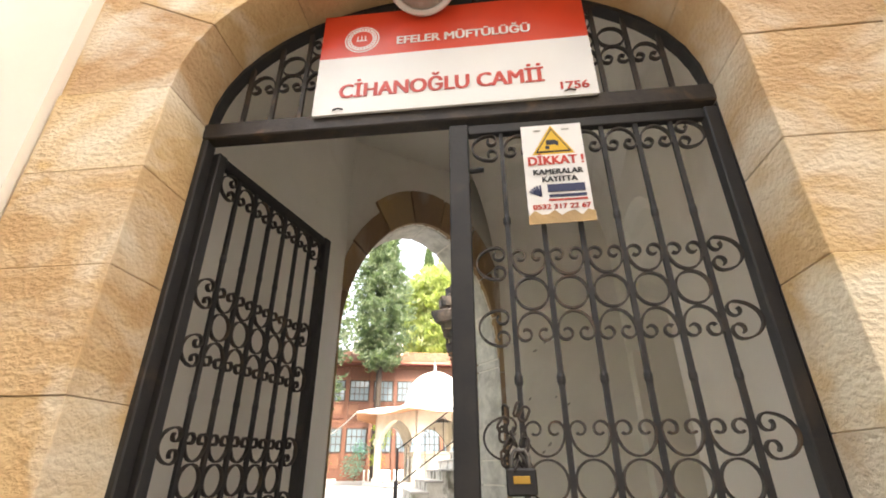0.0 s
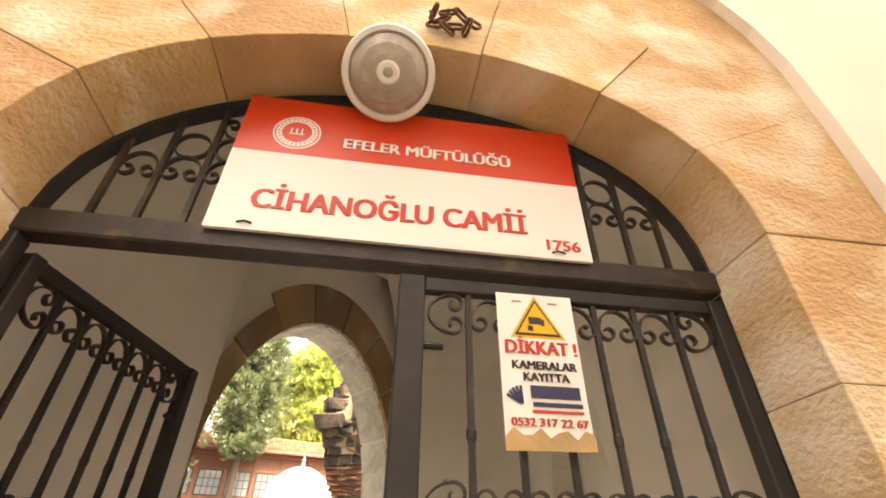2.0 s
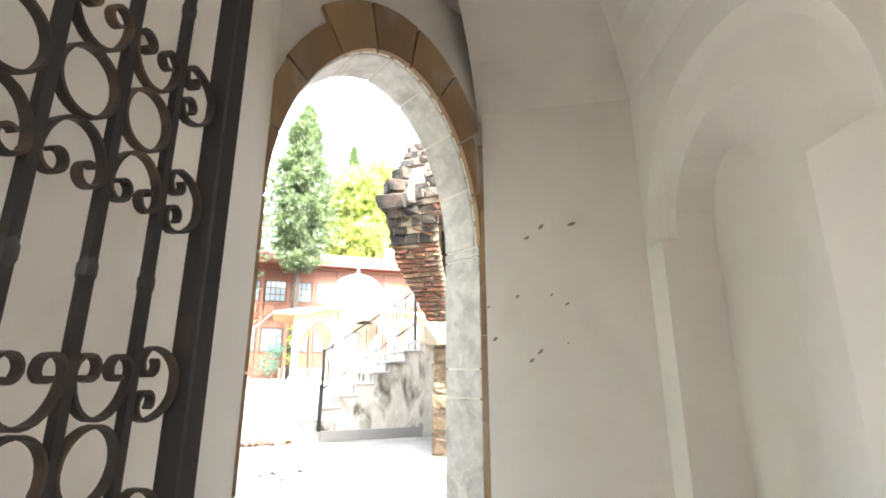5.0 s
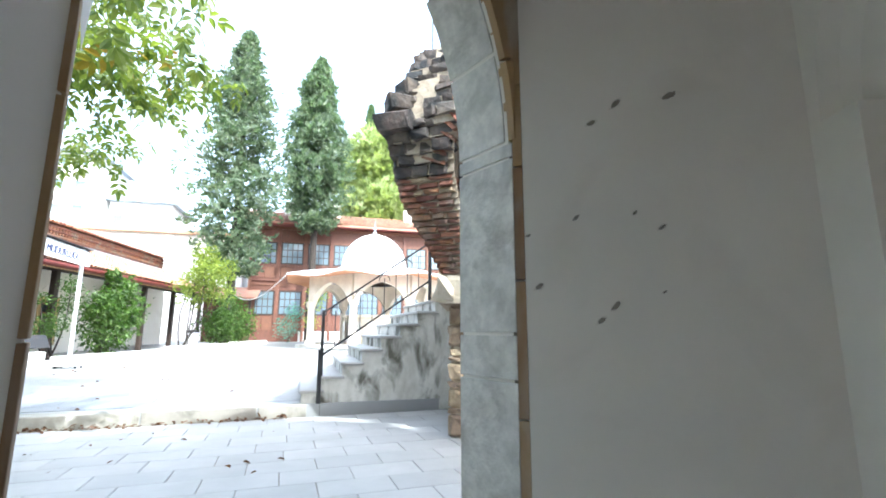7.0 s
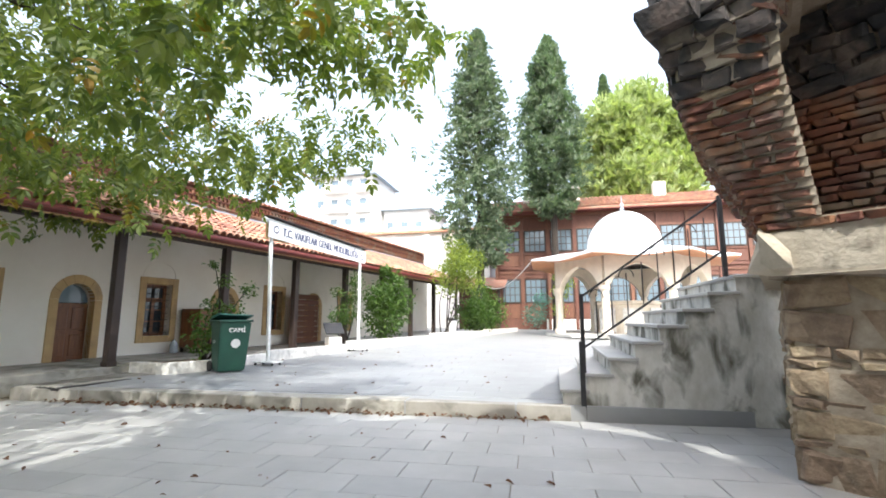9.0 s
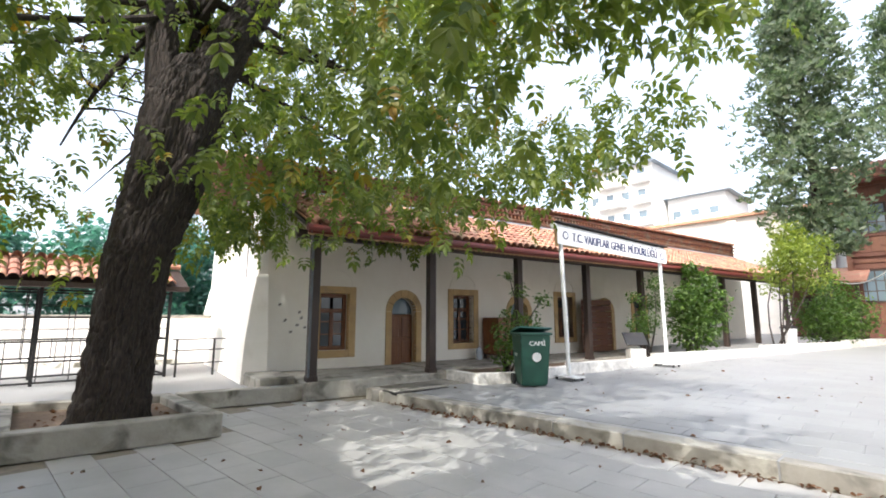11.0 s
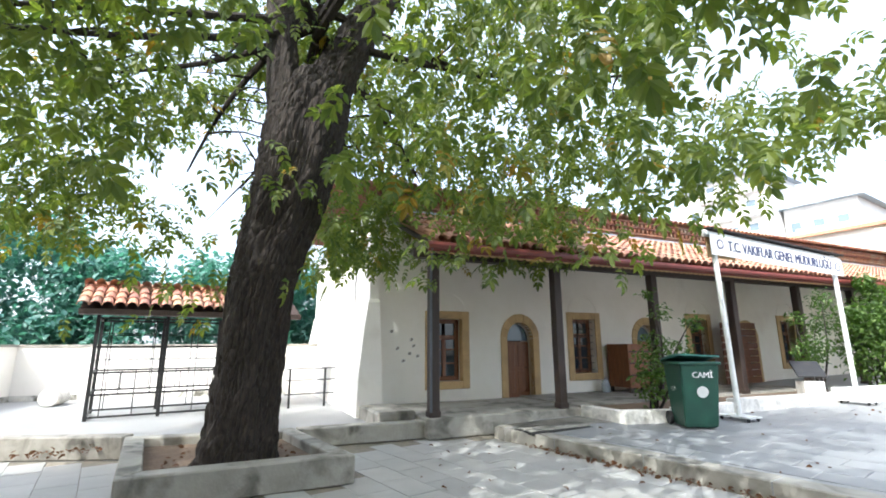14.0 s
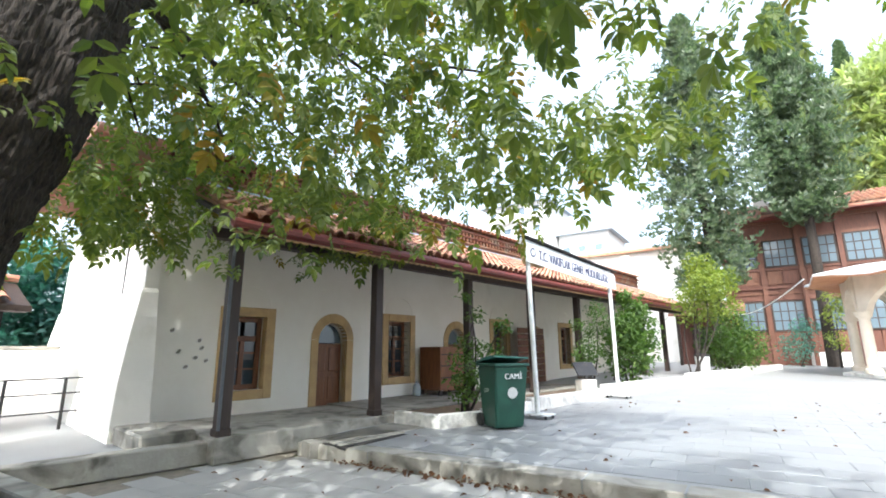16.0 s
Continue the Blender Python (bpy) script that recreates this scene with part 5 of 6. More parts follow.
part("body", lathe(bmesh.new(), [(0.08, 0.0), (0.10, 0.02), (0.10, 0.2), (0.075, 0.26), (0.03, 0.31), (0.03, 0.34)], 16), glass_material("bottle_plastic", (0.35, 0.38, 0.40), 0.15), bottle)
litter_bin = thing("litter_bin", ARC @ pose(2.05, 15.6, terrace_z(15.6) + 0.2), "white litter bin with a dark lid", "bin")
part("body", lathe(bmesh.new(), [(0.2, 0.0), (0.24, 0.5)], 18), WHITE_PAINT, litter_bin)
part("lid", lathe(bmesh.new(), [(0.26, 0.5), (0.24, 0.56), (0.1, 0.62)], 18), IRON, litter_bin)


# ---- foliage helpers ----
def leaf_shape(length, width):
    """One bent leaf blade along x: vertices and faces."""
    v = [(0, 0, 0), (length * 0.35, width / 2, 0.012), (length * 0.35, 0, -0.004), (length * 0.35, -width / 2, 0.012), (length * 0.72, width * 0.42, 0.002), (length * 0.72, 0, -0.012), (length * 0.72, -width * 0.42, 0.002), (length, 0, -0.035 * length / 0.15)]
    f = [(0, 2, 1), (0, 3, 2), (1, 2, 5, 4), (2, 3, 6, 5), (4, 5, 7), (5, 6, 7)]
    return np.array(v), f


def compound_leaf():
    """Seven leaflets on one stalk."""
    vs, fs = [], []
    for k, (x, a, s) in enumerate(((0.08, 68, 0.75), (0.08, -68, 0.75), (0.16, 55, 0.95), (0.16, -55, 0.95), (0.24, 40, 1.0), (0.24, -40, 1.0), (0.27, 0, 1.15))):
        v, f = leaf_shape(0.17 * s, 0.072 * s)
        c, sn = math.cos(radians(a)), math.sin(radians(a))
        turned = np.stack([v[:, 0] * c - v[:, 1] * sn + x, v[:, 0] * sn + v[:, 1] * c, v[:, 2] - x * x * 0.9 - 0.25 * (v[:, 0] ** 2)], 1)
        n = len(vs)
        vs.extend(turned.tolist())
        fs.extend(tuple(n + i for i in face) for face in f)
    return np.array(vs), fs


def turns(rng, n, droop):
    """Random rotations: any heading, pitched down by about droop degrees."""
    yaw = rng.uniform(0, 2 * np.pi, n)
    pit = np.radians(rng.normal(droop, 22, n))
    rol = np.radians(rng.normal(0, 28, n))
    cy, sy, cp, sp, cr, sr = np.cos(yaw), np.sin(yaw), np.cos(pit), np.sin(pit), np.cos(rol), np.sin(rol)
    m = np.empty((n, 3, 3))
    m[:, 0, 0], m[:, 0, 1], m[:, 0, 2] = cy * cp, cy * sp * sr - sy * cr, cy * sp * cr + sy * sr
    m[:, 1, 0], m[:, 1, 1], m[:, 1, 2] = sy * cp, sy * sp * sr + cy * cr, sy * sp * cr - cy * sr
    m[:, 2, 0], m[:, 2, 1], m[:, 2, 2] = -sp, cp * sr, cp * cr
    return m


def leaves(name, places, shape, mat, parent, seed, droop=25, scale=(0.75, 1.25)):
    """Leaves of one shape at many places, joined into one mesh."""
    rng = np.random.default_rng(seed)
    places = np.asarray(places)
    n = len(places)
    verts, faces = shape
    size = rng.uniform(scale[0], scale[1], n)
    pts = np.einsum("nij,kj->nki", turns(rng, n, droop), verts) * size[:, None, None] + places[:, None, :]
    k = len(verts)
    me = bpy.data.meshes.new(name)
    fl = []
    for i in range(n):
        b = i * k
        fl.extend([tuple(b + j for j in f) for f in faces])
    me.from_pydata(pts.reshape(-1, 3).tolist(), [], fl)
    me.materials.append(mat)
    ob = new(name, me)
    ob.parent = parent
    ob["kind"] = "stuff"
    return ob


def limb(bm, a, b, r0, r1, rng, bend=0.12, steps=7, sides=8):
    a, b = Vector(a), Vector(b)
    mid = [a.lerp(b, k / steps) for k in range(steps + 1)]
    wob = Vector((rng.uniform(-1, 1), rng.uniform(-1, 1), rng.uniform(-0.4, 0.8))) * (b - a).length * bend
    pts = [p + wob * math.sin(math.pi * k / steps) for k, p in enumerate(mid)]
    tube(bm, pts, [r0 + (r1 - r0) * (k / steps) ** 0.8 for k in range(steps + 1)], sides)
    return pts


# ---- the big walnut tree ----
ROOT = in_yard(0.10, -2.74, 0.0).translation
tree = thing("walnut_tree", pose(ROOT.x, ROOT.y, 0.15), "large walnut tree with furrowed bark and yellowing leaves", "tree")
rng = random.Random(21)


def trunk_mesh(path, radii, sides=160):
    """A trunk whose bark breaks into long upright plates."""
    bm = bmesh.new()
    rings = []
    fine = []
    for k in range(len(path) - 1):
        for j in range(16):
            s = j / 16
            fine.append((Vector(path[k]).lerp(Vector(path[k + 1]), s), radii[k] + (radii[k + 1] - radii[k]) * s, k + s))
    fine.append((Vector(path[-1]), radii[-1], len(path) - 1))
    for p, r, i in fine:
        ring = []
        for j in range(sides):
            a = 2 * math.pi * j / sides
            ridge = 1 + 0.05 * math.sin(7 * a + 1.3 * math.sin(i * 0.5)) + 0.045 * noise.noise(Vector((math.cos(a) * 2.2, math.sin(a) * 2.2, i * 0.55)))
            near, _ = noise.voronoi(Vector((math.cos(a) * r * 15, math.sin(a) * r * 15, p[2] * 4.2 + 0.6 * noise.noise(p * 3))))
            ridge -= min(0.10, 0.036 / r) * (1 - min(1.0, 2.4 * (near[1] - near[0])))
            ring.append(bm.verts.new((p[0] + r * ridge * math.cos(a), p[1] + r * ridge * math.sin(a), p[2])))
        rings.append(ring)
    for a, b in zip(rings, rings[1:]):
        for j in range(sides):
            bm.faces.new((a[j], a[(j + 1) % sides], b[(j + 1) % sides], b[j]))
    bm.faces.new(rings[-1])
    bm.faces.new(rings[0][::-1])
    return bm


STEM = [(0.0, 0.0, 0.50), (0.0, 0.12, 0.44), (0.03, 0.5, 0.405), (0.07, 1.2, 0.39), (0.12, 2.0, 0.395), (0.22, 2.5, 0.43), (0.33, 2.95, 0.48), (0.44, 3.5, 0.51), (0.52, 4.1, 0.53), (0.58, 4.7, 0.53), (0.66, 5.05, 0.42)]
part("trunk", trunk_mesh([(-0.148 * v, 0.989 * v, z) for v, z, r in STEM], [r for v, z, r in STEM]), BARK, tree, "thick trunk with deeply furrowed dark bark")
part("limb", trunk_mesh([(-0.11, 0.78 + 0.15 * k + 0.02 * k * k, 4.75 + 0.55 * k) for k in range(8)], [0.36, 0.35, 0.33, 0.30, 0.27, 0.22, 0.16, 0.10], 72), BARK, tree)
part("limb", trunk_mesh([(-0.05, 0.24 - 0.05 * k, 4.5 + 0.55 * k) for k in range(7)], [0.24, 0.22, 0.205, 0.19, 0.17, 0.13, 0.09], 56), BARK, tree)
CROWN = Vector((ROOT.x + 0.3, ROOT.y + 0.6, 0))


def crown_reach(az):
    """How far the crown reaches on a heading (radians, 0 is east)."""
    d = (az - radians(35) + math.pi) % (2 * math.pi) - math.pi
    w = (az - radians(185)) % (2 * math.pi)
    w = min(w, 2 * math.pi - w)
    return 5.0 + 2.0 * math.exp(-(d / 0.62) ** 2) - 3.0 * math.exp(-(w / 0.75) ** 2)


def crown_floor(r, az):
    return 3.05 + 0.50 * max(0.0, r - 4.6) + 0.55 * noise.noise(Vector((math.cos(az) * r * 0.6, math.sin(az) * r * 0.6, 3.0)))


for k in range(16):
    az = 2 * math.pi * k / 16 + rng.uniform(-0.12, 0.12)
    r = crown_reach(az) * rng.uniform(0.68, 0.95)
    start = Vector((-0.05, 0.6, rng.uniform(4.9, 6.5)))
    end = Vector((CROWN.x + r * math.cos(az) - ROOT.x, CROWN.y + r * math.sin(az) - ROOT.y, crown_floor(r, az) + rng.uniform(0.5, 2.4)))
    bm = bmesh.new()
    pts = limb(bm, start, end, 0.075, 0.014, rng, 0.10, 9)
    part("branch", bm, BARK, tree)
    for j in range(6):
        a = pts[rng.randint(3, 8)]
        d = Vector((rng.uniform(-1, 1), rng.uniform(-1, 1), rng.uniform(-0.75, 0.45)))
        bm = bmesh.new()
        limb(bm, a, a + d * rng.uniform(0.8, 1.7), 0.022, 0.005, rng, 0.15, 5, 5)
        part("twig", bm, BARK, tree)

nrng = np.random.default_rng(7)
clumps = []
while len(clumps) < 1720:
    az = nrng.uniform(0, 2 * math.pi)
    rmax = crown_reach(az)
    r = rmax * math.sqrt(nrng.uniform(0.004, 1))
    lo = crown_floor(r, az)
    hi = max(lo + 0.6, 9.4 - 0.09 * r * r)
    z = lo + (hi - lo) * nrng.uniform(0, 1) ** 1.5
    if r < 1.7 and z < 5.8:
        continue
    if noise.noise(Vector((r * math.cos(az) * 0.48, r * math.sin(az) * 0.48, z * 0.55 + 9))) < -0.05:
        continue
    east = (az + 0.08 + math.pi) % (2 * math.pi) - math.pi
    if abs(east) < 0.20 and z < 7.2 - 0.8 * r:        # open side, the stem shows
        continue
    clumps.append((CROWN.x + r * math.cos(az) - ROOT.x, CROWN.y + r * math.sin(az) - ROOT.y, z - 0.15))
# a few low hanging sprays
for wx, wy, z in ((-8.3, 4.9, 2.3), (-8.2, 5.2, 2.6), (-7.0, 7.3, 3.0), (-6.7, 7.6, 2.8), (-7.2, 6.9, 3.0), (-8.9, 3.9, 2.0), (-9.2, 3.7, 2.35), (-7.6, 6.3, 2.5), (-6.2, 8.0, 2.6), (-9.6, 3.2, 2.3), (-5.6, 3.4, 2.7), (-6.0, 2.6, 2.6)):
    clumps.append((wx - ROOT.x, wy - ROOT.y, z - 0.15))
for k in range(150):        # the heavy low boughs on the yard side
    az, r = nrng.uniform(0.45, 1.45), nrng.uniform(1.5, 4.3)
    clumps.append((CROWN.x + r * math.cos(az) - ROOT.x, CROWN.y + r * math.sin(az) - ROOT.y, nrng.uniform(3.7, 6.3)))
for k in range(26):        # shoots out of the bark
    a, z = nrng.uniform(0, 2 * math.pi), nrng.uniform(2.2, 4.6)
    clumps.append((0.62 * math.cos(a), 0.12 + 0.1 * z + 0.62 * math.sin(a), z - 0.3))
clumps = np.array(clumps)
spread = np.repeat(clumps, 5, axis=0) + nrng.normal(0, 1, (len(clumps) * 5, 3)) * np.array([0.26, 0.26, 0.16])
pick = nrng.uniform(0, 1, len(spread))
leaves("crown", spread[pick > 0.045], compound_leaf(), WALNUT_LEAF, tree, 3, droop=42, scale=(0.5, 0.92))
leaves("yellow_leaves", spread[pick <= 0.045], compound_leaf(), YELLOW_LEAF, tree, 4, droop=42, scale=(0.5, 0.9))


# ---- conifers and shrubs ----
def blade(length, width):
    return np.array([(0, 0, 0), (length * 0.5, width / 2, 0.0), (length, 0, 0), (length * 0.5, -width / 2, 0.0)]), [(0, 1, 2, 3)]


def tuft(length, width, n=5, seed=1):
    """A small spray of blades."""
    r = random.Random(seed)
    vs, fs = [], []
    for k in range(n):
        v, f = blade(length * r.uniform(0.7, 1.1), width)
        e = Euler((r.uniform(-0.6, 0.6), r.uniform(-0.9, 0.5), r.uniform(-1.0, 1.0))).to_matrix()
        b = len(vs)
        vs.extend((e @ Vector(p))[:] for p in v)
        fs.extend(tuple(b + i for i in face) for face in f)
    return np.array(vs), fs


def cypress(place, height, radius, bare, seed, label):
    t = thing("cypress_tree", place, label, "tree", "cypresses")
    r = np.random.default_rng(seed)
    part("trunk", tube(bmesh.new(), [(0, 0, 0), (0.05, 0, height * 0.35), (0, 0.03, height * 0.7), (0, 0, height * 0.96)], [0.26, 0.2, 0.11, 0.03], 10), BARK, t)
    pts = []
    n = 7000
    for i in range(n):
        h = bare + (1 - bare) * r.uniform(0, 1) ** 0.9
        k = (h - bare) / (1 - bare)
        prof = (1 - k) ** 0.62 * (0.4 + 0.6 * min(1, k * 4))
        az = r.uniform(0, 2 * math.pi)
        edge = radius * prof * (1 + 0.95 * noise.noise(Vector((math.cos(az) * 1.6, math.sin(az) * 1.6, h * 15 + seed))) + 0.9 * noise.noise(Vector((math.cos(az) * 4, math.sin(az) * 4, h * 36 + seed))))
        q = edge * r.uniform(0.25, 1) ** 0.45
        pts.append((q * math.cos(az), q * math.sin(az), h * height + r.normal(0, 0.12)))
    leaves("crown", pts, tuft(0.36, 0.09, 6, seed), CYPRESS_LEAF, t, seed, droop=-45)
    return t


cypress(in_yard(4.0, 22.0, 0.5), 18.4, 2.6, 0.20, 31, "tall ragged dark green cypress with upswept branches")
cypress(in_yard(8.25, 25.0, 0.5), 19.2, 2.35, 0.37, 32, "tall dense dark green cypress on a bare trunk")
cypress(in_yard(13.5, 40.0, 0.5), 24.0, 1.6, 0.2, 33, "slim distant cypress behind the house")


def bush(name, m, blobs, shape, mat, seed, label, category="shrub", stems=3, per=170, droop=15, group=""):
    """A plant from blobs (x, y, z, radius) of leaves on thin stems."""
    t = thing(name, m, label, category, group)
    r = np.random.default_rng(seed)
    rr = random.Random(seed)
    pts = []
    for (x, y, z, rad) in blobs:
        n = int(per * rad * rad * 4)
        d = r.normal(0, 1, (n, 3))
        d /= np.linalg.norm(d, axis=1)[:, None]
        q = rad * r.uniform(0.12, 1, n) ** 0.5
        wob = np.array([1 + 0.45 * noise.noise(Vector((a[0] * 2.5 + x, a[1] * 2.5 + y, a[2] * 2.5 + z))) for a in d])
        pts.append(np.array([x, y, z]) + d * (q * wob)[:, None])
    leaves("foliage", np.concatenate(pts), shape, mat, t, seed, droop)
    for k in range(stems):
        x, y, z, rad = blobs[k % len(blobs)]
        bm = bmesh.new()
        limb(bm, (rr.uniform(-0.12, 0.12), rr.uniform(-0.12, 0.12), 0), (x, y, z + rad * 0.3), 0.03, 0.008, rr, 0.1, 5, 6)
        part("stem", bm, BARK, t)
    return t


LEAF_SMALL, LEAF_MID = leaf_shape(0.09, 0.045), leaf_shape(0.13, 0.07)
bush("climbing_rose", ARC @ pose(1.0, 3.9, 0.34), [(0.0, 0.0, 0.75, 0.34), (-0.2, 0.35, 1.15, 0.28), (0.2, 0.5, 1.0, 0.3), (0.1, -0.1, 0.45, 0.34), (-0.3, 0.7, 1.75, 0.2), (0.25, 0.9, 1.55, 0.2), (-0.1, 0.2, 2.1, 0.14)], LEAF_SMALL, SHRUB_LEAF, 41, "straggling green rose bush in the bed", stems=7, per=430)
bush("climbing_rose", ARC @ pose(0.9, 9.3, 0.38), [(0, 0, 1.0, 0.4), (-0.2, 0.6, 1.6, 0.35), (0.1, -0.6, 0.9, 0.35), (0.1, 0.3, 2.1, 0.3), (-0.2, -0.3, 1.7, 0.2)], LEAF_SMALL, SHRUB_LEAF, 42, "straggling green rose bush by a post", stems=6, per=430)
bush("round_shrub", ARC @ pose(1.15, 11.3, 0.42), [(0, 0, 0.9, 0.8), (0.1, 0.5, 1.5, 0.75), (0, -0.4, 1.6, 0.55), (0.15, 0.3, 2.15, 0.5), (0, 0, 2.6, 0.25)], LEAF_MID, SHRUB_LEAF, 43, "dense dark green rounded shrub", stems=3, per=520)
bush("small_tree", ARC @ pose(1.9, 15.2, 0.46), [(0.2, 0.0, 2.6, 0.8), (0.5, 0.6, 3.3, 0.8), (0.1, 1.0, 2.4, 0.75), (0.7, -0.4, 3.1, 0.6), (0.9, 0.8, 2.5, 0.7), (0.4, 0.3, 3.9, 0.55), (0.9, 1.3, 3.4, 0.6)], LEAF_MID, BRIGHT_LEAF, 44, "young tree with bright yellow-green leaves", "tree", stems=6, per=230)
bush("round_shrub", ARC @ pose(2.5, 18.0, 0.5), [(0, 0, 0.8, 0.9), (0.2, 0.8, 1.2, 0.9), (-0.2, -0.7, 1.0, 0.8), (0.3, 1.6, 0.9, 0.8), (0, 0.4, 1.9, 0.7)], LEAF_MID, SHRUB_LEAF, 45, "broad dark green shrub along the bed", stems=3, per=300)
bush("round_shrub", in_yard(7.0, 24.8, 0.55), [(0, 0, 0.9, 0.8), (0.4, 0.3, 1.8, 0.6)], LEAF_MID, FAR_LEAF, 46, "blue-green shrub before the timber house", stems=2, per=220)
bush("climbing_vine", in_yard(8.4, 23.6, 0.55), [(0, 0, 1.2, 0.5), (0.1, 0.1, 2.3, 0.6), (0.2, 0, 3.2, 0.6), (0.5, 0.2, 2.8, 0.5)], LEAF_MID, BRIGHT_LEAF, 47, "yellow-green vine by the fountain", stems=3, per=180)
bush("umbrella_pine", in_yard(15.0, 34.5, 0.5), [(0, 0, 13.2, 3.4), (-2.6, 0, 12.2, 2.7), (2.8, 0.5, 12.4, 2.8), (-1.6, -1.5, 15.8, 2.7), (1.6, 0, 16.4, 3.0), (0, -2, 11.0, 3.0), (-3.6, 0, 14.2, 1.9), (3.9, 0, 14.6, 2.1), (0.2, 0, 18.3, 2.0), (-2.2, -1, 9.6, 1.8), (2.6, -1, 9.8, 2.0)], tuft(0.75, 0.16, 6, 9), PINE_LEAF, 48, "broad rounded pine with bright green needles", "tree", stems=8, per=28, droop=-30)
frng = random.Random(77)
for k in range(14):
    u = -13.2 - 2.0 * frng.random()
    v = -12.5 + 1.25 * k
    blobs = [(frng.uniform(-0.8, 0.8), frng.uniform(-0.8, 0.8), 1.4 + 0.75 * j + frng.uniform(-0.3, 0.3), frng.uniform(0.85, 1.25)) for j in range(5 + (1 if k < 6 else 0))]
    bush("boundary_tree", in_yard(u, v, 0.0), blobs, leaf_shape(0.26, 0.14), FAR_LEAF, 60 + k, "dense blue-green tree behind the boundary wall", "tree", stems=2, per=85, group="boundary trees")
bush("back_tree", ARC @ pose(-11.5, 5.0, 0.0), [(0, 0, 6.5, 1.8), (0.5, 2.0, 7.2, 1.8), (0, -2.2, 6.2, 1.6), (0.4, 4.5, 6.8, 1.6)], leaf_shape(0.26, 0.14), SHRUB_LEAF, 80, "green tree rising behind the tiled roof", "tree", stems=3, per=40)

# ---- ruined brick pier ----
ruin = thing("ruined_pier", pose(0, 0, 0), "ruined pier of rubble, brick courses and a marble springer", "ruin", kind="structure")
rr = random.Random(14)


def rough_piece(seed):
    r = random.Random(seed)
    bm = bmesh.new()
    bmesh.ops.create_cube(bm, size=1)
    bmesh.ops.bevel(bm, geom=list(bm.edges), offset=0.09, segments=1, affect="EDGES")
    for v in bm.verts:
        v.co += Vector((r.uniform(-0.08, 0.08), r.uniform(-0.09, 0.09), r.uniform(-0.11, 0.11)))
    return bm


def piece_set(name, mat, n):
    out_list = []
    for k in range(n):
        me = bpy.data.meshes.new(name)
        b = rough_piece(k + 50)
        b.to_mesh(me)
        b.free()
        me.materials.append(mat)
        out_list.append(me)
    return out_list


BRICKS, STONES = piece_set("brick", BRICK, 6), piece_set("stone", RUBBLE, 8)
DARK_STONES = piece_set("stone", LICHEN_SHADE_STONE, 8)


def pier_corner(z):
    """The pier's leaning near corner at a height."""
    keys = [(0, 0.80, 8.42), (1.5, 0.82, 8.40), (1.62, 0.62, 8.20), (1.95, 0.66, 8.15), (2.75, 0.16, 7.95), (3.3, 0.02, 7.75), (3.5, -0.02, 7.66), (3.9, 0.10, 7.70), (4.6, 0.35, 7.85)]
    for (z0, x0, y0), (z1, x1, y1) in zip(keys, keys[1:]):
        if z <= z1:
            k = (z - z0) / (z1 - z0)
            return Vector((x0 + (x1 - x0) * k, y0 + (y1 - y0) * k))
    return Vector(keys[-1][1:])


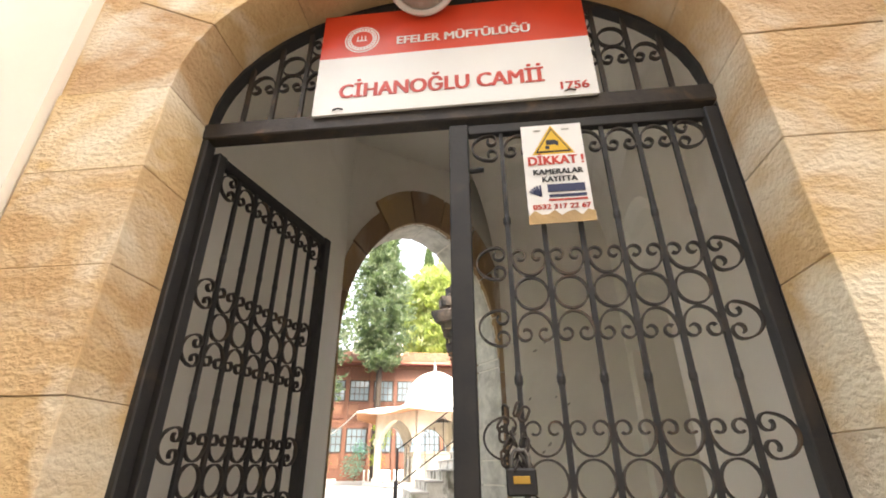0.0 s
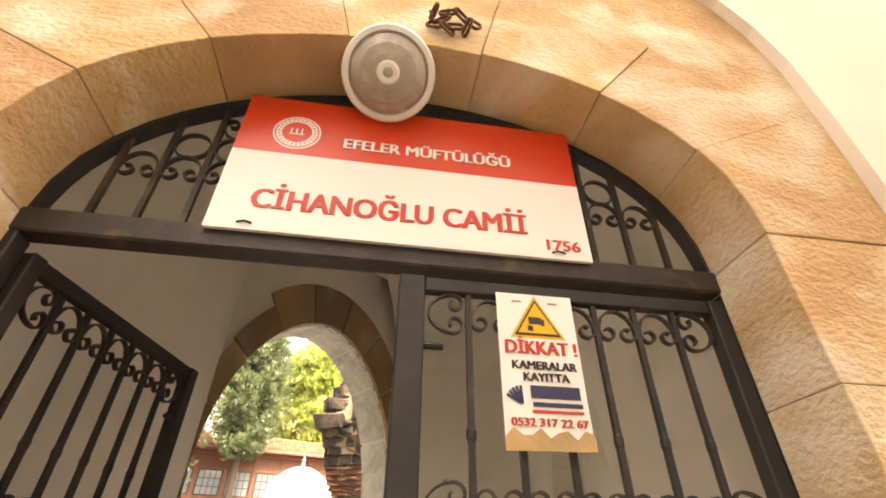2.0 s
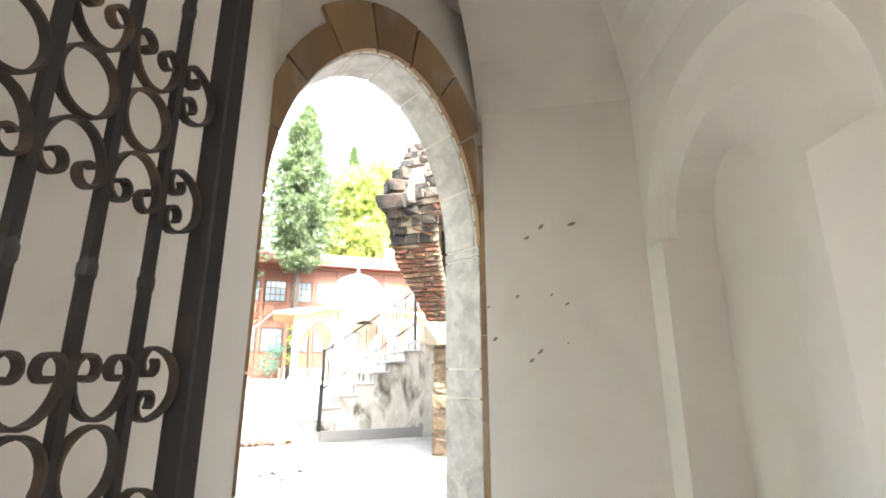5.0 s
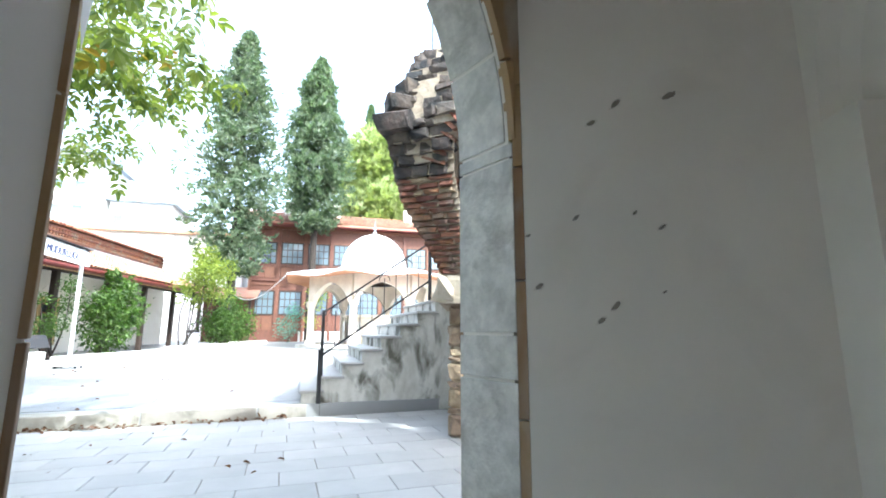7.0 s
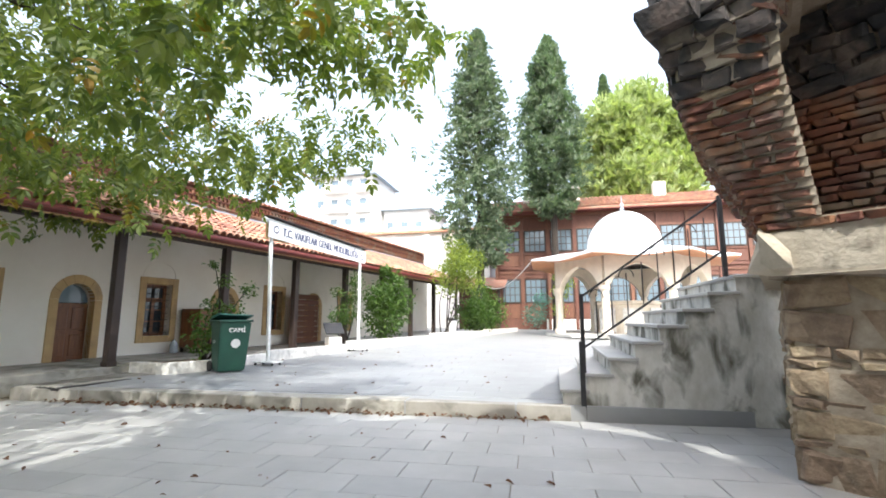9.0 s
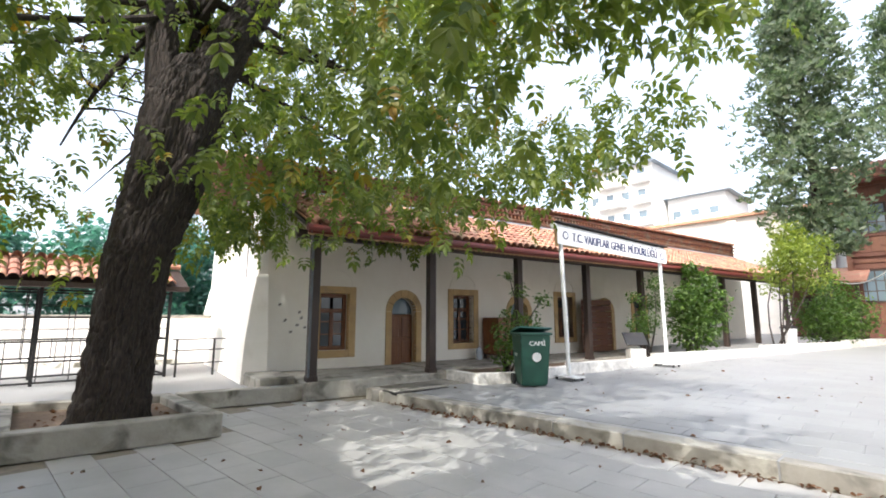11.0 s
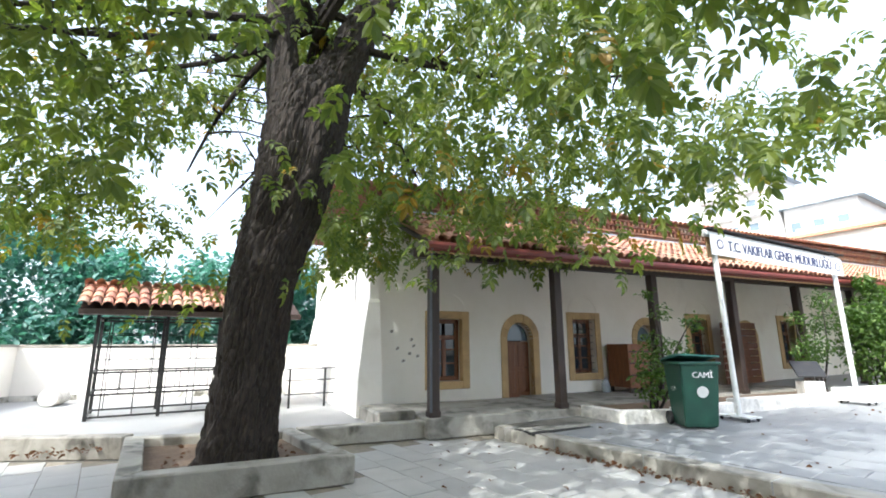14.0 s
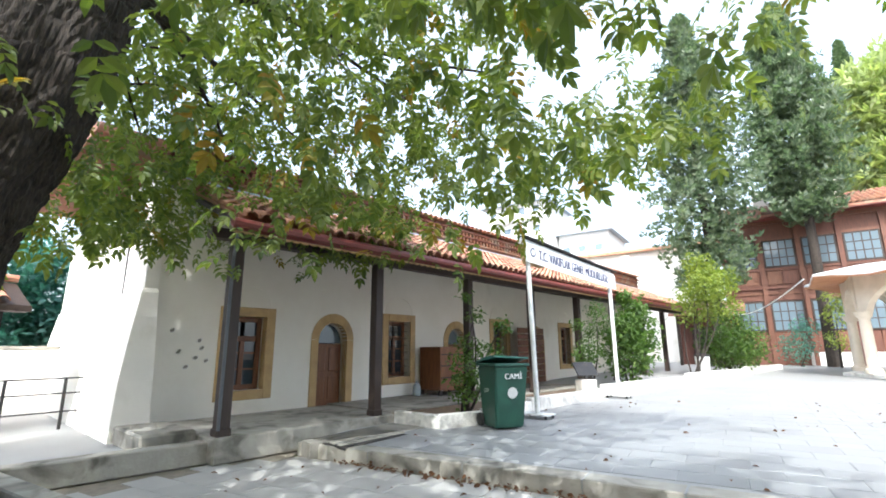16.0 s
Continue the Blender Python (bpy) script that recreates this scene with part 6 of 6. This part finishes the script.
FRONT = Vector((0.86, -0.51)).normalized()     # along the pier's front, away from the corner
BACK = Vector((0.22, 0.975)).normalized()      # along its yard side
core = bmesh.new()
z = 0.0
while z < 4.45:
    if z < 1.55:
        if rr.random() < 0.45:
            h, set_, lengths, gap = rr.uniform(0.17, 0.27), STONES, (0.22, 0.55), 0.035
        else:
            h, set_, lengths, gap = rr.uniform(0.04, 0.075), STONES, (0.10, 0.26), 0.028
        h = min(h, 1.56 - z)
    elif z < 1.90:
        h, set_, lengths, gap = 0.33, None, (0.9, 1.3), 0.012
    elif z < 2.95:
        h, set_, lengths, gap = rr.uniform(0.04, 0.055), BRICKS, (0.11, 0.28), 0.018
    else:
        h, set_, lengths, gap = rr.uniform(0.06, 0.15), DARK_STONES, (0.10, 0.30), 0.018
    c = pier_corner(z + h / 2)
    a = c + (FRONT + BACK) * 0.03
    hollow = 1.92 < z < 3.62      # the lost vault leaves a deep niche in the front
    lean = Vector((0.66, 8.15)) - c
    edge = 0.34 + lean.dot(FRONT) + (0.9 - math.sqrt(max(0.0, 0.81 - (z - 2.9) ** 2)) if z > 2.9 else 0.0)
    recess = 0.26 + lean.dot(Vector((0.51, 0.86))) / BACK.dot(Vector((0.51, 0.86)))
    if hollow:
        slab(core, [tuple(a), tuple(a + FRONT * edge), tuple(a + FRONT * edge + BACK * 1.6), tuple(a + BACK * 1.6)], z, z + h + gap)
        slab(core, [tuple(a + BACK * (recess + 0.08)), tuple(a + BACK * (recess + 0.08) + FRONT * 3.2), tuple(a + FRONT * 3.2 + BACK * 2.2), tuple(a + BACK * 2.0)], z, z + h + gap)
    else:
        slab(core, [tuple(a), tuple(a + FRONT * 3.2), tuple(a + FRONT * 3.2 + BACK * 2.2), tuple(a + BACK * 2.0)], z, z + h + gap)
    for along, inward, reach in ((FRONT, BACK, 2.3), (BACK, FRONT, 1.7)):
        d = 0.0
        while d < reach:
            w = rr.uniform(*lengths)
            deep = 0.22
            set_here = set_
            if set_ is BRICKS and rr.random() < 0.05:
                set_here = STONES
            set_back = 0.0
            if along is FRONT and hollow:
                if d >= edge - 0.03:
                    set_back = recess
                    if set_ is BRICKS and rr.random() < 0.06:
                        set_here = STONES
                else:
                    w = min(w, edge + 0.02 - d)
            mid = c + along * (d + w / 2) + inward * (deep / 2 + set_back + rr.uniform(-0.014, 0.022) * (3.0 if z > 2.95 else 1.6 if z < 1.5 else 1.0))
            tilt = 7.0 if z > 2.95 else 5.0 if z < 1.5 else 1.5
            ang = math.degrees(math.atan2(along.y, along.x))
            if set_here is None:
                me = STONES[int(d * 3) % 8].copy()
                me.materials[0] = SPRINGER
                name = "marble_springer"
            else:
                me, name = rr.choice(set_here), "brick" if set_here is BRICKS else "stone"
            ob = new(name, me)
            ob.parent = ruin
            ob.matrix_basis = pose(mid.x, mid.y, z + h / 2, rr.uniform(-tilt, tilt), rr.uniform(-tilt, tilt), ang + rr.uniform(-tilt, tilt)) @ Matrix.Diagonal((w * 1.02, deep, h * (1.08 if set_here is not BRICKS else 1.05), 1))
            d += w + gap
    z += h + gap
part("mortar_core", core, MORTAR, ruin)
# marble block jutting from the broken head, and the springing of the lost arch
for x, y, zz, sx, sy, sz, turn in ((0.10, 7.66, 3.50, 0.42, 0.42, 0.20, -25), (0.10, 7.72, 3.78, 0.3, 0.35, 0.16, 10), (0.25, 7.80, 4.0, 0.34, 0.3, 0.18, 30)):
    me = STONES[3].copy()
    me.materials[0] = LICHEN_SHADE_STONE
    ob = new("marble_block", me)
    ob.parent = ruin
    ob.matrix_basis = pose(x, y, zz, 3, -4, turn) @ Matrix.Diagonal((sx, sy, sz, 1))
for row in range(2):
    for k in range(16):
        a = math.pi * (0.88 - 0.50 * k / 15)
        base = pier_corner(2.75 + 0.95 * math.sin(a)) + FRONT * (1.42 + 0.99 * math.cos(a)) + BACK * (0.09 + 0.17 * row)
        ob = new("brick", rr.choice(BRICKS))
        ob.parent = ruin
        ob.matrix_basis = pose(base.x, base.y, 2.75 + 0.99 * math.sin(a), 0, 0, math.degrees(math.atan2(FRONT.y, FRONT.x))) @ pose(0, 0, 0, 0, -math.degrees(a), 0) @ Matrix.Diagonal((0.30, 0.15, 0.055, 1))
top_rail = thing("ruin_top_railing", pose(0.75, 8.15, 4.30), "dark iron railing on top of the ruin", "railing")
for k in range(7):
    part("baluster", tube(bmesh.new(), [(0.11 * k - 0.2, 0.1, 0), (0.11 * k - 0.2, 0.1, 1.1)], 0.012, 5), IRON, top_rail)
part("rail", tube(bmesh.new(), [(-0.22, 0.1, 1.1), (1.6, 0.1, 1.1)], 0.016, 5), IRON, top_rail)

# ---- fountain ----
FC = (11.28, 17.60)
fountain = thing("ablution_fountain", YARD @ pose(FC[0], FC[1], 0.48) @ Matrix.Diagonal((0.89, 0.89, 0.89, 1)), "white domed eight-sided ablution fountain with pointed arches", "fountain")
part("floor_step", lathe(bmesh.new(), [(4.05, 0.0), (4.05, 0.14), (3.9, 0.15)], 8), MARBLE, fountain)
part("basin", lathe(bmesh.new(), [(1.5, 0.14), (1.5, 1.5), (1.62, 1.55), (1.62, 1.68), (1.3, 1.7)], 16), CREAM_STONE, fountain)
R8, SIDE8 = 3.6, 2 * 3.6 * math.sin(math.pi / 8)
shaft = as_mesh("shaft", lathe(bmesh.new(), [(0.26, 0.15), (0.26, 0.32), (0.18, 0.36), (0.165, 2.05), (0.24, 2.15), (0.28, 2.3)], 14), CREAM_STONE)
panel_bm = arch_wall(bmesh.new(), -SIDE8 / 2, SIDE8 / 2, 2.3, 3.62, [(-SIDE8 / 2 + 0.24, SIDE8 / 2 - 0.24, 2.3, 2.3, 0.95, 1.55)], -0.16, 0.16)
panel = as_mesh("arch_panel", panel_bm, CREAM_STONE)
for k in range(8):
    a = 2 * math.pi * (k + 0.5) / 8
    put("column", shaft, fountain, pose(R8 * math.cos(a), R8 * math.sin(a), 0))
    b = 2 * math.pi * k / 8
    put("arch_panel", panel, fountain, pose(R8 * math.cos(math.pi / 8) * math.cos(b), R8 * math.cos(math.pi / 8) * math.sin(b), 0, 0, 0, 90 + math.degrees(b)))
    p = 2 * math.pi * (k + 0.5) / 8
    put("inner_panel", as_mesh("inner_panel", boxes((-0.45, 0.45, -0.03, 0.03, 0.2, 1.35)), MARBLE), fountain, pose(1.56 * math.cos(b), 1.56 * math.sin(b), 0, 0, 0, 90 + math.degrees(b)))
eave_bm = bmesh.new()
rings = []
for r, zz in ((3.5, 3.62), (4.93, 3.48), (4.98, 3.54), (4.98, 3.62), (3.5, 3.98), (1.9, 4.15)):
    ring = []
    for j in range(48):
        a = 2 * math.pi * j / 48 + math.pi / 8
        oct_r = r * math.cos(math.pi / 8) / math.cos(((a - math.pi / 8) % (math.pi / 4)) - math.pi / 8)
        dip = 0.07 * math.cos(8 * (a - math.pi / 8)) * (r - 3) / 1.5 if r > 3 else 0
        ring.append(eave_bm.verts.new((oct_r * math.cos(a), oct_r * math.sin(a), zz + dip)))
    rings.append(ring)
for a, b in zip(rings, rings[1:]):
    for j in range(48):
        eave_bm.faces.new((a[j], a[(j + 1) % 48], b[(j + 1) % 48], b[j]))
eave_ob = part("eave", eave_bm, DOME_WHITE, fountain, "wide white eave with a wooden underside")
eave_ob.data.materials.append(material("tan_soffit_boards", (0.55, 0.28, 0.14), (0.45, 0.20, 0.10), 3, 0.7, bump=0.1))
for poly in eave_ob.data.polygons:
    if poly.index < 96:
        poly.material_index = 1
part("drum", lathe(bmesh.new(), [(2.0, 4.05), (2.0, 4.3), (1.85, 4.36)], 32), DOME_WHITE, fountain)
part("dome", lathe(bmesh.new(), [(1.82 * math.cos(a), 4.34 + 1.95 * math.sin(a)) for a in (math.pi / 2 * k / 12 for k in range(12))] + [(0.06, 6.29)], 40), DOME_WHITE, fountain)
part("finial", lathe(bmesh.new(), [(0.05, 6.27), (0.13, 6.4), (0.05, 6.52), (0.11, 6.64), (0.03, 6.78), (0.02, 7.15)], 12), LEAD, fountain)
cord = thing("sagging_cable", YARD, "pale cable slung from the fountain to the house", "cable")
part("cable", tube(bmesh.new(), [(FC[0] - 4.2 - 0.2 * k, FC[1] + 0.45 * k, 3.85 - 0.9 * math.sin(math.pi * k / 20)) for k in range(21)], 0.022, 5), WHITE_PAINT, cord)

# ---- timber house ----
house = thing("timber_house", YARD @ pose(0, 27.0, 0.5), "two-storey red-brown timber house with rows of paned windows", "house")
H0, PITCH = 4.40, 1.72
part("wall", boxes((H0, 30.2, 0.0, 6.0, 0.0, 8.0)), WOOD_RED, house)
part("plinth", boxes((H0 + 3.2, 30.2, -0.06, 0.0, 0.0, 0.7)), WHITE_PAINT, house, "white plastered foot of the wall")
for z0, z1, out_by in ((3.40, 3.55, 0.08), (3.72, 3.80, 0.06), (4.02, 4.16, 0.10), (5.02, 5.12, 0.08), (6.66, 6.8, 0.08), (7.55, 7.75, 0.14)):
    part("string_board", boxes((H0 - 0.08, 30.2, -out_by, 0.0, z0, z1)), WOOD_RED, house)
for k in range(16):
    u = H0 + PITCH * k
    part("corner_post", boxes((u - 0.10, u + 0.10, -0.13, 0.0, 0.0, 7.7)), WOOD_RED, house)
    if k == 15:
        break
    for z0, z1, cols, nrow in ((5.22, 6.6, 4, 3), (1.82, 3.3, 4, 3)):
        x0, x1 = u + 0.20, u + PITCH - 0.20
        w = part("window", boxes((x0 - 0.06, x1 + 0.06, -0.05, 0.0, z0 - 0.06, z1 + 0.06)), WOOD_DARK, house)
        for i in range(cols):
            for j in range(nrow):
                pw, ph = (x1 - x0) / cols, (z1 - z0) / nrow
                part("pane", boxes((x0 + i * pw + 0.025, x0 + (i + 1) * pw - 0.025, -0.065, -0.05, z0 + j * ph + 0.025, z0 + (j + 1) * ph - 0.025)), PANE_GLASS, w)
    for j in range(2):
        for z0, z1 in ((4.24, 4.96), (0.78, 1.7)):
            part("panel", boxes((u + 0.20 + 0.68 * j, u + 0.82 + 0.68 * j, -0.04, 0.0, z0, z1), bevel=0.01), WOOD_RED, house)
roof_ob = part("roof", prism(bmesh.new(), [(-0.9, 7.80), (-0.9, 7.90), (3.0, 9.5), (6.9, 7.90), (6.9, 7.80)], -31.0, -(H0 - 0.8)), TILE, house, "clay tile roof with wide eaves")
roof_ob.matrix_basis = pose(0, 0, 0, 0, 0, 90)
part("eave_soffit", boxes((H0 - 0.8, 31.0, -0.88, 0.0, 7.74, 7.80)), EAVE_PAINT, house, "maroon eave soffit")
for u in (6.2, 9.4, 15.0):
    part("chimney", boxes((u, u + 0.75, 1.6, 2.3, 8.4, 10.0)), PLASTER, house)
joined("roof_tiles", [pose(H0 - 0.7 + 0.24 * k, -0.78 + 0.37 * j, 7.98 + 0.153 * j, 0, 22, 270) for k in range(111) for j in range(9)], tile_verts, tile_faces, TILE, house)
kiosk = thing("timber_porch", YARD @ pose(2.2, 25.2, 0.5), "low timber porch with a tiled lean-to roof", "porch")
part("porch_wall", boxes((-0.4, 2.6, 1.6, 1.7, 0, 2.9)), WOOD_RED, kiosk)
for u in (-0.3, 2.5):
    part("porch_post", boxes((u - 0.08, u + 0.08, -0.08, 0.08, 0, 2.7)), WOOD_DARK, kiosk)
part("porch_roof", prism(bmesh.new(), [(-0.4, 2.65), (-0.4, 2.75), (2.5, 3.6), (2.5, 3.5)], -2.9, 0.7), TILE, kiosk).matrix_basis = pose(0, 0, 0, 0, 0, 90)
part("porch_door", boxes((0.2, 1.1, 1.52, 1.6, 0, 2.1)), WOOD_DARK, kiosk)
white_house = thing("white_house", YARD @ pose(-5.0, 31.0, 0.5), "white rendered house with a tile edge", "house")
part("wall", boxes((-6, 8.4, 0, 6, 0, 7.6)), PLASTER, white_house)
part("roof_edge", boxes((-6.3, 8.7, -0.35, 6.3, 7.6, 7.8)), TILE, white_house)
part("buttress", boxes((3.1, 3.6, -0.3, 0.0, 4.5, 7.4)), PLASTER, white_house)
part("window", boxes((1.0, 1.8, -0.03, 0.02, 5.0, 6.4)), DARK_GLASS, white_house)

# ---- apartment blocks beyond ----
for (u0, u1, v, h, label) in ((-27.0, -17.5, 58.0, 22.6, "white apartment block with balconies and attic roof"), (-17.2, -10.0, 62.0, 17.8, "lower white apartment block with balconies")):
    block = thing("apartment_building", YARD @ pose(u0, v, 0), label, "building", "apartment buildings")
    w = u1 - u0
    part("wall", boxes((0, w, 0, 10, 0, h)), APARTMENT, block)
    part("roof", prism(bmesh.new(), [(-0.8, h), (w + 0.8, h), (w * 0.75, h + 1.6), (w * 0.3, h + 1.6)], -0.9, 10.5), LEAD, block, "dark sheet roof")
    z = 2.0
    while z < h - 2:
        for k in range(int(w / 2.3)):
            x = 0.5 + 2.3 * k
            wi = part("window", boxes((x, x + 1.2, -0.04, 0.05, z + 0.8, z + 2.1)), APARTMENT, block)
            part("pane", boxes((x + 0.08, x + 1.12, -0.06, -0.045, z + 0.88, z + 2.02)), PANE_GLASS, wi)
        part("balcony", boxes((w * 0.2, w * 0.62, -1.3, 0.0, z - 0.1, z + 0.9)), APARTMENT, block)
        part("balcony", boxes((w * 0.72, w * 0.98, -1.1, 0.0, z - 0.1, z + 0.9)), APARTMENT, block)
        z += 3.0

# ---- fallen leaves ----
lr = np.random.default_rng(19)
pts = []
for k in range(330):
    u = lr.uniform(0.5, 8.0)
    pts.append(in_yard(u, 1.25 + 0.05 * u - abs(lr.normal(0, 0.07)) - 0.02, 0.012 + lr.uniform(0, 0.025)).translation[:])
for k in range(120):
    pts.append(in_yard(lr.uniform(-0.5, 8.0), lr.uniform(-4.2, 1.2), 0.010).translation[:])
for k in range(60):
    u, v = lr.uniform(0.5, 7.5), lr.uniform(1.8, 9.0)
    pts.append(in_yard(u, v, terrace_z(v) + 0.008).translation[:])
for k in range(60):
    pts.append(in_yard(-1.6 - lr.uniform(0, 0.5), -4.2 + lr.uniform(-0.8, 0.2), 0.17 + lr.uniform(0, 0.03)).translation[:])
for k in range(70):
    pts.append(in_yard(lr.uniform(-1.4, 0.4), lr.uniform(-3.5, -2.0), 0.20).translation[:])
litter = thing("fallen_leaves", pose(0, 0, 0), "dry brown leaves lying along the kerb", "leaves", kind="stuff")
leaves("leaf_litter", pts, leaf_shape(0.09, 0.05), DRY_LEAF, litter, 20, droop=0, scale=(0.4, 1.0))

# ---- paving slabs ----
pr = random.Random(33)
SLABS = []
for k in range(4):
    b = boxes((0, 0.60, 0, 0.38, -0.03, 0.0), bevel=0.004)
    me = bpy.data.meshes.new("slab")
    b.to_mesh(me)
    b.free()
    me.materials.append(SLAB)
    SLABS.append(me)
slab_v, slab_f = [v.co.copy() for v in SLABS[0].vertices], [tuple(p.vertices) for p in SLABS[0].polygons]
SLAB_FAR = material("grey_marble_slabs_far", (0.41, 0.395, 0.37), (0.33, 0.318, 0.295), 1.5, 0.55, bump=0.08, bump_scale=30, stain=(0.33, 0.31, 0.28), stain_scale=0.8, stain_cut=(0.55, 0.75), island=0.07)
TERRACE_FAR = material("terrace_marble_slabs", (0.28, 0.28, 0.277), (0.225, 0.224, 0.22), 1.0, 0.5, bump=0.06, bump_scale=20, stain=(0.27, 0.26, 0.24), stain_scale=0.9, stain_cut=(0.58, 0.8), island=0.06)
rest, count = [], 0
for j in range(36):
    v = 1.22 - 0.386 * (j + 1)
    for i in range(30):
        u = -4.4 + 0.607 * i + (0.3 if j % 2 else 0.0)
        m = pose(u, v + 0.05 * (u + 0.2) * 0.99, pr.uniform(-0.002, 0.001), 0, 0, math.degrees(math.atan(0.05)))
        blocked = (-2.3 < u < 0.72 and -4.15 < v < -1.65) or (v <= -4.15 and u < -1.9 + (v + 3.9) * 0.59) or (v >= -1.65 and u < -1.15 + 0.2 * (v + 1.7)) or (u < -0.3 and v > 0.5) or v < -7.0
        if blocked:
            continue
        if 1.0 < u < 9.0 and v > -6.0 and count < 290:
            ob = new("slab", SLABS[(i * 7 + j) % 4])
            ob.parent = pavement
            ob.matrix_basis = m
            count += 1
        else:
            rest.append(m)
joined("far_slabs", rest, slab_v, slab_f, SLAB_FAR, pavement)
ter = []
for j in range(26):
    for i in range(16):
        u, v = 0.9 + 0.607 * i + (0.3 if j % 2 else 0), 1.66 + 0.386 * j + 0.0
        v += 0.05 * (u + 0.2)
        if u < 8.0 or v > 4.9:
            if u > 1.0 + 0.16 * (v - 3.0) or v < 2.7:
                ter.append(pose(u, v, terrace_z(v) + 0.001, math.degrees(math.atan(0.02)), 0, math.degrees(math.atan(0.05))))
ter.sort(key=lambda m: m.translation.y)
TERRACE_SLAB = SLABS[0].copy()
TERRACE_SLAB.materials[0] = TERRACE
for m in ter[:290]:
    ob = new("slab", TERRACE_SLAB)
    ob.parent = terrace
    ob.matrix_basis = m
joined("far_terrace_slabs", ter[290:], slab_v, slab_f, TERRACE_FAR, terrace)
